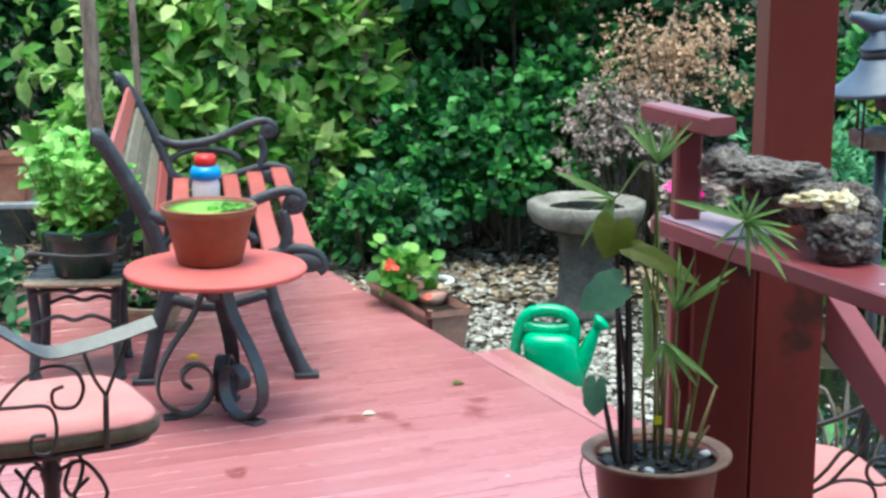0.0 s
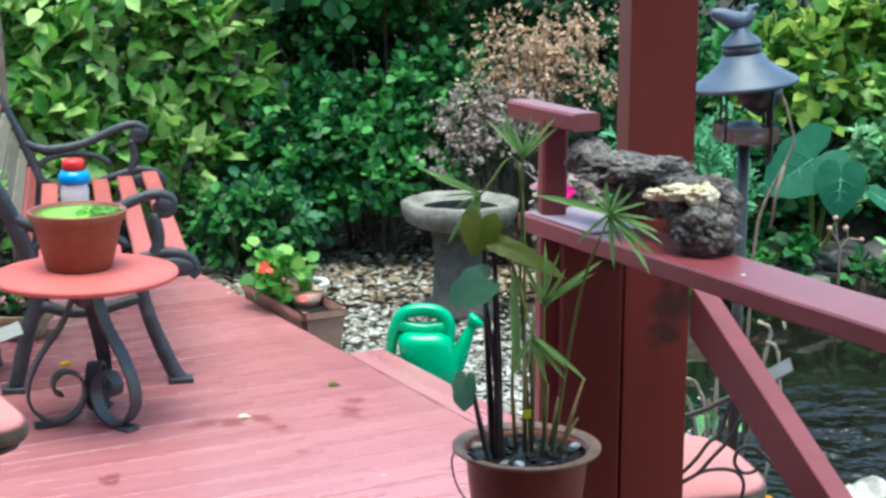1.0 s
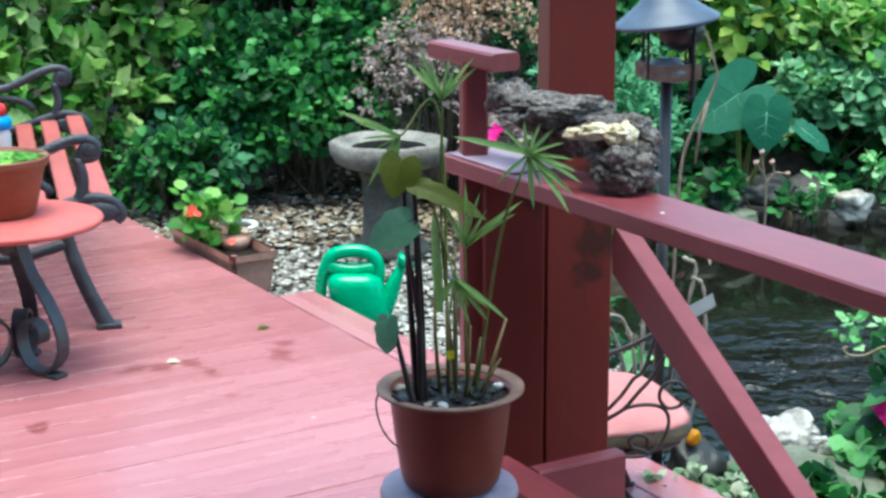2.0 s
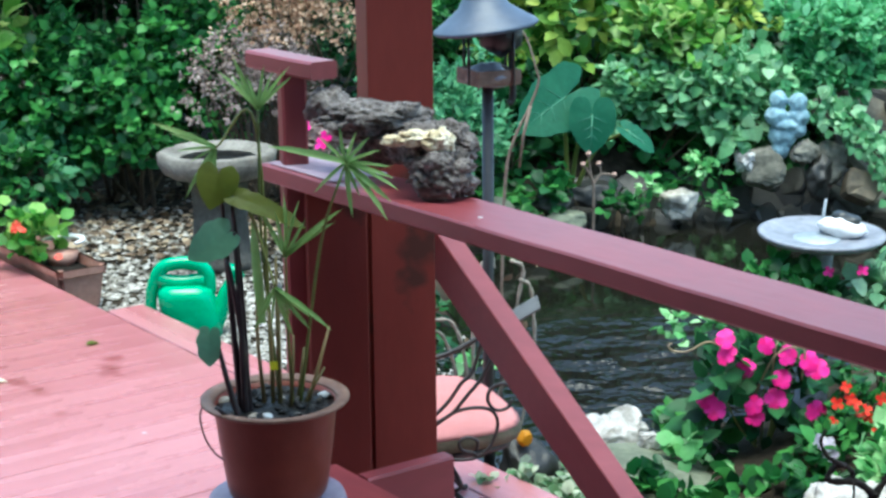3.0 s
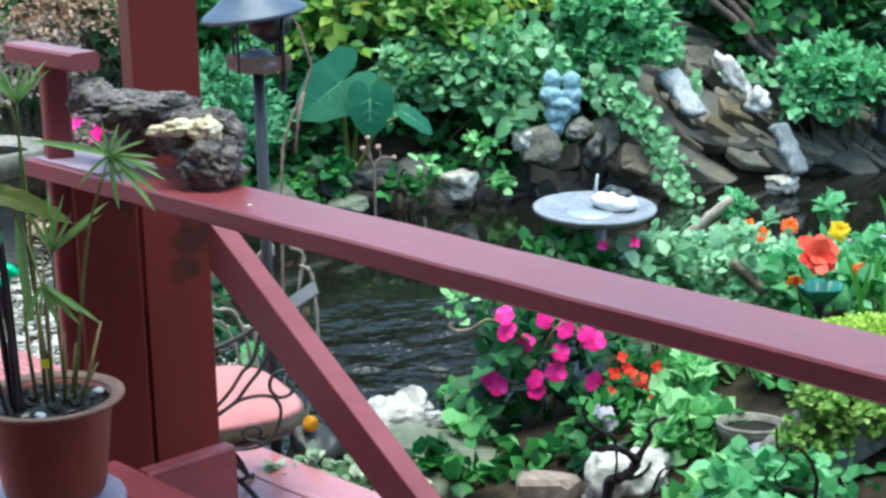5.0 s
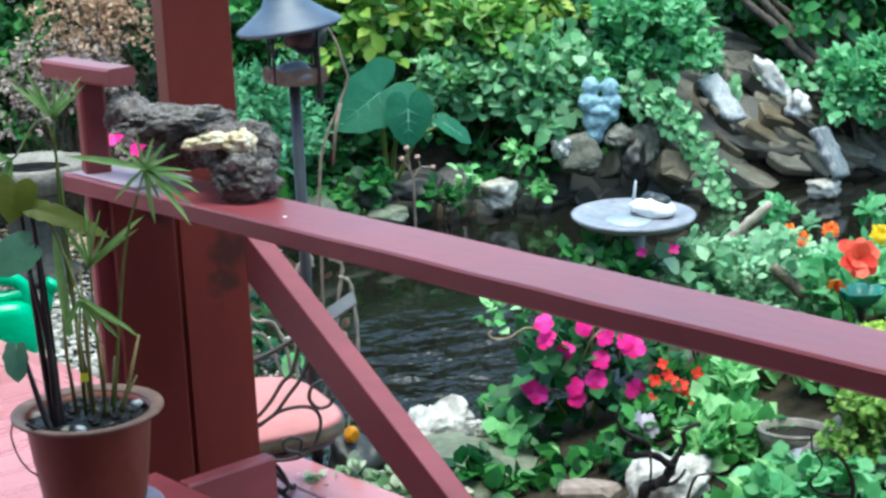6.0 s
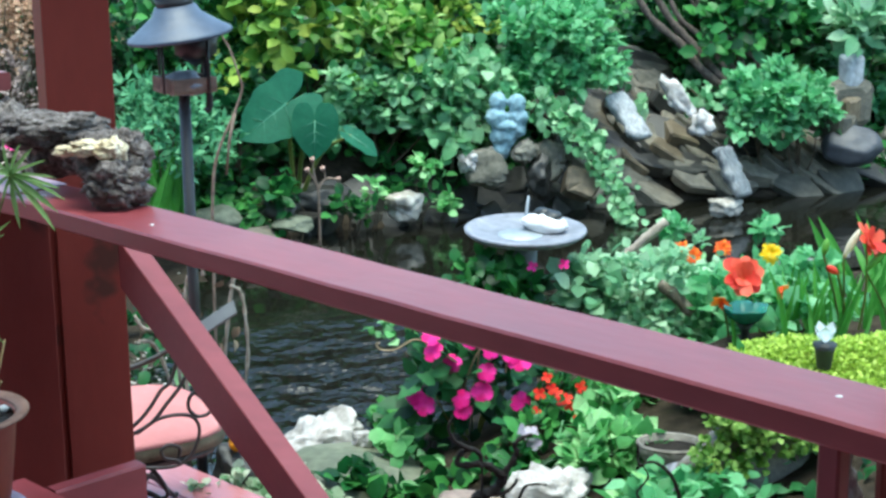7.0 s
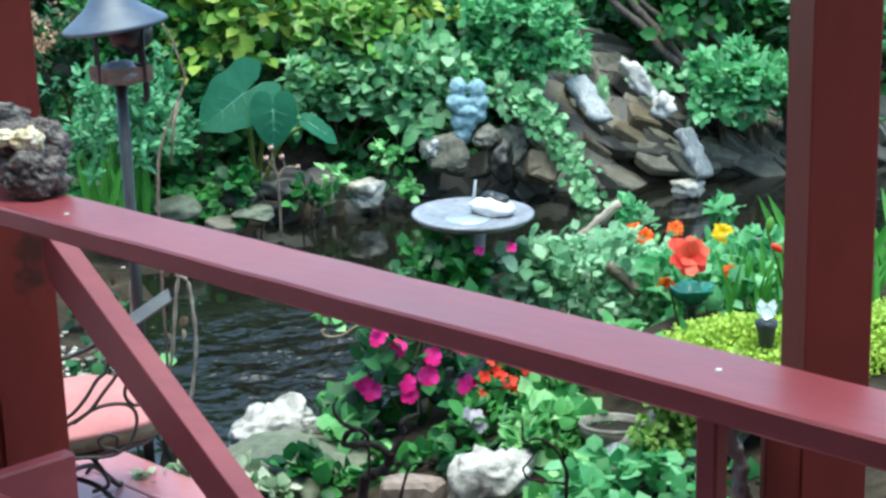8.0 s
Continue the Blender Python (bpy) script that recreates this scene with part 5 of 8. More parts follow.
# ---- the tall pot by the railing ----
def build_pot_stand():
    s = empty("plant_stool", Matrix.Translation((0.385, 2.83, 0)), "low blue-grey painted stool under a flower pot", "stool")
    part("top", lathe([(0, 0.447), (0.125, 0.447), (0.130, 0.457), (0.125, 0.472), (0, 0.474)], 32), blue_grey, s)
    for k in range(4):
        part("leg", lathe([(0, 0.0), (0.016, 0.0), (0.016, 0.451), (0, 0.451)], 12), blue_grey, s, m=pose(0, 0, 0, 0, 0, 45 + 90 * k) @ pose(0.10, 0, 0))
    return s


build_pot_stand()


def build_bucket_pot(m, label):
    """A plastic bucket pot: rounded foot, plain tapering wall and a wide flat lip."""
    h = 0.190
    pot = empty("plant_pot", m, label, "flower pot")
    wall = [(0, 0.0), (0.074, 0.0), (0.082, 0.003), (0.090, 0.014), (0.094, 0.034), (0.104, 0.105), (0.112, h - 0.012), (0.114, h - 0.006), (0.110, h - 0.006), (0.108, h - 0.03), (0.100, 0.105), (0.085, 0.02), (0, 0.016)]
    part("body", lathe(wall, 56, True, "body"), terracotta, pot)
    lip = [(0.110, h - 0.007), (0.118, h - 0.008), (0.131, h - 0.006), (0.1355, h - 0.003), (0.1355, h + 0.001), (0.132, h + 0.0025), (0.120, h + 0.001), (0.112, h - 0.002), (0.110, h - 0.007)]
    part("rim", lathe(lip, 56, True, "rim", cap=False), pot_rim, pot, "flat worn brown lip of the pot")
    part("filling", lathe([(0, h - 0.010), (0.05, h - 0.013), (0.09, h - 0.012), (0.1085, h - 0.016)], 40, True, "filling"), wet_soil, pot)
    return pot


pap_pot = build_bucket_pot(Matrix.Translation((0.387, 2.822, 0.475)), "terracotta-coloured plastic bucket pot with papyrus and taro plants")


def heart_leaf(length, width, lobes=0.25, bend=0.25, cup=0.12):
    """A heart-shaped blade round its stalk joint, its tip towards +x."""
    knots = [(0, length), (18, min(length * 0.80, width * 1.45)), (45, min(length * 0.34 + width * 0.30, width * 0.78)), (90, width * 0.52), (130, width * 0.34 + lobes * length * 0.45), (158, lobes * length), (174, lobes * length * 0.55), (180, 0.03 * length)]
    V, F = [(0.0, 0.0, 0.0)], []
    n, rings = 48, 5
    for i in range(1, rings + 1):
        for k in range(n):
            w = 360.0 * k / n - 180.0
            a = abs(w)
            j = max(0, min(len(knots) - 2, sum(1 for q in knots if q[0] <= a) - 1))
            (a0, r0), (a1, r1) = knots[j], knots[j + 1]
            u = (a - a0) / (a1 - a0)
            u = u if j == 0 else u * u * (3 - 2 * u)
            r = (r0 + (r1 - r0) * u) * i / rings
            x, y = r * math.cos(math.radians(w)), r * math.sin(math.radians(w))
            z = -bend * length * (x / length) ** 2 + cup * abs(y) + 0.01 * length * math.sin(math.radians(w) * 5) * (i / rings) ** 2
            V.append((x, y, z))
    for k in range(n):
        F.append((0, 1 + k, 1 + (k + 1) % n))
        for i in range(rings - 1):
            p, q = 1 + i * n + k, 1 + i * n + (k + 1) % n
            F.append((p, p + n, q + n, q))
    return mesh_from("leaf", V, F, True)


def aim(p, direction, normal=(0, 0, 1)):
    """Pose at p with x along direction and z near normal."""
    x = Vector(direction).normalized()
    y = Vector(normal).cross(x).normalized()
    z = x.cross(y)
    return Matrix(((x.x, y.x, z.x, p[0]), (x.y, y.y, z.y, p[1]), (x.z, y.z, z.z, p[2]), (0, 0, 0, 1)))


def build_pot_plants():
    o = Vector((0.389, 2.822, 0.475))
    here = Matrix.Translation(-o)
    # dark taro stalks
    stalks = [((0.327, 2.80, 0.63), (0.316, 2.82, 0.85), (0.307, 2.825, 1.07)), ((0.338, 2.80, 0.63), (0.336, 2.82, 0.85), (0.325, 2.815, 1.045)),
              ((0.332, 2.79, 0.63), (0.330, 2.80, 0.82), (0.326, 2.805, 0.98)), ((0.342, 2.80, 0.63), (0.330, 2.80, 0.80), (0.312, 2.805, 0.93)),
              ((0.322, 2.78, 0.63), (0.302, 2.79, 0.71), (0.287, 2.80, 0.785)), ((0.318, 2.77, 0.645), (0.30, 2.75, 0.66), (0.275, 2.74, 0.682))]
    for s in stalks:
        pts = spline([Vector(p) - o for p in s], 6)
        part("taro_stalk", tubes("taro_stalk", [(pts, [0.0072 - 0.0035 * i / (len(pts) - 1) for i in range(len(pts))], 8)]), stem_dark, pap_pot, "dark purple leaf stalk")
    # taro leaves: joint, direction of the tip, upper side, length, width, lobes
    for p, d, nrm, ln, wd, lobe, mat in (((0.310, 2.805, 0.978), (-0.075, -0.01, -0.040), (-0.15, -0.9, 0.35), 0.078, 0.060, 0.22, taro_leaf),
                                         ((0.274, 2.795, 0.800), (-0.008, -0.01, -0.062), (-0.35, -0.9, 0.1), 0.060, 0.038, 0.25, taro_leaf),
                                         ((0.303, 2.815, 1.082), (-0.020, -0.02, -0.075), (0.1, -0.9, 0.25), 0.062, 0.072, 0.25, olive_leaf),
                                         ((0.332, 2.81, 1.042), (0.135, -0.03, -0.046), (0.1, -0.72, 0.6), 0.135, 0.036, 0.16, olive_leaf)):
        part("taro_leaf", heart_leaf(ln, wd, lobe), mat, pap_pot, "heart-shaped taro leaf", here @ aim(p, d, nrm))
    # papyrus heads: foot, knee, head and its blades as (angle in degrees, length)
    side, face = Vector((0.99, -0.13, 0)), Vector((-0.14, -0.97, 0.2))
    heads = [((0.40, 2.83, 0.64), (0.377, 2.84, 0.95), (0.380, 2.847, 1.189), 0.58, ((131, 0.094), (114, 0.10), (81, 0.078), (45, 0.085), (56, 0.09), (104, 0.065), (68, 0.07), (122, 0.08))),
             ((0.385, 2.82, 0.64), (0.375, 2.85, 1.16), (0.302, 2.839, 1.126), 0.58, ((154, 0.118), (158, 0.085), (180, 0.065), (235, 0.109), (262, 0.098), (250, 0.07), (205, 0.05))),
             ((0.43, 2.80, 0.64), (0.47, 2.75, 0.96), (0.507, 2.679, 1.119), 0.62, ((164, 0.131), (220, 0.072), (275, 0.096), (307, 0.119), (335, 0.098), (343, 0.085), (22, 0.064), (100, 0.06), (132, 0.064), (48, 0.06), (318, 0.10), (250, 0.05), (356, 0.075), (72, 0.055), (290, 0.06))),
             ((0.42, 2.81, 0.64), (0.414, 2.80, 0.80), (0.413, 2.792, 0.933), 0.5, ((115, 0.098), (78, 0.105), (43, 0.132), (38, 0.11), (100, 0.085), (88, 0.112), (62, 0.08))),
             ((0.350, 2.81, 1.03), (0.372, 2.79, 0.96), (0.389, 2.755, 0.888), 0.52, ((242, 0.084), (323, 0.121), (307, 0.10), (286, 0.10), (262, 0.07), (318, 0.085), (296, 0.06), (232, 0.06)))]
    rng = np.random.default_rng(12)
    for foot, knee, head, wide, blades in heads:
        f, k, h = Vector(foot) - o, Vector(knee) - o, Vector(head) - o
        pts = spline([f, k, h], 8)
        part("papyrus_stem", tubes("papyrus_stem", [(pts, [0.0034 - 0.0014 * i / (len(pts) - 1) for i in range(len(pts))], 7)]), stem_green, pap_pot)
        for a, ln in blades:
            w = math.radians(a)
            d = side * math.cos(w) + Vector((0, 0, math.sin(w))) + face * rng.uniform(-0.15, 0.35)
            me = leaves_mesh("papyrus_blade", [[0, 0, 0]], [[1, 0, 0]], [[0, 0, 1]], [ln * 1.03], "strap", wide * rng.uniform(0.9, 1.2), 0.10, 0.25)
            part("papyrus_blade", me, papyrus_leaf, pap_pot, m=aim(h, d, face + Vector((rng.normal() * 0.4, 0, 0.7))))
    # one broad standing blade and short stems in the pot
    me = leaves_mesh("papyrus_blade", [[0, 0, 0]], [[1, 0, 0]], [[0, 0, 1]], [0.20], "strap", 0.6, 0.05, 0.25)
    part("papyrus_blade", me, papyrus_leaf, pap_pot, m=aim(Vector((0.370, 2.81, 0.81)) - o, (-0.06, 0, 1), face))
    for x, y, dx, ln in ((0.372, 2.83, -0.01, 0.27), (0.384, 2.82, 0.0, 0.20), (0.40, 2.83, 0.0, 0.30), (0.412, 2.80, 0.012, 0.16), (0.425, 2.83, 0.02, 0.13), (0.432, 2.81, 0.045, 0.10), (0.395, 2.80, 0.004, 0.22), (0.44, 2.82, 0.05, 0.17)):
        f = Vector((x, y, 0.625)) - o
        h = f + Vector((dx, rng.normal() * 0.01, ln))
        part("reed", tubes("reed", [([f, f.lerp(h, 0.5) + Vector((rng.normal() * 0.004, 0, 0)), h], [0.0042, 0.0036, 0.002], 7)]), reed_mat, pap_pot, "tan old papyrus stem")
    for k in range(48):
        a, r = rng.uniform(0, 6.28), 0.098 * math.sqrt(rng.uniform(0.03, 1))
        part("pebble", rock_mesh("pebble", (0.014 + 0.012 * (k % 4) / 3, 0.013 + 0.008 * (k % 3) / 2, 0.016), 60 + k, 0.4, cuts=2), pale_rock if k % 9 == 0 else wet_soil, pap_pot, m=pose(r * math.cos(a), r * math.sin(a), 0.178, 0, 0, k * 40))
    for x, y in ((-0.025, -0.085), (0.09, 0.01)):
        part("glass_nugget", rock_mesh("glass_nugget", (0.017, 0.015, 0.012), 80 + int(x * 100), 0.2, angular=False), clear_plastic, pap_pot, "clear glass nugget", pose(x, y, 0.183))
    part("handle", tubes("handle", [(spline([(-0.133, -0.01, 0.187), (-0.138, -0.015, 0.165), (-0.131, -0.02, 0.130), (-0.117, -0.03, 0.105), (-0.100, -0.035, 0.090)], 7), 0.0017, 6)]), stem_dark, pap_pot, "thin wire hanger")
    part("plant_tag", box(0.014, 0.002, 0.016, 0.0008), tag_yellow, pap_pot, "small yellow plant label", Matrix.Translation(Vector((0.386, 2.795, 0.733)) - o))


tag_yellow = material("tag_yellow", [(0.3, (0.62, 0.60, 0.01)), (0.7, (0.72, 0.70, 0.03))], rough=0.5, bump=0.05)
reed_mat = material("old_reed", [(0.3, (0.12, 0.10, 0.03)), (0.6, (0.22, 0.17, 0.06)), (0.8, (0.30, 0.20, 0.09))], scale=20, rough=0.55, vary=0.5)


build_pot_plants()


# ---- hedges and shrubs behind the deck ----
for i, (c, r, n) in enumerate((((-1.52, 8.3, 0.92), (0.34, 0.3, 0.42), 70), ((-0.98, 8.2, 0.95), (0.42, 0.3, 0.45), 98), ((-0.52, 8.25, 0.78), (0.30, 0.26, 0.50), 76), ((-1.22, 8.05, 0.42), (0.36, 0.25, 0.36), 74), ((-0.68, 8.1, 0.33), (0.30, 0.22, 0.32), 56), ((-2.1, 8.3, 0.85), (0.42, 0.3, 0.5), 15), ((-1.75, 7.9, 0.45), (0.28, 0.2, 0.3), 26))):
    shrub("spotted_laurel", c, r, n, 9, 0.125, aucuba_leaf, "spotted-laurel shrub with glossy yellow-blotched leaves", blade="oval", width=0.62, seed=2 + i, foot=(c[0], c[1] + 0.1, -0.13), stems=6, stem_r=0.012, lump=0.3, shell=0.6, group="laurel hedge")
for i, (c, r, n, mm) in enumerate((((-0.10, 8.15, 0.40), (0.36, 0.26, 0.42), 230, hedge_leaf), ((0.32, 8.05, 0.30), (0.34, 0.24, 0.36), 240, hedge_leaf), ((0.62, 8.25, 0.48), (0.34, 0.24, 0.46), 230, hedge_leaf), ((0.22, 8.40, 0.50), (0.40, 0.25, 0.22), 60, ivy_leaf), ((-0.15, 8.0, 0.12), (0.30, 0.2, 0.25), 130, blue_leaf))):
    shrub("leafy_hedge", c, r, int(n * 1.0), 9, 0.060, mm, "dense ivy-green shrub beside the gravel", width=0.9, seed=27 + i, foot=(c[0], c[1] + 0.1, -0.13), stems=7, lump=0.4, shell=0.5, group="green hedge")
shrub("low_shrub", (-0.35, 7.75, 0.06), (0.26, 0.2, 0.25), 90, 8, 0.06, ivy_leaf, "low green shrub by the end of the bench", width=0.9, seed=9, foot=(-0.35, 7.75, -0.13), stems=4, stem_r=0.006)
shrub("low_shrub", (-1.95, 6.25, 0.0), (0.3, 0.35, 0.34), 110, 8, 0.07, blue_leaf, "low green shrub below the metal shelf", width=0.9, seed=10, foot=(-1.95, 6.25, -0.13), stems=4, stem_r=0.006)
# The deep shade behind the hedge is put into these shrubs' leaf colour.
shrub("shade_painted_shrub", (0.0, 9.5, 0.85), (1.5, 0.5, 0.75), 620, 8, 0.085, dark_leaf, "shrub behind the hedge, shade painted into its dark leaves", width=0.8, seed=11, foot=(0, 9.5, -0.1), stems=14, stem_r=0.02, shell=0.6)
shrub("shade_painted_shrub", (0.35, 9.95, 0.80), (1.35, 0.25, 0.75), 620, 8, 0.11, dark_leaf, "shrub behind the climbing vine, shade painted into its dark leaves", width=0.9, seed=22, foot=(0.35, 9.95, -0.1), stems=10, stem_r=0.015, shell=0.3)
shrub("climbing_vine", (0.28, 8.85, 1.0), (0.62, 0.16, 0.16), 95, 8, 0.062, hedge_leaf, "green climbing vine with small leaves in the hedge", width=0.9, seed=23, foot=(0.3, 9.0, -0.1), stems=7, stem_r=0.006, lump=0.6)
shrub("shade_painted_shrub", (-2.2, 9.6, 0.9), (1.1, 0.5, 0.8), 380, 8, 0.09, dark_leaf, "shrub behind the laurel, shade painted into its dark leaves", width=0.8, seed=12, foot=(-2.2, 9.6, -0.1), stems=10, stem_r=0.02, shell=0.6)
shrub("shade_painted_shrub", (-2.15, 8.75, 0.75), (0.7, 0.35, 0.85), 330, 8, 0.09, dark_leaf, "shrub beside the tree trunk, shade painted into its dark leaves", width=0.8, seed=21, foot=(-2.15, 8.8, -0.1), stems=8, stem_r=0.015, shell=0.6)
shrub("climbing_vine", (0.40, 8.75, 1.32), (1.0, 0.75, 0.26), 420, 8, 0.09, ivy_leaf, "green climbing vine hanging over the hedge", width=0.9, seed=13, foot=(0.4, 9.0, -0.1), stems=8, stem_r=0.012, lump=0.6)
shrub("shade_painted_shrub", (2.2, 9.7, 1.0), (1.4, 0.5, 0.85), 560, 8, 0.085, dark_leaf, "shrub above the pond, shade painted into its dark leaves", width=0.8, seed=14, foot=(2.2, 9.7, 0.2), stems=12, stem_r=0.02, shell=0.6)
shrub("shade_painted_shrub", (4.9, 9.6, 1.2), (1.7, 0.5, 0.9), 640, 8, 0.08, dark_leaf, "dark shrub along the top of the stone bank", width=0.8, seed=15, foot=(4.9, 9.6, 0.5), stems=12, stem_r=0.02, shell=0.6)
shrub("shade_painted_shrub", (7.6, 8.6, 1.0), (1.3, 0.9, 1.0), 480, 8, 0.08, dark_leaf, "dark shrub beyond the end of the pond", width=0.8, seed=16, foot=(7.6, 8.6, 0.3), stems=10, stem_r=0.02, shell=0.6)
shrub("dry_shrub", (1.12, 8.05, 0.80), (0.46, 0.30, 0.33), 560, 6, 0.022, dry_leaf, "fine-leaved shrub with buff and coppery new growth", blade="oval", width=0.9, seed=17, foot=(1.05, 8.1, -0.1), stems=60, stem_r=0.005, shell=0.85, spread=1.3, lump=0.15)
shrub("dry_shrub", (0.86, 7.85, 0.52), (0.36, 0.24, 0.30), 400, 7, 0.022, mauve_leaf, "fine-leaved dusky mauve shrub behind the birdbath", blade="oval", width=0.9, seed=18, foot=(0.9, 7.9, -0.1), stems=45, stem_r=0.004, shell=0.85, spread=1.3, lump=0.15)
# Dark leaves here stand for the black hollow behind the post.
shrub("green_shrub", (1.55, 8.2, 0.45), (0.36, 0.3, 0.38), 130, 8, 0.06, dark_leaf, "green shrub behind the thick post", width=0.8, seed=19, foot=(1.55, 8.2, -0.05), stems=7)
shrub("fern_clump", (1.62, 6.9, 0.42), (0.32, 0.3, 0.3), 120, 10, 0.052, blue_leaf, "pale blue-green fern-like clump behind the feeder", blade="lance", seed=20, foot=(1.62, 6.9, -0.1), stems=8, stem_r=0.004)

# far bank of the pond
for i, (nm, c, r, n, per, lf, mm, lb, bl, wd) in enumerate((
        ("gold_shrub", (2.55, 7.85, 0.80), (0.45, 0.25, 0.36), 120, 9, 0.10, gold_leaf, "yellow-green variegated shrub on the bank", "oval", 0.75),
        ("gold_shrub", (2.86, 7.5, 0.66), (0.25, 0.2, 0.2), 75, 9, 0.085, aucuba_leaf, "yellow-green variegated shrub above the stones", "oval", 0.75),
        ("gold_shrub", (3.18, 7.9, 0.80), (0.3, 0.2, 0.25), 100, 9, 0.07, gold_leaf, "yellow-green shrub behind the round bush", "oval", 0.75),
        ("bank_ivy", (3.08, 7.3, 0.42), (0.18, 0.12, 0.2), 110, 6, 0.062, trail_leaf, "trailing ivy over the stone bank", "ivy", 1.0),
        ("bank_ivy", (2.78, 7.40, 0.42), (0.32, 0.14, 0.20), 170, 6, 0.06, trail_leaf, "trailing ivy along the water's edge", "ivy", 1.0),
        ("bank_ivy", (2.05, 7.55, 0.30), (0.34, 0.14, 0.24), 60, 6, 0.06, dark_leaf, "ivy along the water's edge, shade painted into its leaves", "ivy", 1.0),
        ("round_bush", (3.69, 7.32, 0.60), (0.27, 0.24, 0.26), 330, 13, 0.060, bush_leaf, "rounded fresh green leafy bush above the statue", "oval", 0.8),
        ("round_bush", (4.73, 7.05, 0.33), (0.21, 0.18, 0.165), 150, 12, 0.066, bush_leaf, "fresh green leafy bush on the stone bank", "oval", 0.8),
        ("round_bush", (4.92, 6.98, 0.30), (0.13, 0.12, 0.15), 60, 12, 0.06, bush_leaf, "fresh green leafy bush beside the boulder", "oval", 0.8),
        ("bank_plant", (4.85, 7.5, 0.72), (0.34, 0.2, 0.2), 70, 8, 0.09, ivy_leaf, "mixed green plants at the top of the stone bank", "oval", 0.85),
        ("bank_plant", (4.75, 7.85, 0.85), (0.36, 0.22, 0.22), 100, 8, 0.085, ivy_leaf, "mixed green plants at the top of the stone bank", "oval", 0.85),
        ("bank_plant", (5.35, 7.85, 0.80), (0.40, 0.25, 0.3), 150, 8, 0.075, ivy_leaf, "mixed green plants at the top of the stone bank", "oval", 0.85),
        ("bank_plant", (5.9, 7.4, 0.55), (0.45, 0.3, 0.5), 220, 8, 0.06, blue_leaf, "mixed green plants beyond the pond's end", "oval", 0.85),
        ("bank_plant", (3.45, 8.25, 1.0), (0.50, 0.25, 0.3), 180, 8, 0.075, ivy_leaf, "mixed green plants behind the round bush", "oval", 0.85),
        ("bank_plant", (2.05, 8.0, 0.55), (0.40, 0.26, 0.45), 190, 8, 0.07, ivy_leaf, "green shrub behind the elephant ear", "oval", 0.8),
        ("bank_plant", (1.75, 7.4, 0.30), (0.25, 0.2, 0.28), 60, 8, 0.06, blue_leaf, "green plants behind the feeder", "lance", 1.4),
        ("shore_plant", (2.08, 6.85, 0.06), (0.08, 0.08, 0.14), 20, 7, 0.055, ivy_leaf, "small leafy plant at the water's edge", "round", 1.0),
        ("shore_plant", (2.50, 6.98, -0.02), (0.07, 0.05, 0.05), 9, 6, 0.05, ivy_leaf, "small leafy plant hanging over the water", "lance", 1.2))):
    shrub(nm, c, r, n, per, lf, mm, lb, blade=bl, width=wd, seed=40 + i, foot=(c[0], c[1] + 0.06, bank(c[0], c[1] + 0.06)), stems=6, stem_r=0.006, lump=0.3, shell=0.4)


def ivy_trail(points, n, leaf, label, seed, mat, wide=0.05):
    """Trailing stems with round leaves along a line down the bank."""
    rng = np.random.default_rng(seed)
    foot = Vector(points[0])
    ob = empty("trailing_ivy", Matrix.Translation(foot), label, "ivy", "ivy trails on the bank")
    line = [p - foot for p in spline([Vector(p) for p in points], 8)]
    B, A, NN = [], [], []
    for k in range(n):
        p = line[rng.integers(len(line))] + Vector((rng.normal() * wide, rng.normal() * wide * 0.5, rng.normal() * wide * 0.7))
        B.append(p)
        A.append([rng.normal(), rng.normal() * 0.5 - 0.3, rng.normal() - 0.5])
        NN.append([rng.normal() * 0.35 - 0.2, -0.7, 0.6])
    part("foliage", leaves_mesh("foliage", B, A, NN, rng.uniform(0.7, 1.25, n) * leaf * 1.15, "ivy", 1.0), mat, ob)
    part("stem", tubes("stem", [(line, 0.003, 5)]), twig, ob)


ivy_trail([(3.43, 7.06, 0.42), (3.51, 6.98, 0.345), (3.625, 6.90, 0.245), (3.71, 6.84, 0.13), (3.74, 6.74, -0.02), (3.75, 6.68, -0.10)], 270, 0.034, "pale ivy trailing over the stones into the water", 170, trail_leaf, 0.036)
ivy_trail([(3.50, 7.05, 0.44), (3.60, 6.98, 0.34), (3.70, 6.93, 0.25)], 60, 0.05, "pale ivy trailing below the round bush", 171, trail_leaf)
ivy_trail([(2.95, 7.3, 0.60), (3.0, 7.2, 0.42), (3.05, 7.12, 0.25)], 90, 0.055, "pale ivy hanging beside the statue", 172, trail_leaf)
ivy_trail([(3.2, 7.4, 0.72), (3.26, 7.3, 0.62), (3.32, 7.22, 0.54)], 70, 0.05, "pale ivy climbing beside the round bush", 173, trail_leaf)
ivy_trail([(3.98, 7.5, 0.70), (4.02, 7.3, 0.50), (4.03, 7.1, 0.36)], 26, 0.04, "thin ivy strand hanging between the stones", 174, trail_leaf, 0.02)
ivy_trail([(4.32, 7.15, 0.45), (4.36, 7.05, 0.38)], 30, 0.045, "small ivy beside the bleached root", 175, trail_leaf)

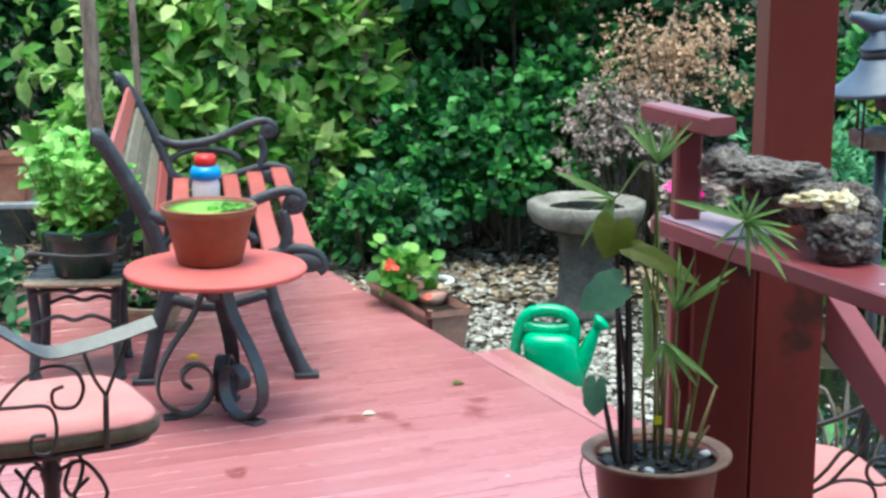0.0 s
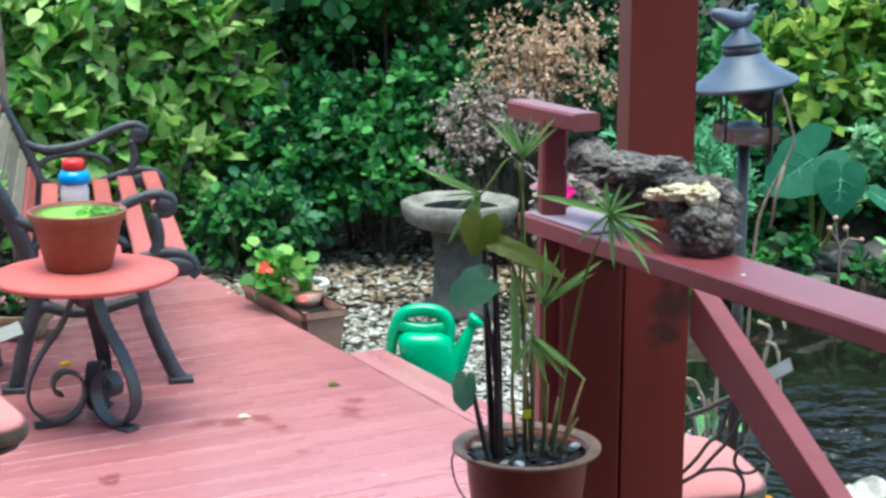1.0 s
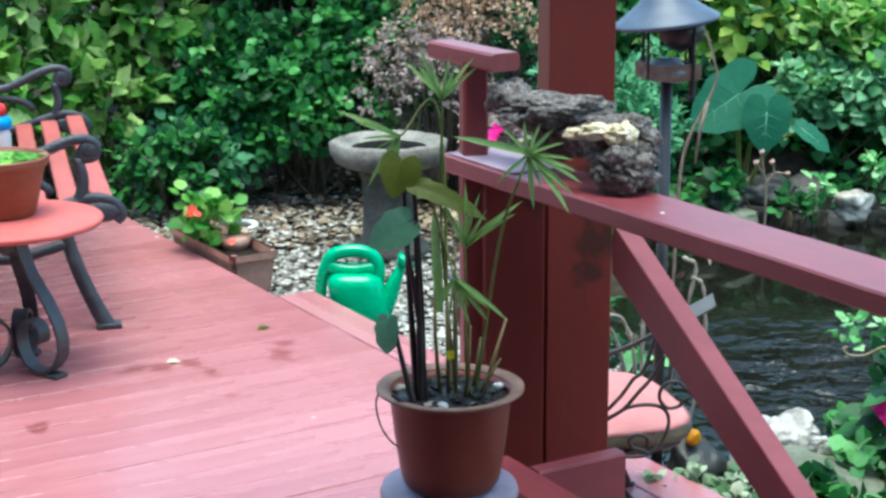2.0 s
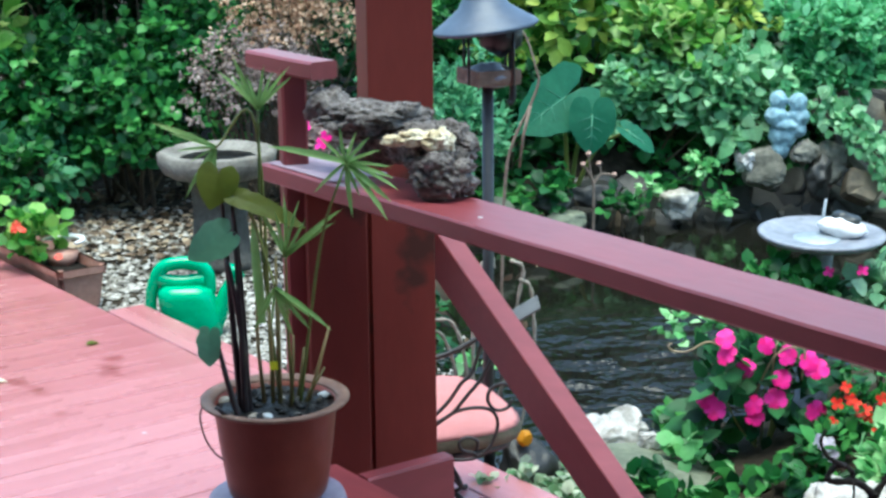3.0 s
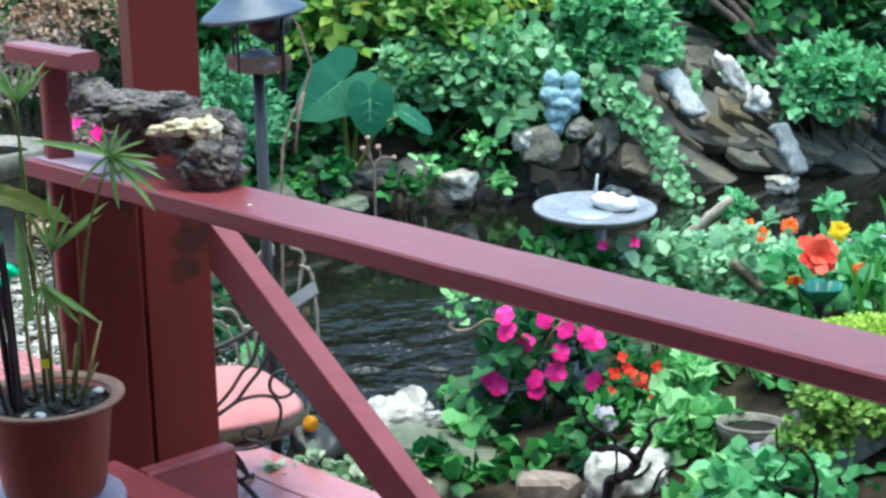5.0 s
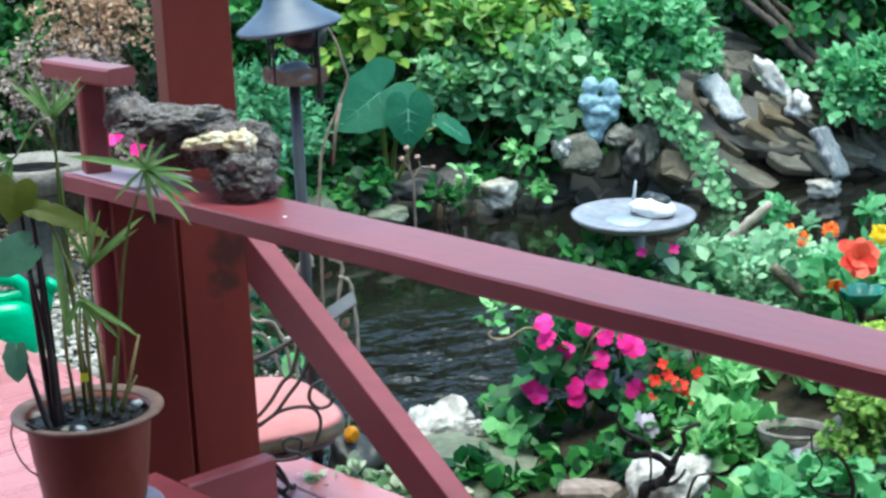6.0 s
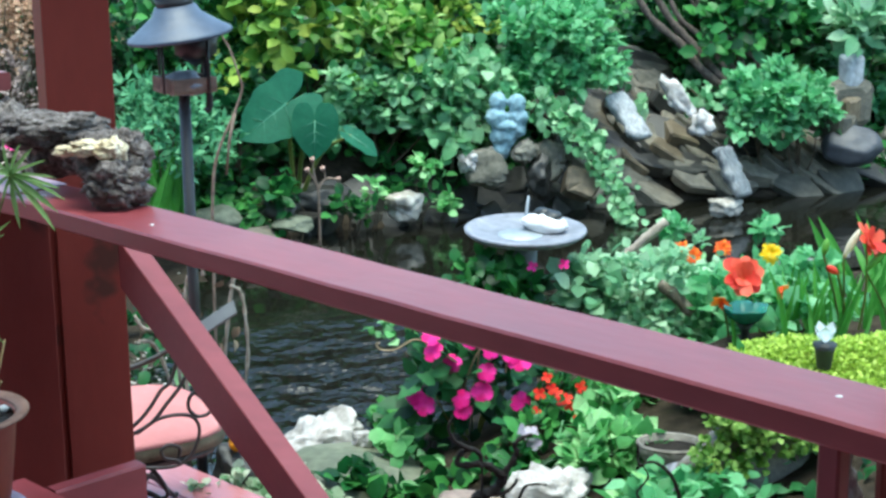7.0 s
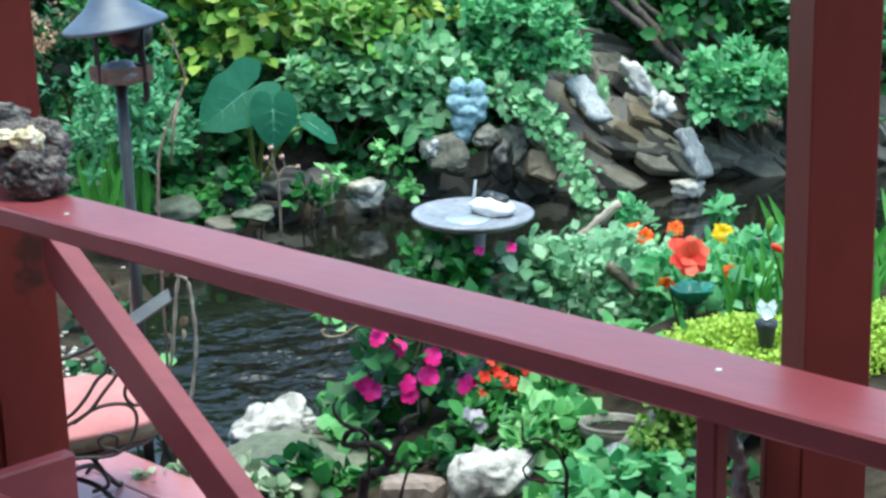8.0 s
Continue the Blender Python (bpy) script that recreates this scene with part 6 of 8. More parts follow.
rngb = np.random.default_rng(39)
n = 26000
ix, iy = rngb.uniform(1.4, 7.5, n), rngb.uniform(6.9, 9.6, n)
keep = (iy > 7.24 - 0.09 * np.clip(ix - 3, 0, 1.5) + 0.12 * np.sin(ix * 2.1)) & ~((ix > 3.75) & (ix < 5.3) & (iy < 7.45 + 0.5 * (ix < 4.6))) & ~((ix > 2.1) & (ix < 2.72) & (iy < 7.55))
ix, iy = ix[keep], iy[keep]
n = len(ix)
iz = np.array([bank(a, b) for a, b in zip(ix, iy)]) + rngb.uniform(0.0, 0.10, n)
tagged(part("ivy_carpet", leaves_mesh("ivy_carpet", np.c_[ix, iy, iz], np.c_[rngb.normal(size=(n, 2)), rngb.uniform(-0.2, 0.5, n)], np.c_[rngb.normal(size=n) * 0.5, -0.7 + rngb.normal(size=n) * 0.4, np.ones(n) * 0.8], rngb.uniform(0.04, 0.08, n), "ivy", 1.0), ivy_leaf), "carpet of ivy covering the sloping bank", "ground cover", kind="stuff")


def build_trunk(p0, p1, r, seed, label, name="tree_trunk"):
    rnd = random.Random(seed)
    p0, p1 = Vector(p0), Vector(p1)
    ob = empty(name, Matrix.Translation(p0), label, "tree trunk")
    pts = [p0.lerp(p1, i / 10) - p0 + Vector((rnd.uniform(-1, 1), rnd.uniform(-1, 1), 0)) * r * 0.25 for i in range(11)]
    part("bark", tubes("bark", [(pts, [r * (1.25 - 0.4 * i / 10) for i in range(11)], 12)]), bark, ob)
    return ob


build_trunk((-1.55, 7.46, -0.13), (-1.67, 7.46, 2.2), 0.035, 3, "slim grey-brown tree trunk behind the bench")
build_trunk((-1.40, 7.62, -0.13), (-1.47, 7.62, 2.2), 0.016, 4, "thin straight stem beside the trunk", "sapling_stem")
build_trunk((-0.42, 8.15, -0.13), (-0.40, 8.2, 1.6), 0.03, 5, "thin leaning trunk at the edge of the hedge", "sapling_stem")


def build_limb():
    pts = spline([(1.285, 4.63, 0.60), (1.295, 4.625, 0.718), (1.32, 4.62, 0.80), (1.36, 4.61, 0.886), (1.384, 4.605, 0.955), (1.378, 4.605, 0.99), (1.355, 4.61, 1.07), (1.33, 4.615, 1.12)], 7)
    foot = Vector((1.28, 4.65, -0.15))
    ob = empty("dead_vine", Matrix.Translation(foot), "bare twisted grey vine stem beside the feeder", "vine")
    pts = [Vector((1.28, 4.65, -0.15)), Vector((1.28, 4.64, 0.3))] + pts
    part("stem", tubes("stem", [([p - foot for p in pts], [0.0045] * 2 + [0.0048 - 0.002 * i / len(pts) for i in range(len(pts) - 2)], 8),
                                ([Vector((1.36, 4.61, 0.886)) - foot, Vector((1.34, 4.61, 0.80)) - foot, Vector((1.33, 4.62, 0.70)) - foot], [0.006, 0.005, 0.004], 6)]), bark, ob)
    return ob


build_limb()


vein_mat = material("leaf_vein", [(0.3, (0.045, 0.20, 0.11)), (0.7, (0.08, 0.26, 0.16))], scale=20, rough=0.6, bump=0.05)


def build_dry_vines():
    """Pale dead vines hanging about the feeder's pole and trailing to the water."""
    foot = Vector((1.17, 4.55, -0.15))
    ob = empty("dead_vine", Matrix.Translation(foot), "pale dead vines trailing round the feeder's pole", "vine")
    rnd = random.Random(77)
    for k, line in enumerate((((1.15, 4.5, -0.1), (1.16, 4.5, 0.15), (1.165, 4.48, 0.40), (1.20, 4.46, 0.475), (1.215, 4.46, 0.44)),
                              ((1.22, 4.6, -0.12), (1.27, 4.5, 0.12), (1.29, 4.47, 0.33), (1.30, 4.46, 0.43), (1.265, 4.46, 0.46)),
                              ((1.30, 4.5, -0.12), (1.335, 4.48, 0.15), (1.335, 4.47, 0.30), (1.325, 4.47, 0.375), (1.29, 4.46, 0.40)),
                              ((1.12, 4.6, -0.1), (1.10, 4.5, 0.10), (1.06, 4.48, 0.235), (1.02, 4.47, 0.262)),
                              ((1.16, 4.55, -0.1), (1.13, 4.5, 0.16), (1.09, 4.48, 0.275), (1.03, 4.47, 0.297), (1.0, 4.47, 0.34)))):
        pts = spline([Vector(q) + Vector((rnd.uniform(-1, 1), rnd.uniform(-1, 1), 0)) * 0.006 for q in line], 6)
        part("stem", tubes("stem", [([q - foot for q in pts], [0.0055 * (1 + 0.3 * math.sin(i * 1.9 + k)) for i in range(len(pts))], 6)]), pale_vine, ob)
    dead = []
    for k in range(16):
        dead.append(Vector((rnd.uniform(1.02, 1.34), 4.5 + rnd.uniform(-0.03, 0.05), rnd.uniform(0.2, 0.46))) - foot)
    part("withered_leaves", leaves_mesh("withered_leaves", [tuple(q) for q in dead], [(rnd.uniform(-1, 1), rnd.uniform(-1, 0), -1) for q in dead], [(rnd.uniform(-1, 1), -1, 0.3) for q in dead], [rnd.uniform(0.02, 0.04) for q in dead], "oval", 0.7, 0.5), litter_mat, ob, "withered brown leaves")


pale_vine = material("pale_vine", [(0.25, (0.16, 0.13, 0.10)), (0.5, (0.34, 0.29, 0.23)), (0.8, (0.50, 0.45, 0.38))], scale=24, rough=0.9, bump=0.5, fine=0.4)
build_dry_vines()


def build_elephant_ear():
    foot = Vector((2.25, 7.15, 0.0))
    ob = empty("elephant_ear", Matrix.Translation(foot), "elephant-ear plant with huge blue-green heart-shaped leaves", "plant")
    for joint, d, nrm, ln, wd, lobe in (((2.165, 6.95, 0.535), (-0.80, -0.25, -0.46), (-0.05, -0.95, 0.35), 0.275, 0.25, 0.62),
                                        ((2.268, 6.87, 0.465), (-0.06, -0.15, -0.9), (-0.05, -0.95, 0.20), 0.185, 0.205, 0.45),
                                        ((2.43, 6.86, 0.385), (0.78, -0.3, -0.55), (0.25, -0.6, 0.75), 0.155, 0.105, 0.35)):
        j = Vector(joint)
        pts = spline([Vector((0, 0, 0)), (j - foot) * 0.5 + Vector((0, 0.03, 0.08)), j - foot], 6)
        part("leaf_stalk", tubes("leaf_stalk", [(pts, [0.012 - 0.006 * i / (len(pts) - 1) for i in range(len(pts))], 8)]), stem_green, ob)
        leaf = part("leaf", heart_leaf(ln, wd, lobe, 0.12), ear_leaf, ob, "huge blue-green leaf", Matrix.Translation(-foot) @ aim(joint, d, nrm))
        ribs = [([Vector((0, 0, 0.002)), Vector((ln * 0.5, 0, 0.002 - 0.03 * ln)), Vector((ln * 0.96, 0, -0.11 * ln))], [0.0035, 0.0025, 0.001], 5)]
        for sgn in (-1, 1):
            ribs += [([Vector((ln * k, 0, 0.002 - 0.12 * ln * k * k)), Vector((ln * (k + 0.14), sgn * wd * 0.33 * (1 - k), 0.002 + 0.12 * wd * 0.33 * (1 - k) - 0.12 * ln * (k + 0.14) ** 2))], [0.0018, 0.0008], 4) for k in (0.05, 0.28, 0.5)]
        part("vein", tubes("vein", ribs), vein_mat, leaf, "pale raised leaf veins")
    return ob


build_elephant_ear()


def build_statue():
    """A small weathered garden statue, kept as one plain rounded mass."""
    b = bmesh.new()
    for c, s in (((-0.044, 0, 0.262), (0.042, 0.04, 0.050)), ((0.048, 0, 0.250), (0.043, 0.04, 0.052)), ((-0.050, -0.005, 0.190), (0.055, 0.05, 0.048)), ((0.052, 0, 0.185), (0.052, 0.045, 0.050)),
                 ((-0.005, -0.028, 0.150), (0.065, 0.03, 0.026)), ((0.042, 0, 0.128), (0.050, 0.045, 0.044)), ((-0.018, 0, 0.10), (0.066, 0.05, 0.070)), ((-0.026, 0, 0.035), (0.046, 0.045, 0.05))):
        part_bm = bmesh.new()
        bmesh.ops.create_icosphere(part_bm, subdivisions=4, radius=1.0)
        for v in part_bm.verts:
            p = v.co.copy()
            k = 1 + 0.10 * noise.noise(p * 2.5 + Vector(c) * 30) + 0.04 * noise.noise(p * 7)
            v.co = Vector((c[0] + p.x * s[0] * k, c[1] + p.y * s[1] * k, c[2] + p.z * s[2] * k))
        join(b, part_bm)
    ob = part("garden_statue", to_mesh(b, "garden_statue"), patina, None, "", pose(3.292, 7.08, 0.188, 0, 0, -22))
    weld = ob.modifiers.new("weld", "REMESH")
    weld.mode = "VOXEL"
    weld.voxel_size = 0.006
    weld.use_smooth_shade = True
    tagged(ob, "small pale blue-green weathered garden statue on the stones", "statue")


build_statue()


seed_mat = material("seed_head", [(0.3, (0.25, 0.14, 0.11)), (0.7, (0.42, 0.28, 0.23))], scale=30, rough=0.9, bump=0.4)


def build_stone(name, p, size, seed, mat, label, category="rock", rot=(0, 0, 0), rough=0.25, angular=True, group=""):
    me = crag_mesh(name, [s * 1.15 for s in size], seed) if mat in (white_rock, pale_rock, field_stone) else slab_mesh(name, [s * 1.1 for s in size], seed) if mat in (slate, rose_stone, brown_stone, block_stone) else rock_mesh(name, size, seed, rough, cuts=4, angular=angular)
    ob = part(name, me, mat, None, "", pose(*p, *rot))
    return tagged(ob, label, category, group)


build_stone("pale_rock", (2.74, 7.04, 0.005), (0.20, 0.14, 0.125), 31, pale_rock, "pale rounded rock at the far edge of the water")
# The black ones carry the hollow's shade in their colour.
for i, (x, y, z, sx, sz, turn_z, mm) in enumerate(((1.80, 6.86, 0.06, 0.19, 0.09, 10, moss_stone), (2.10, 6.90, 0.06, 0.20, 0.09, -8, black_stone), (2.12, 6.80, 0.02, 0.17, 0.06, 12, moss_stone), (2.36, 7.12, 0.04, 0.22, 0.10, -20, black_stone), (1.98, 6.78, -0.03, 0.15, 0.06, 4, slate))):
    build_stone("shore_rock", (x, y, z), (sx, 0.15, sz), 610 + i, mm, "flat brownish rock in the hollow of the far shore", rot=(12, 4, turn_z), group="rocks of the far shore")
build_stone("brown_rock", (3.62, 6.93, 0.05), (0.24, 0.17, 0.12), 32, brown_stone, "brownish rock half in the water", rot=(60, 10, -10))
build_stone("grey_rock", (3.186, 7.08, 0.13), (0.21, 0.18, 0.10), 33, field_stone, "grey angular rock below the statue", rot=(68, -15, -15))
build_stone("olive_rock", (3.36, 7.03, 0.205), (0.13, 0.12, 0.08), 34, field_stone, "small olive-brown rock below the statue", rot=(65, 25, -15))
build_stone("grey_rock", (3.507, 7.05, 0.15), (0.18, 0.2, 0.10), 35, field_stone, "tall grey rock beside the statue", rot=(70, 8, -15))
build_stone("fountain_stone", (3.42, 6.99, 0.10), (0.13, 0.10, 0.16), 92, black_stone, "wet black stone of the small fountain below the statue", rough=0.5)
build_stone("pale_rock", (3.10, 7.10, 0.17), (0.12, 0.10, 0.10), 36, white_rock, "pale lump of rock beside the statue")
build_stone("dark_boulder", (5.16, 6.93, 0.12), (0.26, 0.18, 0.17), 38, dark_stone, "smooth dark boulder at the water's edge", angular=False, rough=0.1)
build_stone("grey_rock", (5.10, 7.12, 0.29), (0.22, 0.15, 0.22), 39, slate, "grey rock beside the bush")
build_stone("grey_rock", (5.30, 7.2, 0.30), (0.30, 0.2, 0.26), 59, slate, "grey rock under the whitish block")
build_stone("grey_rock", (5.12, 7.0, 0.20), (0.2, 0.16, 0.14), 69, slate, "grey rock above the dark boulder")
build_stone("tan_rock", (5.22, 7.05, 0.29), (0.12, 0.10, 0.14), 49, brown_stone, "small tan rock above the dark boulder")
build_stone("pale_block", (5.32, 7.19, 0.465), (0.15, 0.12, 0.17), 40, block_stone, "whitish broken block at the top of the bank", rough=0.15)
build_stone("pale_rock", (4.27, 6.66, -0.07), (0.16, 0.10, 0.08), 41, pale_rock, "small white rock at the water's edge")
build_stone("white_rock", (1.51, 4.33, -0.085), (0.26, 0.17, 0.14), 42, white_rock, "bright white rock at the near edge of the pond", rot=(10, -12, 10), rough=0.4)
build_stone("flat_rock", (1.56, 4.05, -0.12), (0.50, 0.40, 0.15), 43, moss_stone, "broad mossy grey-green rock", rot=(0, 4, 20))
build_stone("white_stone", (1.60, 4.18, -0.03), (0.07, 0.05, 0.05), 44, white_rock, "small bright white stone in the bed")
build_stone("pale_rock", (1.90, 3.50, -0.01), (0.28, 0.19, 0.18), 45, white_rock, "pale limestone lump in the near bed", rot=(0, 0, 20))
build_stone("pink_rock", (1.68, 3.56, -0.03), (0.19, 0.14, 0.11), 46, rose_stone, "pinkish-brown flat stone in the near bed", rough=0.2)
build_stone("grey_rock", (2.22, 3.33, 0.03), (0.22, 0.16, 0.14), 47, dish_stone, "light grey stone below the railing")
build_stone("mossy_block", (2.33, 3.24, 0.13), (0.34, 0.18, 0.30), 48, concrete, "mossy limestone block below the railing", rough=0.2)


def build_log(name, a, b, r, mat, label, seed, squash=0.75, square=2.0):
    a, b = Vector(a), Vector(b)
    ob = empty(name, Matrix.Translation(a), label, "driftwood")
    n, m = 16, 14
    V, F = [], []
    d = (b - a)
    s = d.cross(Vector((0, 0, 1))).normalized()
    u = s.cross(d).normalized()
    for i in range(n):
        t = i / (n - 1)
        rr = r * (0.97 + 0.05 * math.sin(t * 5 + seed)) * (0.88 if i in (0, n - 1) else 1)
        for k in range(m):
            w = 2 * math.pi * k / m
            f = (abs(math.cos(w)) ** square + abs(math.sin(w)) ** square) ** (-1 / square)
            p = d * t + s * math.cos(w) * rr * f + u * math.sin(w) * rr * squash * f
            V.append(p + (s * math.cos(w) + u * math.sin(w)) * (noise.noise(p * 22 + Vector((seed, 0, 0))) * 0.25 + noise.noise(p * 60) * 0.2) * r)
    for i in range(n - 1):
        for k in range(m):
            p, q = i * m + k, i * m + (k + 1) % m
            F.append((p, q, q + m, p + m))
    F += [tuple(range(m))[::-1], tuple(range((n - 1) * m, n * m))]
    part("wood", mesh_from("wood", [tuple(v) for v in V], F, True), mat, ob)
    return ob


wet_plank = material("wet_plank", [(0.25, (0.07, 0.075, 0.08)), (0.5, (0.15, 0.16, 0.165)), (0.8, (0.34, 0.36, 0.37))], scale=9, rough=0.35, bump=0.4, stretch=(6, 6, 1.4), fine=0.5)
bleached_wood = material("bleached_wood", [(0.25, (0.17, 0.17, 0.17)), (0.5, (0.34, 0.35, 0.355)), (0.8, (0.54, 0.56, 0.57))], scale=12, rough=0.85, bump=0.5, bump_scale=50, stretch=(4, 4, 1), fine=0.5)
build_log("bleached_log", (3.882, 7.12, 0.44), (3.945, 6.92, 0.25), 0.068, bleached_wood, "flat bleached whitish timber propped on the stone bank", 1, 0.4, 6.0)
root = empty("bleached_root", Matrix.Translation((4.25, 7.02, 0.36)), "white bleached driftwood root lying on the stones", "driftwood")
part("wood", rock_mesh("wood", (0.20, 0.085, 0.08), 57, 0.5, cuts=4), white_rock, root, m=aim((-0.035, 0.05, 0.045), (0.42, -0.45, -0.75), (0, -1, 0.3)))
part("knot", rock_mesh("knot", (0.13, 0.115, 0.10), 58, 0.5, cuts=4), white_rock, root, "knotty white end of the root", aim((0.04, -0.07, -0.07), (0.42, -0.45, -0.75), (0, -1, 0.3)))
build_log("grey_plank", (4.30, 6.78, 0.20), (4.355, 6.64, -0.02), 0.062, wet_plank, "grey weathered plank leaning at the water's edge", 4, 0.4, 6.0)
build_log("pond_stick", (2.90, 5.15, 0.14), (3.064, 5.064, 0.305), 0.022, pale_vine, "grey stick lying over the water", 5)
build_log("dead_wood", (2.571, 4.194, 0.34), (2.656, 4.147, 0.244), 0.024, brown_wood, "old branch in the flower bed", 6)
build_log("pale_stick", (3.25, 4.60, 0.235), (3.45, 4.47, 0.27), 0.012, grey_wood, "pale stick lying in the flower bed", 7)

vine_bark = material("vine_bark", [(0.25, (0.035, 0.026, 0.02)), (0.5, (0.10, 0.075, 0.06)), (0.8, (0.22, 0.18, 0.15))], scale=30, rough=0.92, bump=0.9, bump_scale=70, stretch=(4, 4, 1), fine=0.6)
vine_trunk = empty("bare_vine", Matrix.Translation((4.50, 7.5, 0.38)), "tangle of bare brown vine stems on the bank", "vine")
rnd = random.Random(8)
runs = []
for k in range(6):
    x, thick = -0.16 + 0.075 * k + rnd.uniform(-0.03, 0.03), rnd.uniform(0.010, 0.021)
    runs.append((spline([(x * 0.6 + 0.26, -0.26, -0.02), (x * 0.8 + 0.17 + rnd.uniform(-.03, .03), -0.16, 0.12), (x * 0.9 + 0.08 + rnd.uniform(-.04, .04), -0.05, 0.25), (x + 0.0 + rnd.uniform(-.04, .04), 0.04, 0.40), (x * 1.3 - 0.06, 0.10, 0.62), (x * 1.4 - 0.08, 0.12, 0.95)], 6), [thick * (1.15 - 0.012 * i) * (1 + 0.12 * math.sin(i * 1.7 + k)) for i in range(31)], 8))
for run in runs:
    part("stem", tubes("stem", [run]), vine_bark, vine_trunk)


# ---- dish, flowers and small things in the near bed ----
def build_dish():
    d = empty("dish_birdbath", Matrix.Translation((2.236, 4.488, -0.104)), "grey stone dish on a pedestal with a white ornament", "birdbath")
    part("pedestal", lathe([(0, 0), (0.07, 0), (0.05, 0.05), (0.035, 0.3), (0.05, 0.54), (0, 0.545)], 24), dish_stone, d)
    dish = part("dish", lathe([(0, 0.55), (0.08, 0.55), (0.17, 0.565), (0.190, 0.580), (0.192, 0.588), (0.180, 0.590), (0.168, 0.582), (0.05, 0.577), (0, 0.577)], 56), dish_stone, d, "round grey dish", pose(0, 0, 0, 2.5, 0, 0))
    part("water", lathe([(0, 0.5785), (0.07, 0.5785), (0.071, 0.577)], 32), steel_grey, d, m=pose(-0.03, -0.03, 0.001, 2.5, 0, 0))
    part("gnomon", tubes("gnomon", [([(0.014, 0.01, 0.57), (0.018, 0.01, 0.62), (0.026, 0.01, 0.682)], [0.006, 0.006, 0.004], 8)]), steel_grey, d, "thin grey upright rod")
    o = empty("dish_ornament", Matrix.Translation((2.297, 4.445, 0.485)) @ pose(0, 0, 0, 0, 0, -38), "white and dark mottled ornament lying in the stone dish", "ornament")
    part("white_base", rock_mesh("white_base", (0.100, 0.064, 0.052), 71, 0.3, angular=False), white_paint, o, m=pose(0.008, -0.004, 0.012))
    part("white_end", rock_mesh("white_end", (0.055, 0.062, 0.040), 75, 0.3, angular=False), white_paint, o, m=pose(-0.042, 0.006, 0.016))
    for x, y, z, k in ((-0.012, 0.020, 0.034, 0.055), (0.020, 0.004, 0.036, 0.046), (-0.030, 0.030, 0.022, 0.04)):
        part("dark_knob", rock_mesh("dark_knob", (k, k * 0.9, k * 0.7), 72 + int(k * 1000), 0.3, cuts=3, angular=False), dark_plastic, o, "dark grey knob", pose(x, y, z))
    return d


build_dish()


def flower_mesh(name, r, n, rng, cup=0.15, blade="petal", wide=0.88):
    a = np.arange(n) * 2 * math.pi / n + rng.uniform(0, 6.28)
    ahead = np.c_[np.cos(a), np.sin(a), np.full(n, cup)]
    return leaves_mesh(name, np.zeros((n, 3)), ahead, np.tile([0, 0, 1.0], (n, 1)), np.full(n, r) * rng.uniform(0.86, 1.1, n), blade, wide if n < 9 else 0.42, 0.18, 0.06)


def flower_head(parent, origin, p, face, r, mat, rng, n=5, cup=0.15, centre=None, label="", double=0, wide=0.88):
    m = Matrix.Translation(-Vector(origin)) @ aim(p, Vector(face).orthogonal(), face)
    h = part("flower", flower_mesh("flower", r, n, rng, cup, "petal", wide), mat, parent, label, m)
    for k in range(double):
        part("petal_ring", flower_mesh("petal_ring", r * (0.8 - 0.22 * k), n, rng, cup + 0.3 + 0.3 * k), mat, h, m=pose(0, 0, 0.003 + 0.003 * k))
    if centre is not None:
        part("centre", lathe([(0, 0), (r * 0.16, 0), (r * 0.13, r * 0.1), (0, r * 0.14)], 12), centre, h, m=pose(0, 0, r * 0.05))
    return h


rngf = np.random.default_rng(77)
TO_CAM = Vector((-0.40, -0.80, 0.45))


def flowering(name, center, radii, tips, per, leaf, mat, label, heads, petal, r, foot, seed, n=5, cup=0.15, centre=None, blade="oval", width=0.7, double=0, category="flower", tilt=0.35, wide=0.88):
    ob = shrub(name, center, radii, tips, per, leaf, mat, label, category, blade=blade, width=width, seed=seed, foot=foot, stems=6, stem_r=0.005, shell=0.5, stem_mat=stem_green)
    for p in heads:
        face = TO_CAM + Vector((rngf.normal() * tilt, rngf.normal() * tilt, rngf.normal() * tilt * 0.6))
        flower_head(ob, foot, p, face, r * rngf.uniform(0.85, 1.12), petal, rngf, n, cup, centre, double=double, wide=wide)
    return ob


flowering("pink_impatiens", (1.93, 4.12, 0.13), (0.19, 0.13, 0.15), 50, 6, 0.075, dark_leaf, "bushy impatiens covered in magenta-pink flowers",
          [(1.756, 4.03, 0.313), (1.759, 4.027, 0.266), (1.859, 3.989, 0.299), (1.914, 3.967, 0.27), (1.968, 3.946, 0.258), (1.988, 3.938, 0.236), (1.81, 4.009, 0.227), (1.903, 3.972, 0.205), (1.889, 3.977, 0.146), (1.711, 4.048, 0.138), (1.738, 4.038, 0.106), (1.835, 3.999, 0.125), (1.837, 3.997, 0.090), (1.99, 3.937, 0.115)],
          petal_pink, 0.031, (1.93, 4.15, -0.1), 51, 5, 0.04, tilt=0.2, wide=1.0, blade="lance", width=1.5)
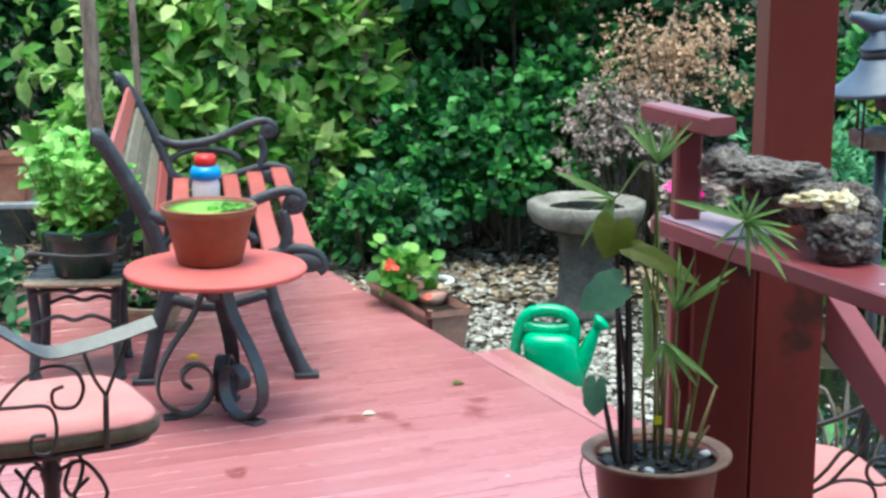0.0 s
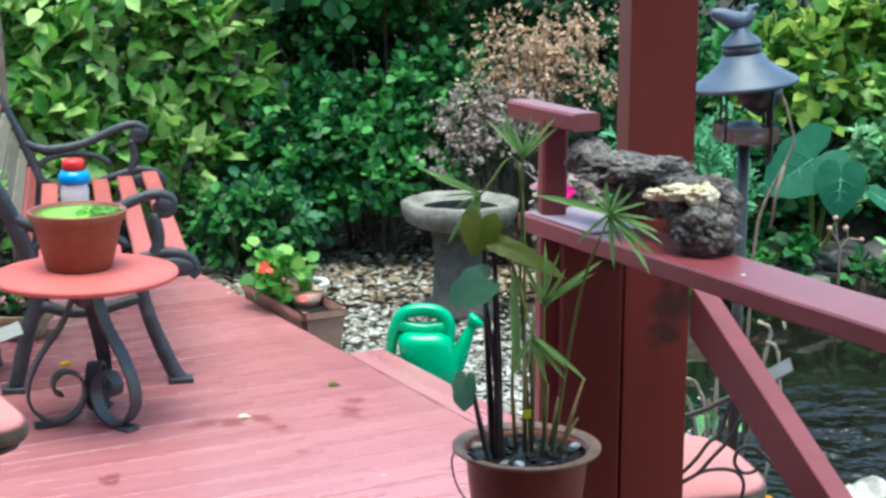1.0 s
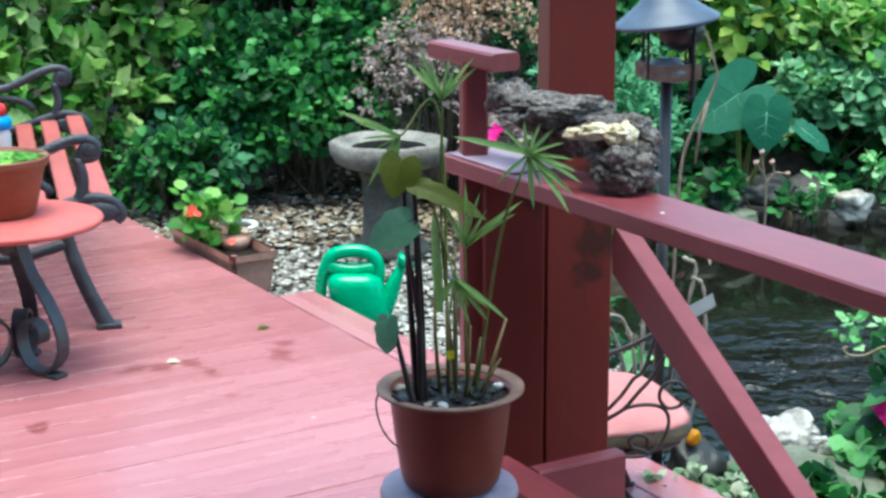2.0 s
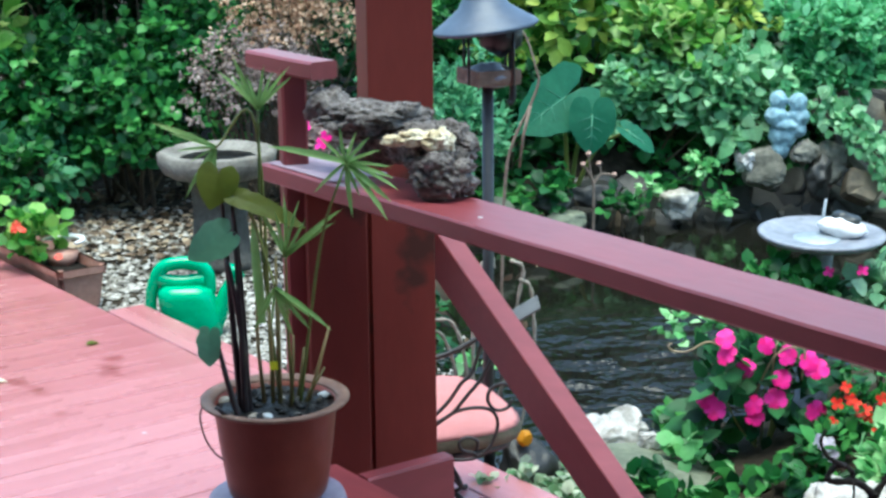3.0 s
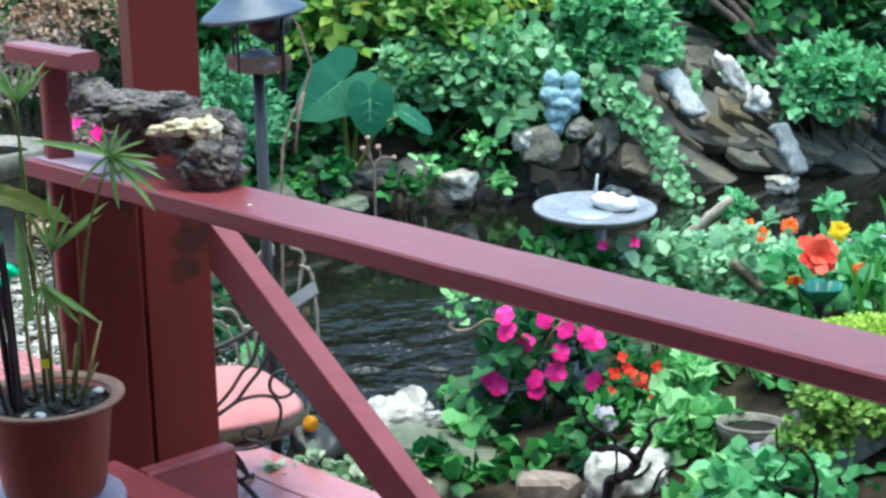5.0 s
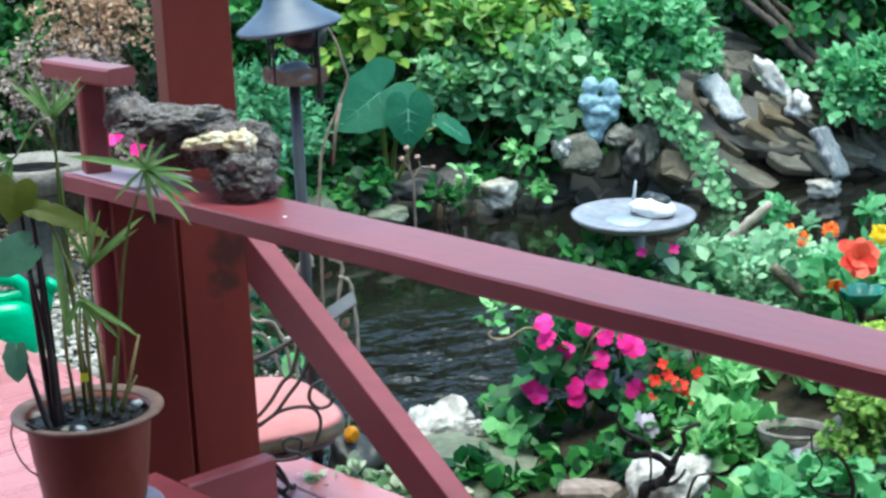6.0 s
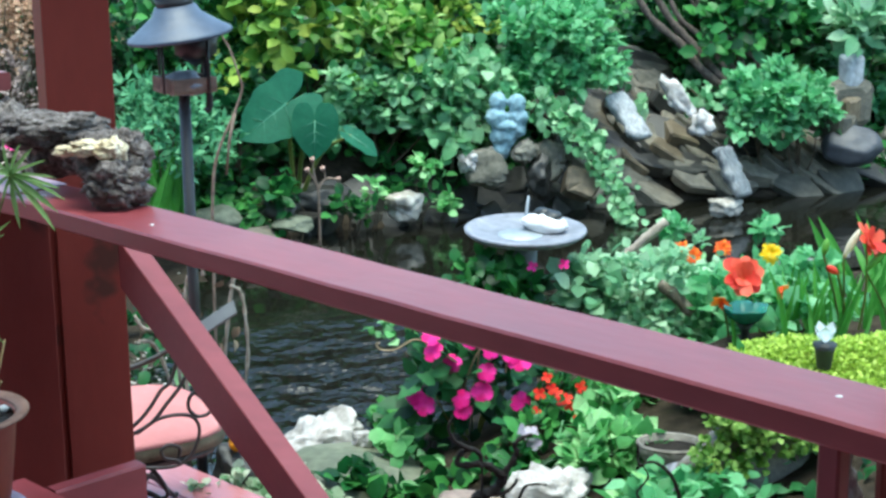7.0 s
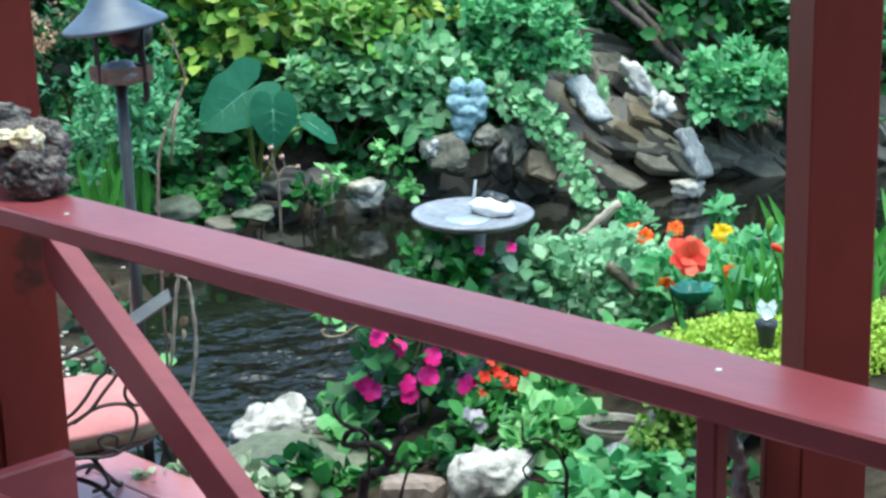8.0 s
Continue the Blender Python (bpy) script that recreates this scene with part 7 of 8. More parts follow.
flowering("red_begonia", (2.12, 3.93, 0.09), (0.10, 0.08, 0.10), 22, 6, 0.045, ivy_leaf, "small begonia with orange-red flowers",
          [(2.027, 3.841, 0.211), (2.041, 3.835, 0.178), (2.054, 3.832, 0.166), (2.079, 3.82, 0.150), (2.086, 3.818, 0.130), (2.066, 3.824, 0.138), (2.115, 3.805, 0.183), (2.0, 3.852, 0.109), (2.01, 3.848, 0.164), (2.111, 3.807, 0.091)], petal_scarlet, 0.018, (2.14, 4.02, -0.05), 52, 4, 0.3, width=0.9)
flowering("white_impatiens", (1.96, 3.85, 0.04), (0.08, 0.06, 0.07), 14, 6, 0.045, ivy_leaf, "small impatiens with pale pink-white flowers",
          [(1.925, 3.785, 0.088), (1.952, 3.775, 0.078), (1.958, 3.772, 0.055)], petal_lilac, 0.024, (1.96, 3.86, -0.05), 53, 5, 0.2)
flowering("orange_marigold", (3.06, 4.95, 0.08), (0.15, 0.12, 0.07), 40, 7, 0.045, pachy_leaf, "marigolds with round orange heads",
          [(3.01, 4.86, 0.245), (2.98, 4.88, 0.228), (3.141, 4.79, 0.257), (3.045, 4.84, 0.225)], petal_orange, 0.036, (3.06, 4.98, -0.05), 54, 12, 0.15, width=0.6, double=3, tilt=0.2)
flowering("yellow_marigold", (3.27, 4.72, 0.10), (0.14, 0.11, 0.08), 40, 7, 0.05, bush_leaf, "marigold with a round yellow head",
          [(3.23, 4.618, 0.27)], petal_yellow, 0.036, (3.27, 4.74, -0.05), 55, 12, 0.15, width=0.6, double=3, tilt=0.1)
flowering("dish_begonia", (2.12, 4.42, 0.27), (0.16, 0.11, 0.13), 50, 6, 0.055, ivy_leaf, "leafy begonia under the stone dish with small pink flowers",
          [(2.20, 4.33, 0.395), (2.295, 4.30, 0.40)], petal_pink, 0.018, (2.2, 4.44, 0.0), 56, 4, 0.3, width=0.9)
flowering("bath_begonia", (1.02, 6.55, 0.42), (0.14, 0.1, 0.13), 44, 6, 0.05, mauve_leaf, "begonia with bronze leaves and red-pink flowers by the birdbath",
          [(0.90, 6.39, 0.53), (0.93, 6.37, 0.55), (0.985, 6.36, 0.485), (1.0, 6.36, 0.505)], petal_pink, 0.03, (1.02, 6.58, -0.12), 57, 4, 0.3, width=0.9)
flowering("trough_geranium", (-0.165, 6.58, 0.12), (0.095, 0.09, 0.10), 22, 5, 0.060, lime_leaf, "geranium with bright leaves and orange flowers in the trough",
          [(-0.215, 6.47, 0.20), (-0.195, 6.45, 0.185), (-0.222, 6.46, 0.187), (-0.06, 6.39, 0.08)], petal_red, 0.019, (-0.18, 6.66, 0.06), 58, 5, 0.2, blade="round", width=1.0)

shrub("silver_plant", (2.62, 4.40, 0.20), (0.26, 0.22, 0.18), 190, 9, 0.040, silver_leaf, "spreading pale silvery-green plant in the bed", "plant", blade="oval", seed=61, foot=(2.62, 4.4, 0.0), stems=6, stem_r=0.004, stem_mat=stem_green)
shrub("silver_plant", (2.92, 4.60, 0.09), (0.22, 0.2, 0.12), 130, 9, 0.038, silver_leaf, "spreading pale silvery-green plant in the bed", "plant", blade="oval", seed=62, foot=(2.95, 4.6, 0.0), stems=5, stem_r=0.004, stem_mat=stem_green)
shrub("dusty_plant", (2.42, 4.36, 0.24), (0.09, 0.08, 0.12), 26, 6, 0.062, silver_leaf, "broad blue-grey leaves beside the dish", "plant", seed=63, foot=(2.42, 4.38, 0.0), stems=3, stem_r=0.004)
shrub("bed_plant", (2.95, 4.15, 0.16), (0.26, 0.22, 0.18), 130, 7, 0.055, bush_leaf, "leafy green plants in the flower bed", "plant", seed=64, foot=(2.95, 4.15, 0.0), stems=5, stem_r=0.004)
shrub("pond_plant", (3.256, 5.30, 0.19), (0.045, 0.04, 0.02), 6, 7, 0.05, bush_leaf, "small leafy plant standing over the water", "plant", seed=65, foot=(3.256, 5.32, -0.13), stems=4, stem_r=0.004)
shrub("pond_plant", (3.53, 5.14, 0.20), (0.06, 0.04, 0.02), 7, 7, 0.05, bush_leaf, "small leafy plant standing over the water", "plant", seed=66, foot=(3.53, 5.16, -0.13), stems=4, stem_r=0.004)
for i, (x, y, z, rx, ry, rz, n) in enumerate(((2.12, 3.60, 0.03, 0.10, 0.08, 0.08, 14), (2.20, 3.78, 0.09, 0.08, 0.07, 0.06, 10), (2.10, 3.56, 0.05, 0.12, 0.08, 0.08, 20), (2.05, 3.31, -0.02, 0.10, 0.07, 0.06, 14), (2.44, 3.66, 0.12, 0.10, 0.09, 0.09, 14), (2.36, 3.9, 0.10, 0.13, 0.1, 0.12, 22))):
    shrub("ground_cover", (x, y, z), (rx, ry, rz), int(n * 1.35), 8, 0.060, pachy_leaf, "bright fresh green leafy plant in the near bed", "plant", width=0.80, seed=80 + i, foot=(x, y + 0.02, -0.02), stems=4, stem_r=0.005, stem_mat=stem_green, up=1.3, spread=0.62, group="leafy plants of the near bed")
for i, (x, y, z, rx, ry, rz, n, mm) in enumerate(((1.76, 4.20, -0.03, 0.10, 0.08, 0.05, 11, ivy_leaf), (1.76, 3.84, -0.06, 0.10, 0.08, 0.05, 9, ivy_leaf), (1.92, 3.72, -0.03, 0.09, 0.08, 0.08, 14, ivy_leaf), (1.50, 3.86, -0.07, 0.09, 0.08, 0.05, 14, ivy_leaf), (1.66, 4.02, -0.04, 0.09, 0.06, 0.03, 6, pachy_leaf), (1.70, 4.28, -0.06, 0.08, 0.06, 0.03, 5, ivy_leaf), (1.17, 5.30, -0.09, 0.10, 0.10, 0.04, 5, dark_leaf), (1.25, 5.02, -0.03, 0.04, 0.04, 0.02, 2, pachy_leaf), (1.26, 5.80, -0.09, 0.10, 0.10, 0.04, 7, dark_leaf))):
    shrub("low_plant", (x, y, z), (rx, ry, rz), n, 6, 0.052, mm, "low creeping plant among the stones of the near bed", "plant", blade="round", width=0.9, seed=100 + i, foot=(x, y, -0.13), stems=3, stem_r=0.003, group="creeping plants of the near bed")
for i, (x, y, z, n) in enumerate(((1.17, 4.02, -0.085, 22), (1.20, 3.90, -0.075, 22), (1.28, 3.95, -0.05, 24), (1.30, 3.78, -0.05, 30), (1.10, 3.92, -0.03, 14))):
    shrub("variegated_plant", (x, y, z), (0.10, 0.09, 0.045), n // 2, 7, 0.034, sage_leaf, "cream-edged green ground plant along the deck's edge", "plant", blade="round", width=1.0, seed=110 + i, foot=(x, y, -0.13), stems=3, stem_r=0.003, group="variegated plants")
build_stone("dark_rock", (1.20, 4.08, -0.045), (0.14, 0.11, 0.16), 91, black_stone, "wet dark stone beside the deck")
build_stone("orange_ball", (1.195, 4.06, 0.062), (0.033, 0.033, 0.036), 90, petal_amber, "small yellow-orange ball on a stone", "ball", angular=False, rough=0.05)
dry = empty("dry_twig", Matrix.Translation((2.243, 6.754, -0.10)), "dry flower stalk with pinkish tips at the water's edge", "plant")
part("stem", tubes("stem", [(spline([(0, 0, 0), (0, 0, 0.19), (-0.006, 0, 0.29), (-0.05, 0.01, 0.366)], 5), 0.006, 6), (spline([(-0.004, 0, 0.27), (0.034, 0, 0.316), (0.092, -0.02, 0.312)], 5), 0.005, 6), (spline([(-0.006, 0, 0.29), (-0.02, 0, 0.36), (-0.026, 0, 0.411)], 5), 0.004, 6), (spline([(0.034, 0, 0.316), (0.03, 0, 0.34), (0.021, 0, 0.366)], 5), 0.004, 6)]), bark, dry)
for x, z in ((-0.05, 0.366), (0.092, 0.312), (-0.026, 0.411), (0.021, 0.366)):
    part("tip", rock_mesh("tip", (0.022, 0.022, 0.022), 95, 0.4, cuts=2), seed_mat, dry, "pinkish seed head", pose(x, 0, z))
shrub("bed_fern", (2.82, 3.42, 0.0), (0.22, 0.14, 0.12), 80, 8, 0.05, ivy_leaf, "leafy green plants at the end of the bed", "plant", seed=122, foot=(2.82, 3.42, -0.1), stems=4, stem_r=0.003)
shrub("bed_fern", (2.50, 3.05, 0.0), (0.2, 0.12, 0.12), 70, 8, 0.05, dark_leaf, "dark leafy plants under the railing", "plant", seed=123, foot=(2.50, 3.05, -0.1), stems=4, stem_r=0.003)
shrub("vine_shoot", (1.80, 4.36, 0.24), (0.09, 0.05, 0.05), 12, 5, 0.035, pachy_leaf, "thin leafy shoots above the impatiens", "plant", seed=118, foot=(1.86, 4.3, 0.05), stems=4, stem_r=0.002)
shrub("moss_drape", (2.33, 3.16, 0.23), (0.20, 0.07, 0.10), 330, 9, 0.018, creeper_leaf, "lime-green small-leaved creeper over the limestone block", "plant", blade="round", seed=119, foot=(2.4, 3.3, 0.2), stems=4, stem_r=0.003)
shrub("bed_fern", (2.60, 3.22, 0.04), (0.2, 0.12, 0.16), 80, 8, 0.05, bush_leaf, "ferny green plants below the railing", "plant", blade="lance", seed=120, foot=(2.62, 3.3, 0.0), stems=4, stem_r=0.003)
shrub("bed_fern", (2.05, 3.08, 0.0), (0.25, 0.2, 0.16), 90, 8, 0.05, bush_leaf, "leafy plants below the railing", "plant", seed=121, foot=(2.05, 3.1, -0.1), stems=4, stem_r=0.003)


def strap_clump(name, foot, n, length, lean, mat, label, seed, spread=0.05, width=1.0):
    rng = np.random.default_rng(seed)
    ob = empty(name, Matrix.Translation(foot), label, "plant")
    for k in range(n):
        a = rng.uniform(0, 6.28)
        d = Vector((math.cos(a) * lean * rng.uniform(0.3, 1.2), math.sin(a) * lean * rng.uniform(0.3, 1.2), 1)).normalized()
        me = leaves_mesh("blade", [[0, 0, 0]], [[1, 0, 0]], [[0, 0, 1]], [length * rng.uniform(0.65, 1.1)], "strap", width, 0.18, 0.2)
        part("blade", me, mat, ob, m=aim((rng.normal() * spread, rng.normal() * spread, 0), d, Vector((-0.4, -0.8, 0.1)) + Vector((rng.normal() * 0.4, 0, 0))))
    return ob


strap_clump("iris_clump", (2.93, 3.95, 0.1), 38, 0.31, 0.4, iris_leaf, "clump of sword-shaped green leaves", 131, 0.09, 0.42)
strap_clump("daylily_clump", (3.22, 3.95, 0.1), 46, 0.31, 0.6, iris_leaf, "clump of arching daylily leaves", 132, 0.12, 0.42)
strap_clump("iris_clump", (3.60, 4.2, 0.1), 36, 0.34, 0.6, iris_leaf, "clump of arching green leaves", 133, 0.14, 0.7)
strap_clump("waterside_iris", (1.545, 6.77, -0.02), 34, 0.42, 0.22, iris_leaf, "clump of upright sword-shaped leaves behind the feeder", 134, 0.06, 0.6)


def build_daylily(p, foot, r, label, seed, open_face):
    rng = np.random.default_rng(seed)
    ob = empty("daylily", Matrix.Translation(foot), label, "flower")
    f = Vector(foot)
    part("stalk", tubes("stalk", [(spline([Vector((0, 0, 0)), (Vector(p) - f) * 0.6 + Vector((0.02, 0, 0)), Vector(p) - f], 6), 0.004, 6)]), stem_green, ob)
    m = Matrix.Translation(-f) @ aim(p, Vector(open_face).orthogonal(), open_face)
    h = part("flower", flower_mesh("flower", r * 1.05, 6, rng, 0.2, "petal", 0.62), petal_red, ob, "large red-orange lily bloom", m)
    part("inner_petals", flower_mesh("inner_petals", r * 0.95, 5, rng, 0.55, "petal", 0.6), petal_red, h)
    part("ruffle", flower_mesh("ruffle", r * 0.75, 5, rng, 1.1, "petal", 0.8), petal_red, h)
    part("ruffle", flower_mesh("ruffle", r * 0.9, 5, rng, 0.8, "petal", 0.7), petal_red, h, m=pose(0.004, 0.006, 0.006, 10, 14, 20))
    part("throat", flower_mesh("throat", r * 0.35, 6, rng, 0.6), petal_orange, h, "golden throat", pose(0, 0, 0.004))
    return ob


build_daylily((2.706, 3.943, 0.405), (2.86, 4.05, 0.05), 0.062, "red-orange daylily in full bloom", 141, (-0.3, -0.85, 0.4))
build_daylily((3.026, 3.79, 0.515), (3.1, 3.95, 0.05), 0.055, "red-orange daylily facing the pond", 142, (0.5, -0.6, 0.4))


def build_bud(p, foot, d, ln, mat, label):
    ob = empty("daylily_bud", Matrix.Translation(foot), label, "flower")
    f, p = Vector(foot), Vector(p)
    part("stalk", tubes("stalk", [(spline([Vector((0, 0, 0)), (p - f) * 0.6 + Vector((0.012, 0, 0)), p - f], 6), 0.0035, 6)]), stem_green, ob)
    d = Vector(d).normalized()
    pts = [p - f + d * ln * i / 6 for i in range(7)]
    part("bud", tubes("bud", [(pts, [0.004, 0.008, 0.011, 0.012, 0.011, 0.008, 0.003], 8)]), mat, ob)


build_bud((2.955, 3.80, 0.47), (3.05, 3.95, 0.05), (0.35, -0.1, 0.7), 0.095, petal_cream, "cream lily bud about to open")
build_bud((2.92, 3.85, 0.47), (3.1, 3.97, 0.05), (0.2, 0, 0.9), 0.05, lime_leaf, "green lily bud on a thin stalk")
for x, y, z, d in ((2.64, 3.95, 0.345, (-0.5, -0.6, -0.5)), (2.80, 3.90, 0.372, (0.5, -0.6, -0.4))):
    spent = empty("spent_lily", Matrix.Translation((x + 0.09, y + 0.09, 0.05)), "withered orange lily flower hanging on its stalk", "flower", "withered lilies")
    top = Vector((-0.09, -0.09, z - 0.05))
    part("stalk", tubes("stalk", [(spline([Vector((0, 0, 0)), top * 0.6 + Vector((0.012, 0, 0)), top], 6), 0.0035, 6)]), stem_green, spent)
    part("flower", flower_mesh("flower", 0.042, 5, np.random.default_rng(int(x * 100)), 1.0, "lance", 1.3), petal_orange, spent, "shrivelled orange petals", aim(top, Vector(d).orthogonal(), d))
build_bud((2.95, 3.82, 0.42), (3.1, 3.95, 0.05), (-0.5, -0.2, 0.3), 0.06, petal_red, "drooping red lily bud")
build_bud((3.02, 3.78, 0.43), (3.3, 3.95, 0.05), (0.6, -0.1, 0.6), 0.09, lime_leaf, "pale green lily bud")

# lime carpet of stonecrop
rng1 = np.random.default_rng(150)
n = 30000
cx, cy = rng1.normal(2.85, 0.30, n), rng1.normal(3.50, 0.15, n)
ok = (cx > 2.42) & (cx < 3.45) & (cy > 3.25) & (cy < 3.8)
cx, cy = cx[ok], cy[ok]
n = len(cx)
cz = 0.29 + 0.03 * np.sin(cx * 9) * np.cos(cy * 11) + rng1.uniform(-0.05, 0.02, n) - 0.22 * ((cy - 3.5) / 0.5) ** 2 - 0.10 * ((cx - 2.85) / 0.7) ** 2
sed = part("stonecrop_carpet", leaves_mesh("stonecrop_carpet", np.c_[cx, cy, cz], np.c_[rng1.normal(size=(n, 2)), rng1.uniform(0.4, 1.6, n)], np.c_[rng1.normal(size=(n, 2)) * 0.5, np.ones(n)], rng1.uniform(0.009, 0.018, n), "oval", 0.9), sedum_leaf)
tagged(sed, "low lime-yellow carpet of stonecrop below the railing", "ground cover", kind="stuff")


def build_solar(p, label):
    s = empty("solar_light", Matrix.Translation(p), label, "garden light")
    part("stake", lathe([(0, -0.28), (0.004, -0.27), (0.010, -0.1), (0.022, -0.04), (0.026, -0.01), (0.033, 0.012), (0, 0.014)], 16), dark_plastic, s)
    for k in range(5):
        part("petal", leaves_mesh("petal", [[0, 0, 0]], [[0.75, 0, 0.7]], [[-0.5, 0, 0.5]], [0.062], "oval", 0.8, -0.3), clear_plastic, s, "clear plastic petal", pose(0, 0, 0.012, 0, 0, 72 * k + 20))
    return s


build_solar((2.668, 3.455, 0.33), "dark plastic solar stake light with clear petals")


def build_green_bowl():
    b = empty("glass_bowl", Matrix.Translation((2.715, 3.935, 0.10)), "dark green glazed flower-shaped bowl on a stand", "garden ornament")
    wave = lambda w, i: 1 + (0.10 * math.cos(5 * w) if i > 2 else 0)
    part("bowl", lathe([(0, 0.165), (0.03, 0.165), (0.05, 0.18), (0.066, 0.208), (0.068, 0.214), (0.060, 0.212), (0.04, 0.19), (0, 0.178)], 40, True, "bowl", wave), green_glaze, b)
    part("stand", lathe([(0, -0.1), (0.02, -0.1), (0.012, 0.0), (0.012, 0.14), (0.03, 0.168), (0, 0.168)], 16), dark_plastic, b)


green_glaze = material("green_glaze", [(0.3, (0.008, 0.09, 0.06)), (0.6, (0.02, 0.18, 0.13)), (0.8, (0.10, 0.36, 0.30))], scale=14, rough=0.15, bump=0.05, fine=0.2)
build_green_bowl()
bowl = tapered_pot("bowl_pot", 0.084, 0.060, 0.075, 0.008, concrete, concrete, Matrix.Translation((2.19, 3.42, 0.064)) @ pose(0, 0, 0, -4, 3, 0), "grey shallow bowl pot of soil among the plants", 0.8, soil)

# small odds and ends behind the railing
root_bark = material("root_bark", [(0.3, (0.014, 0.010, 0.008)), (0.6, (0.03, 0.022, 0.018)), (0.8, (0.06, 0.045, 0.035))], scale=30, rough=0.85, bump=0.7, bump_scale=90, fine=0.4)
def build_bare_branch():
    """A corkscrew branch standing on the deck inside the railing: trunk, limbs and thin twigs."""
    ob = empty("bare_branch", Matrix.Translation((0.93, 1.66, 0.003)), "dark bare corkscrew branch standing beside the railing", "branch")

    def run(name, y, pts, r0, r1, label=""):
        line = spline([Vector((x - 0.93, y - 1.66 + 0.004 * math.sin(40 * z), z - 0.003)) for x, z in pts], 6)
        n = len(line)
        part(name, tubes(name, [(line, [(r0 + (r1 - r0) * i / (n - 1)) * (1 + 0.12 * math.sin(i * 1.1)) for i in range(n)], 8)]), root_bark, ob, label)

    run("trunk", 1.66, ((0.93, 0.003), (0.926, 0.30), (0.936, 0.60), (0.932, 0.80), (0.936, 0.856), (0.947, 0.862), (0.960, 0.866), (0.969, 0.878), (0.971, 0.889)), 0.0085, 0.0062, "thick dark twisted stem")
    run("limb", 1.66, ((0.968, 0.880), (0.973, 0.889), (0.982, 0.902), (0.988, 0.913), (0.986, 0.923), (0.994, 0.930), (1.010, 0.932)), 0.0045, 0.0024)
    run("limb", 1.66, ((0.969, 0.884), (0.954, 0.898), (0.939, 0.905), (0.923, 0.906), (0.909, 0.910), (0.914, 0.922), (0.927, 0.926), (0.939, 0.917), (0.940, 0.905)), 0.0050, 0.0028)
    run("limb", 1.655, ((0.927, 0.926), (0.914, 0.934), (0.905, 0.941), (0.898, 0.958), (0.905, 0.972)), 0.0034, 0.0016)
    run("twig", 1.655, ((0.958, 0.862), (0.973, 0.863), (0.983, 0.871), (0.987, 0.879)), 0.0030, 0.0016)
    run("twig", 1.65, ((0.937, 0.907), (0.938, 0.886), (0.937, 0.858)), 0.0015, 0.0015)
    run("twig", 1.61, ((0.936, 0.70), (0.960, 0.82), (0.974, 0.881), (0.988, 0.889), (1.007, 0.885)), 0.0026, 0.0012)
    run("twig", 1.57, ((0.934, 0.52), (1.06, 0.66), (1.155, 0.78), (1.172, 0.845), (1.166, 0.872), (1.155, 0.892), (1.138, 0.908), (1.126, 0.912), (1.112, 0.911), (1.111, 0.937)), 0.0034, 0.0013)
    run("twig", 1.57, ((1.172, 0.842), (1.140, 0.851), (1.119, 0.859), (1.111, 0.874), (1.117, 0.881), (1.125, 0.894), (1.116, 0.910)), 0.0018, 0.0011)


build_bare_branch()
stub = empty("bark_stub", Matrix.Translation((1.372, 1.50, -0.1)), "rough grey bark pole beside the slim post", "pole")
pts = spline([Vector((x - 1.372, 0.004 * math.sin(30 * z), z + 0.1)) for x, z in ((1.362, 0.916), (1.370, 0.885), (1.380, 0.858), (1.378, 0.830), (1.386, 0.805), (1.380, 0.74), (1.388, 0.62), (1.376, 0.45), (1.38, 0.2), (1.372, -0.1))], 5)
part("bark", tubes("bark", [(pts, [0.0092 + 0.0022 * math.sin(i * 1.3) + 0.00006 * i for i in range(len(pts))], 10)]), grey_wood, stub)
shrub("white_hosta", (5.42, 7.28, 0.66), (0.15, 0.1, 0.12), 22, 6, 0.13, silver_leaf, "hosta with white-edged leaves at the top of the bank", "plant", blade="lance", width=1.3, seed=160, foot=(5.42, 7.35, 0.2), stems=3, stem_r=0.004)

# thin leaves over the hollow of the far shore, and dry tendrils above the impatiens
for x, y, z, r, n, mm, seed in ((2.60, 7.0, 0.07, 0.05, 5, pachy_leaf, 141), (2.86, 7.05, 0.14, 0.06, 8, pachy_leaf, 142), (2.95, 7.02, -0.02, 0.045, 8, pachy_leaf, 143), (2.42, 6.95, 0.03, 0.06, 7, ivy_leaf, 144)):
    shrub("shore_plant", (x, y, z), (r, r * 0.6, r), n, 6, 0.05, mm, "small leafy plant at the pond's far edge", "plant", blade="round", width=0.8, seed=seed, foot=(x, y + 0.08, -0.13), stems=3, stem_r=0.003, group="plants of the far shore")
curl = empty("dry_tendril", Matrix.Translation((1.93, 4.10, -0.05)), "dry curled pale-brown tendrils among the impatiens", "vine")
for pts in (((1.90, 4.05, 0.12), (1.883, 3.982, 0.277), (1.890, 3.979, 0.308), (1.901, 3.975, 0.322), (1.913, 3.970, 0.312), (1.903, 3.975, 0.299)),
            ((1.86, 4.05, 0.14), (1.875, 3.985, 0.252), (1.907, 3.973, 0.287), (1.939, 3.960, 0.294), (1.957, 3.952, 0.279), (1.952, 3.955, 0.200)),
            ((1.80, 4.06, 0.25), (1.722, 4.053, 0.298), (1.668, 4.075, 0.269), (1.629, 4.090, 0.268), (1.616, 4.096, 0.283), (1.626, 4.093, 0.289))):
    part("tendril", tubes("tendril", [(spline([Vector(p) - Vector((1.93, 4.10, -0.05)) for p in pts], 5), 0.0028, 6)]), tendril_mat, curl)


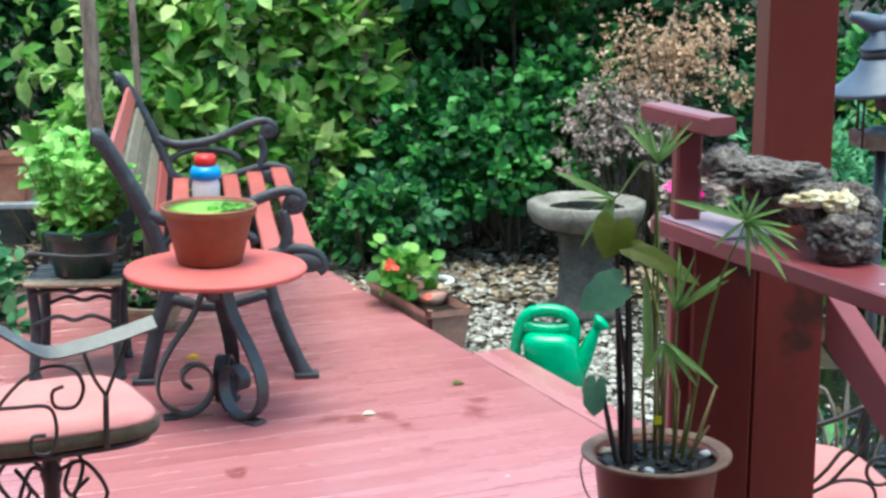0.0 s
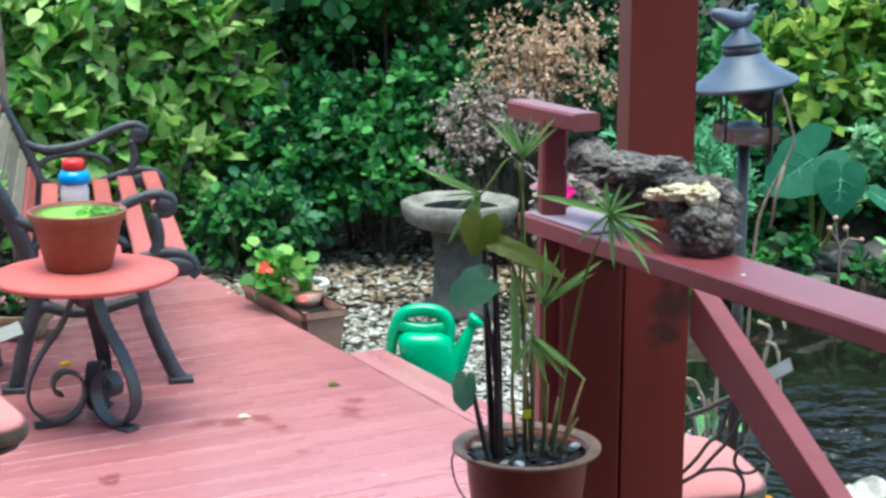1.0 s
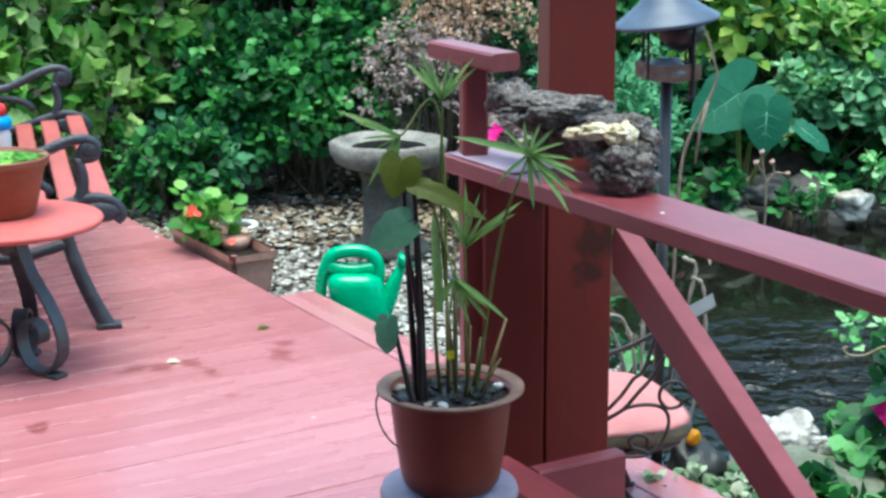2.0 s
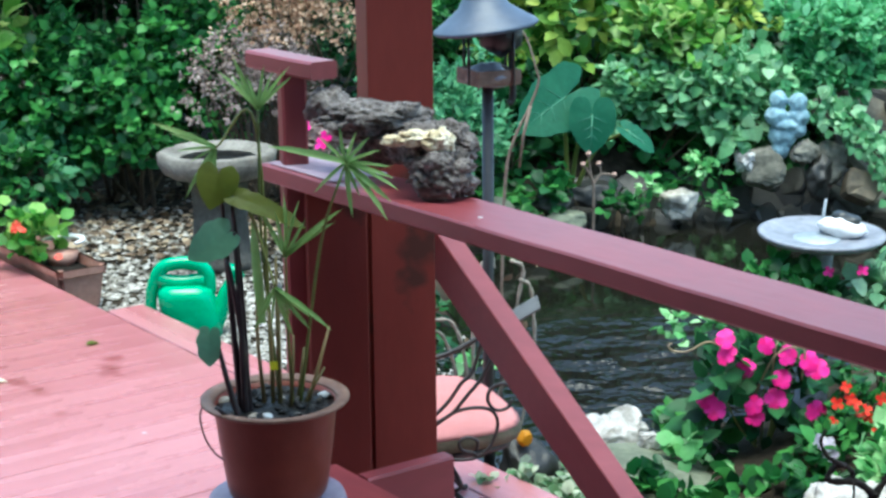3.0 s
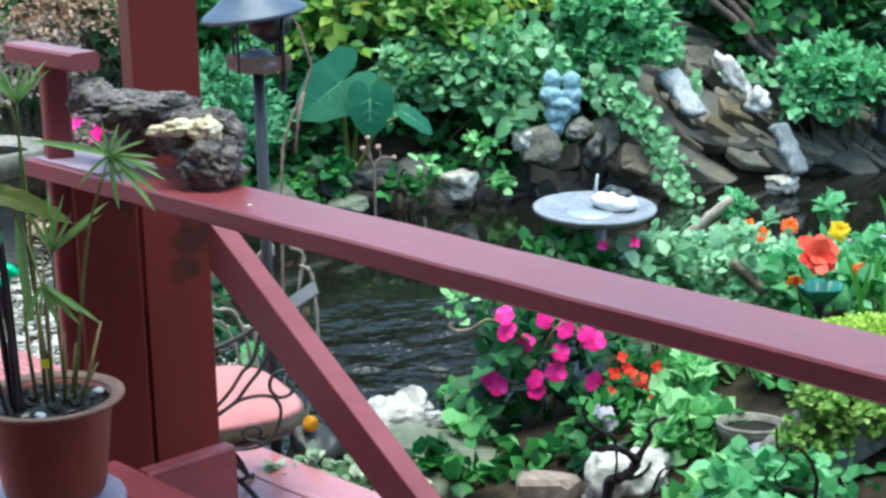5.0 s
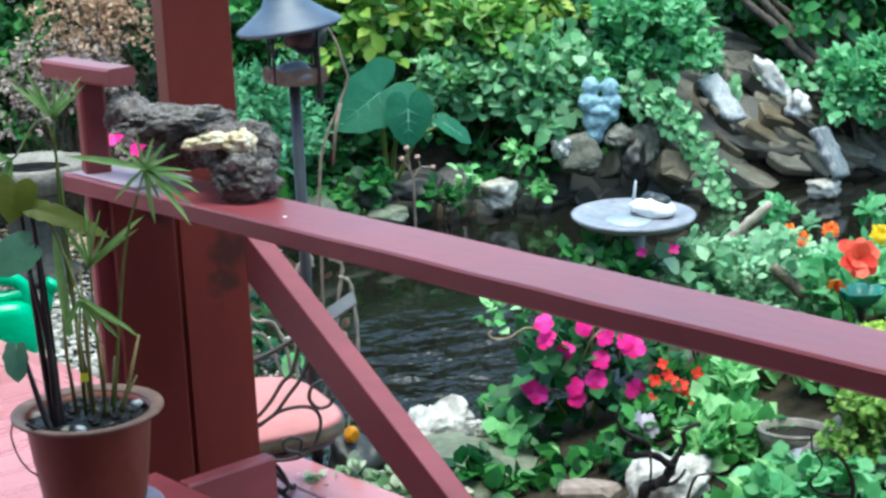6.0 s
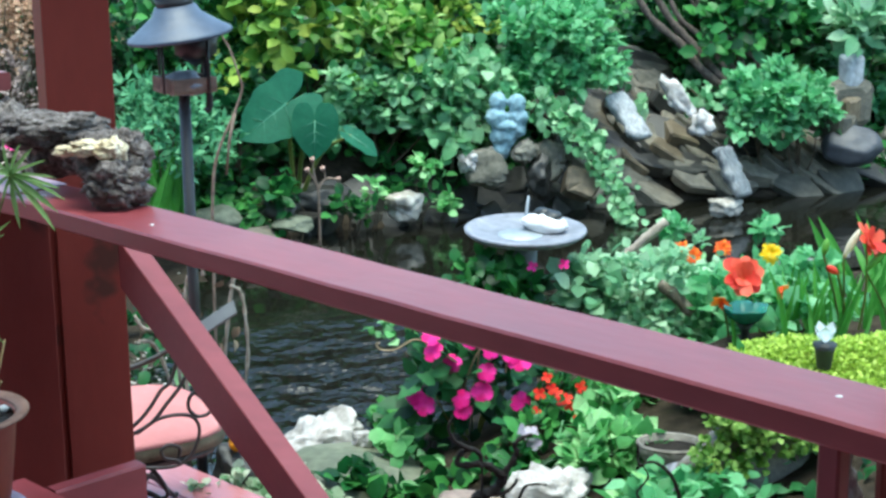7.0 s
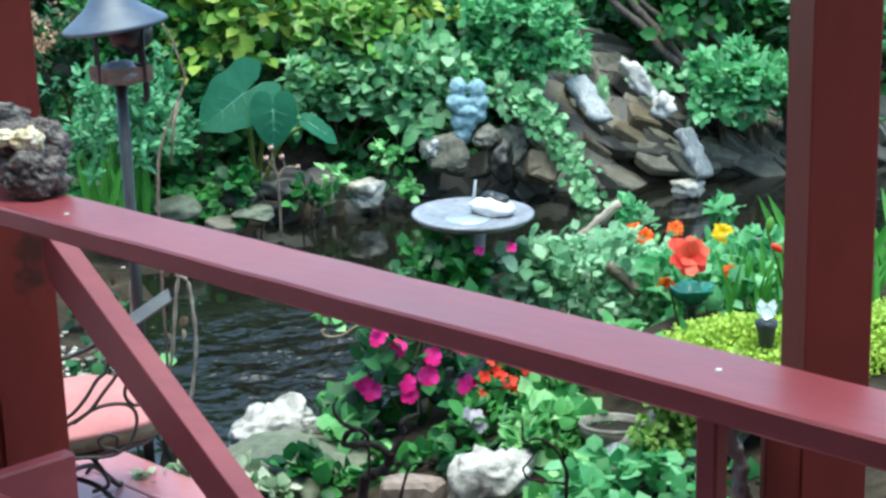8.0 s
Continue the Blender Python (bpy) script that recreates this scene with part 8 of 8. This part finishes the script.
# ---- gravel, litter and stones ----
def scatter(name, n, where, size, mat, label, category, seed, flat=0.5):
    """Uncountable small stones: one mesh of squashed, jittered lumps."""
    rng = np.random.default_rng(seed)
    base = [Vector(v) for v in ((1, 0, 0), (-1, 0, 0), (0, 1, 0), (0, -1, 0), (0, 0, 1), (0, 0, -0.6), (0.7, 0.7, 0.3), (-0.7, 0.6, 0.35), (0.6, -0.75, 0.3), (-0.7, -0.65, 0.3))]
    V, F = [], []
    b = bmesh.new()
    for v in base:
        b.verts.new(v)
    bmesh.ops.convex_hull(b, input=b.verts)
    b.verts.index_update()
    bv, bf = np.array([v.co[:] for v in b.verts]), [tuple(v.index for v in f.verts) for f in b.faces]
    b.free()
    for k in range(n):
        x, y, z = where(rng)
        s = size * rng.uniform(0.5, 1.4)
        a = rng.uniform(0, 6.28)
        R = np.array([[math.cos(a), -math.sin(a), 0], [math.sin(a), math.cos(a), 0], [0, 0, 1]])
        q = (bv * np.array([s, s * rng.uniform(0.5, 0.9), s * flat]) * rng.uniform(0.8, 1.2, (len(bv), 1))) @ R.T + np.array([x, y, z])
        F += [tuple(i + len(V) for i in f) for f in bf]
        V += q.tolist()
    ob = part(name, mesh_from(name, V, F), mat)
    return tagged(ob, label, category, kind="stuff")


def gravel_place(rng):
    t, s = rng.uniform(-2.2, 1.5), abs(rng.normal(0.45, 0.4)) + 0.02
    if t > 0.25:
        s *= 0.6
    x = 0.05 + 0.4155 * t + 0.909 * s
    y = 6.2 - 0.909 * t + 0.4155 * s
    return x, y, bank(x, y) + 0.006


scatter("gravel", 6800, gravel_place, 0.0145, gravel_mat, "pale mixed gravel and shell beside the deck", "gravel", 201)
rng2 = np.random.default_rng(202)
n = 2600
lx, ly = rng2.uniform(-2.2, 1.2, n), rng2.uniform(7.0, 8.6, n)
lz = np.array([bank(a, b) for a, b in zip(lx, ly)]) + 0.012
tagged(part("leaf_litter", leaves_mesh("leaf_litter", np.c_[lx, ly, lz], np.c_[rng2.normal(size=(n, 2)), rng2.uniform(-0.1, 0.3, n)], np.c_[rng2.normal(size=(n, 2)) * 0.4, np.ones(n)], rng2.uniform(0.03, 0.07, n), "oval", 0.8), litter_mat), "dry brown leaf litter under the hedge", "leaf litter", kind="stuff")

bank_wall = tagged(new("stone_bank"), "bank of stacked flat grey-brown stones at the pond's far shore", "rock wall", kind="structure")
bank_wall.empty_display_size = 0.1
slabs = [slab_mesh("stone", (0.27, 0.20, 0.085), 300 + k) for k in range(10)]
shade_slabs = [slab_mesh("stone", (0.27, 0.20, 0.10), 330 + k) for k in range(5)]
rnd = random.Random(30)
# Black slabs added over the soil to paint the dark hollow below the bank.
for row in range(3):
    for k in range(12):
        x = 2.35 + 0.115 * k + rnd.uniform(-0.04, 0.04)
        y = 7.20 - 0.09 * max(0.0, x - 3.0) + 0.07 * row + rnd.uniform(-0.03, 0.03)
        part("stone", shade_slabs[rnd.randrange(5)], black_stone, bank_wall, m=pose(x, y, -0.14 + 0.07 * row, rnd.uniform(35, 75), rnd.uniform(-15, 15), rnd.uniform(-40, 40)))
rnd = random.Random(31)
for row in range(13):
    for k in range(30):
        x = 2.0 + 0.145 * k + rnd.uniform(-0.05, 0.05) + 0.07 * (row % 2)
        y = 7.20 - 0.09 * min(1.5, max(0.0, x - 3.0)) + 0.068 * row + 0.06 * math.sin(x * 2.1) + rnd.uniform(-0.03, 0.03)
        s, turn_x, turn_y, turn_z = rnd.uniform(0.75, 1.45), rnd.uniform(8, 44), rnd.uniform(8, 40), rnd.uniform(-45, 5)
        if x > 5.9 or x < 3.62 or (x < 3.72 and row > 1) or (x > 5.2 and row > 3) or (row > 6 and not 3.85 < x < 4.5):
            continue
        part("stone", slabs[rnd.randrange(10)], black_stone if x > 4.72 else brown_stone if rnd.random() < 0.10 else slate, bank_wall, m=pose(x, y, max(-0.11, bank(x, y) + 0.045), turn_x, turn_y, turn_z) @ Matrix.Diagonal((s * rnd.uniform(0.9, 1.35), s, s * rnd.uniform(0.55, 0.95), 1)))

# ---- the deck ----
EDGE = Vector((0.4155, -0.9096, 0.0))
ACROSS = Vector((0.9096, 0.4155, 0.0))
ORIGIN = Vector((-0.098, 6.301, 0.0))
deck = tagged(new("deck_floor"), "red painted timber deck, glossy and worn, with leaf stains", "deck", kind="structure")
deck.empty_display_size = 0.1
LENGTH, STEP = 5.6, 0.1400
planks = [to_mesh(board(LENGTH, 0.1375, 0.03, 0.0005, 400 + k, 0.002), "plank", False) for k in range(5)]
turn = pose(0, 0, 0, 0, 0, math.degrees(math.atan2(0.4155, 0.9096)))
for k in range(54):
    p = ORIGIN + EDGE * (-1.06 + STEP * k) - ACROSS * (LENGTH + 0.004)
    part("plank", planks[k % 5], deck_paint, deck, m=Matrix.Translation((p.x, p.y, -0.015 + 0.0008 * math.sin(k * 2.3))) @ turn)
edge_mesh = to_mesh(board(2.95, 0.142, 0.03, 0.0005, 410, 0.003), "edge_plank", False)
for k in range(2):
    p = ORIGIN + EDGE * (0.50 + 2.955 * k) + ACROSS * 0.075
    part("edge_plank", edge_mesh, deck_paint, deck, m=Matrix.Translation((p.x, p.y, -0.0145)) @ pose(0, 0, 0, 0, 0, math.degrees(math.atan2(-0.9096, 0.4155))))
fascia = to_mesh(board(7.5, 0.035, 0.14, 0.0005, 411, 0.003), "fascia", False)
p = ORIGIN + EDGE * -1.12 + ACROSS * -0.03
part("fascia", fascia, rail_paint, deck, m=Matrix.Translation((p.x, p.y, -0.104)) @ pose(0, 0, 0, 0, 0, math.degrees(math.atan2(-0.9096, 0.4155))))
p = ORIGIN + EDGE * -1.115 - ACROSS * 5.6
part("fascia", to_mesh(board(5.55, 0.03, 0.14, 0.0005, 412, 0.003), "fascia", False), rail_paint, deck, m=Matrix.Translation((p.x, p.y, -0.104)) @ turn)


# fallen leaves on the deck
def fallen(p, size, mat, label, turn_deg):
    me = leaves_mesh("fallen_leaf", [[0, 0, 0]], [[1, 0, 0.05]], [[0, 0, 1]], [size], "oval", 0.8, 0.1, 0.2)
    tagged(part("fallen_leaf", me, mat, None, "", pose(*p, 0, 0, turn_deg)), label, "leaf", "leaves fallen on the deck")


fallen((-0.262, 5.09, 0.004), 0.05, petal_cream, "pale yellow leaf lying on the deck", 10)
fallen((0.03, 5.43, 0.004), 0.05, olive_leaf, "dull green leaf lying on the deck", 20)
fallen((0.18, 4.51, 0.004), 0.018, petal_white, "tiny white petal lying on the deck", 0)
fallen((-0.39, 6.83, 0.004), 0.02, petal_cream, "tiny pale leaf lying on the deck", 0)
fallen((-0.93, 5.75, 0.004), 0.055, petal_yellow, "yellow leaf lying under the table", 30)
fallen((-0.69, 5.17, 0.004), 0.03, petal_cream, "small pale leaf under the table", 70)
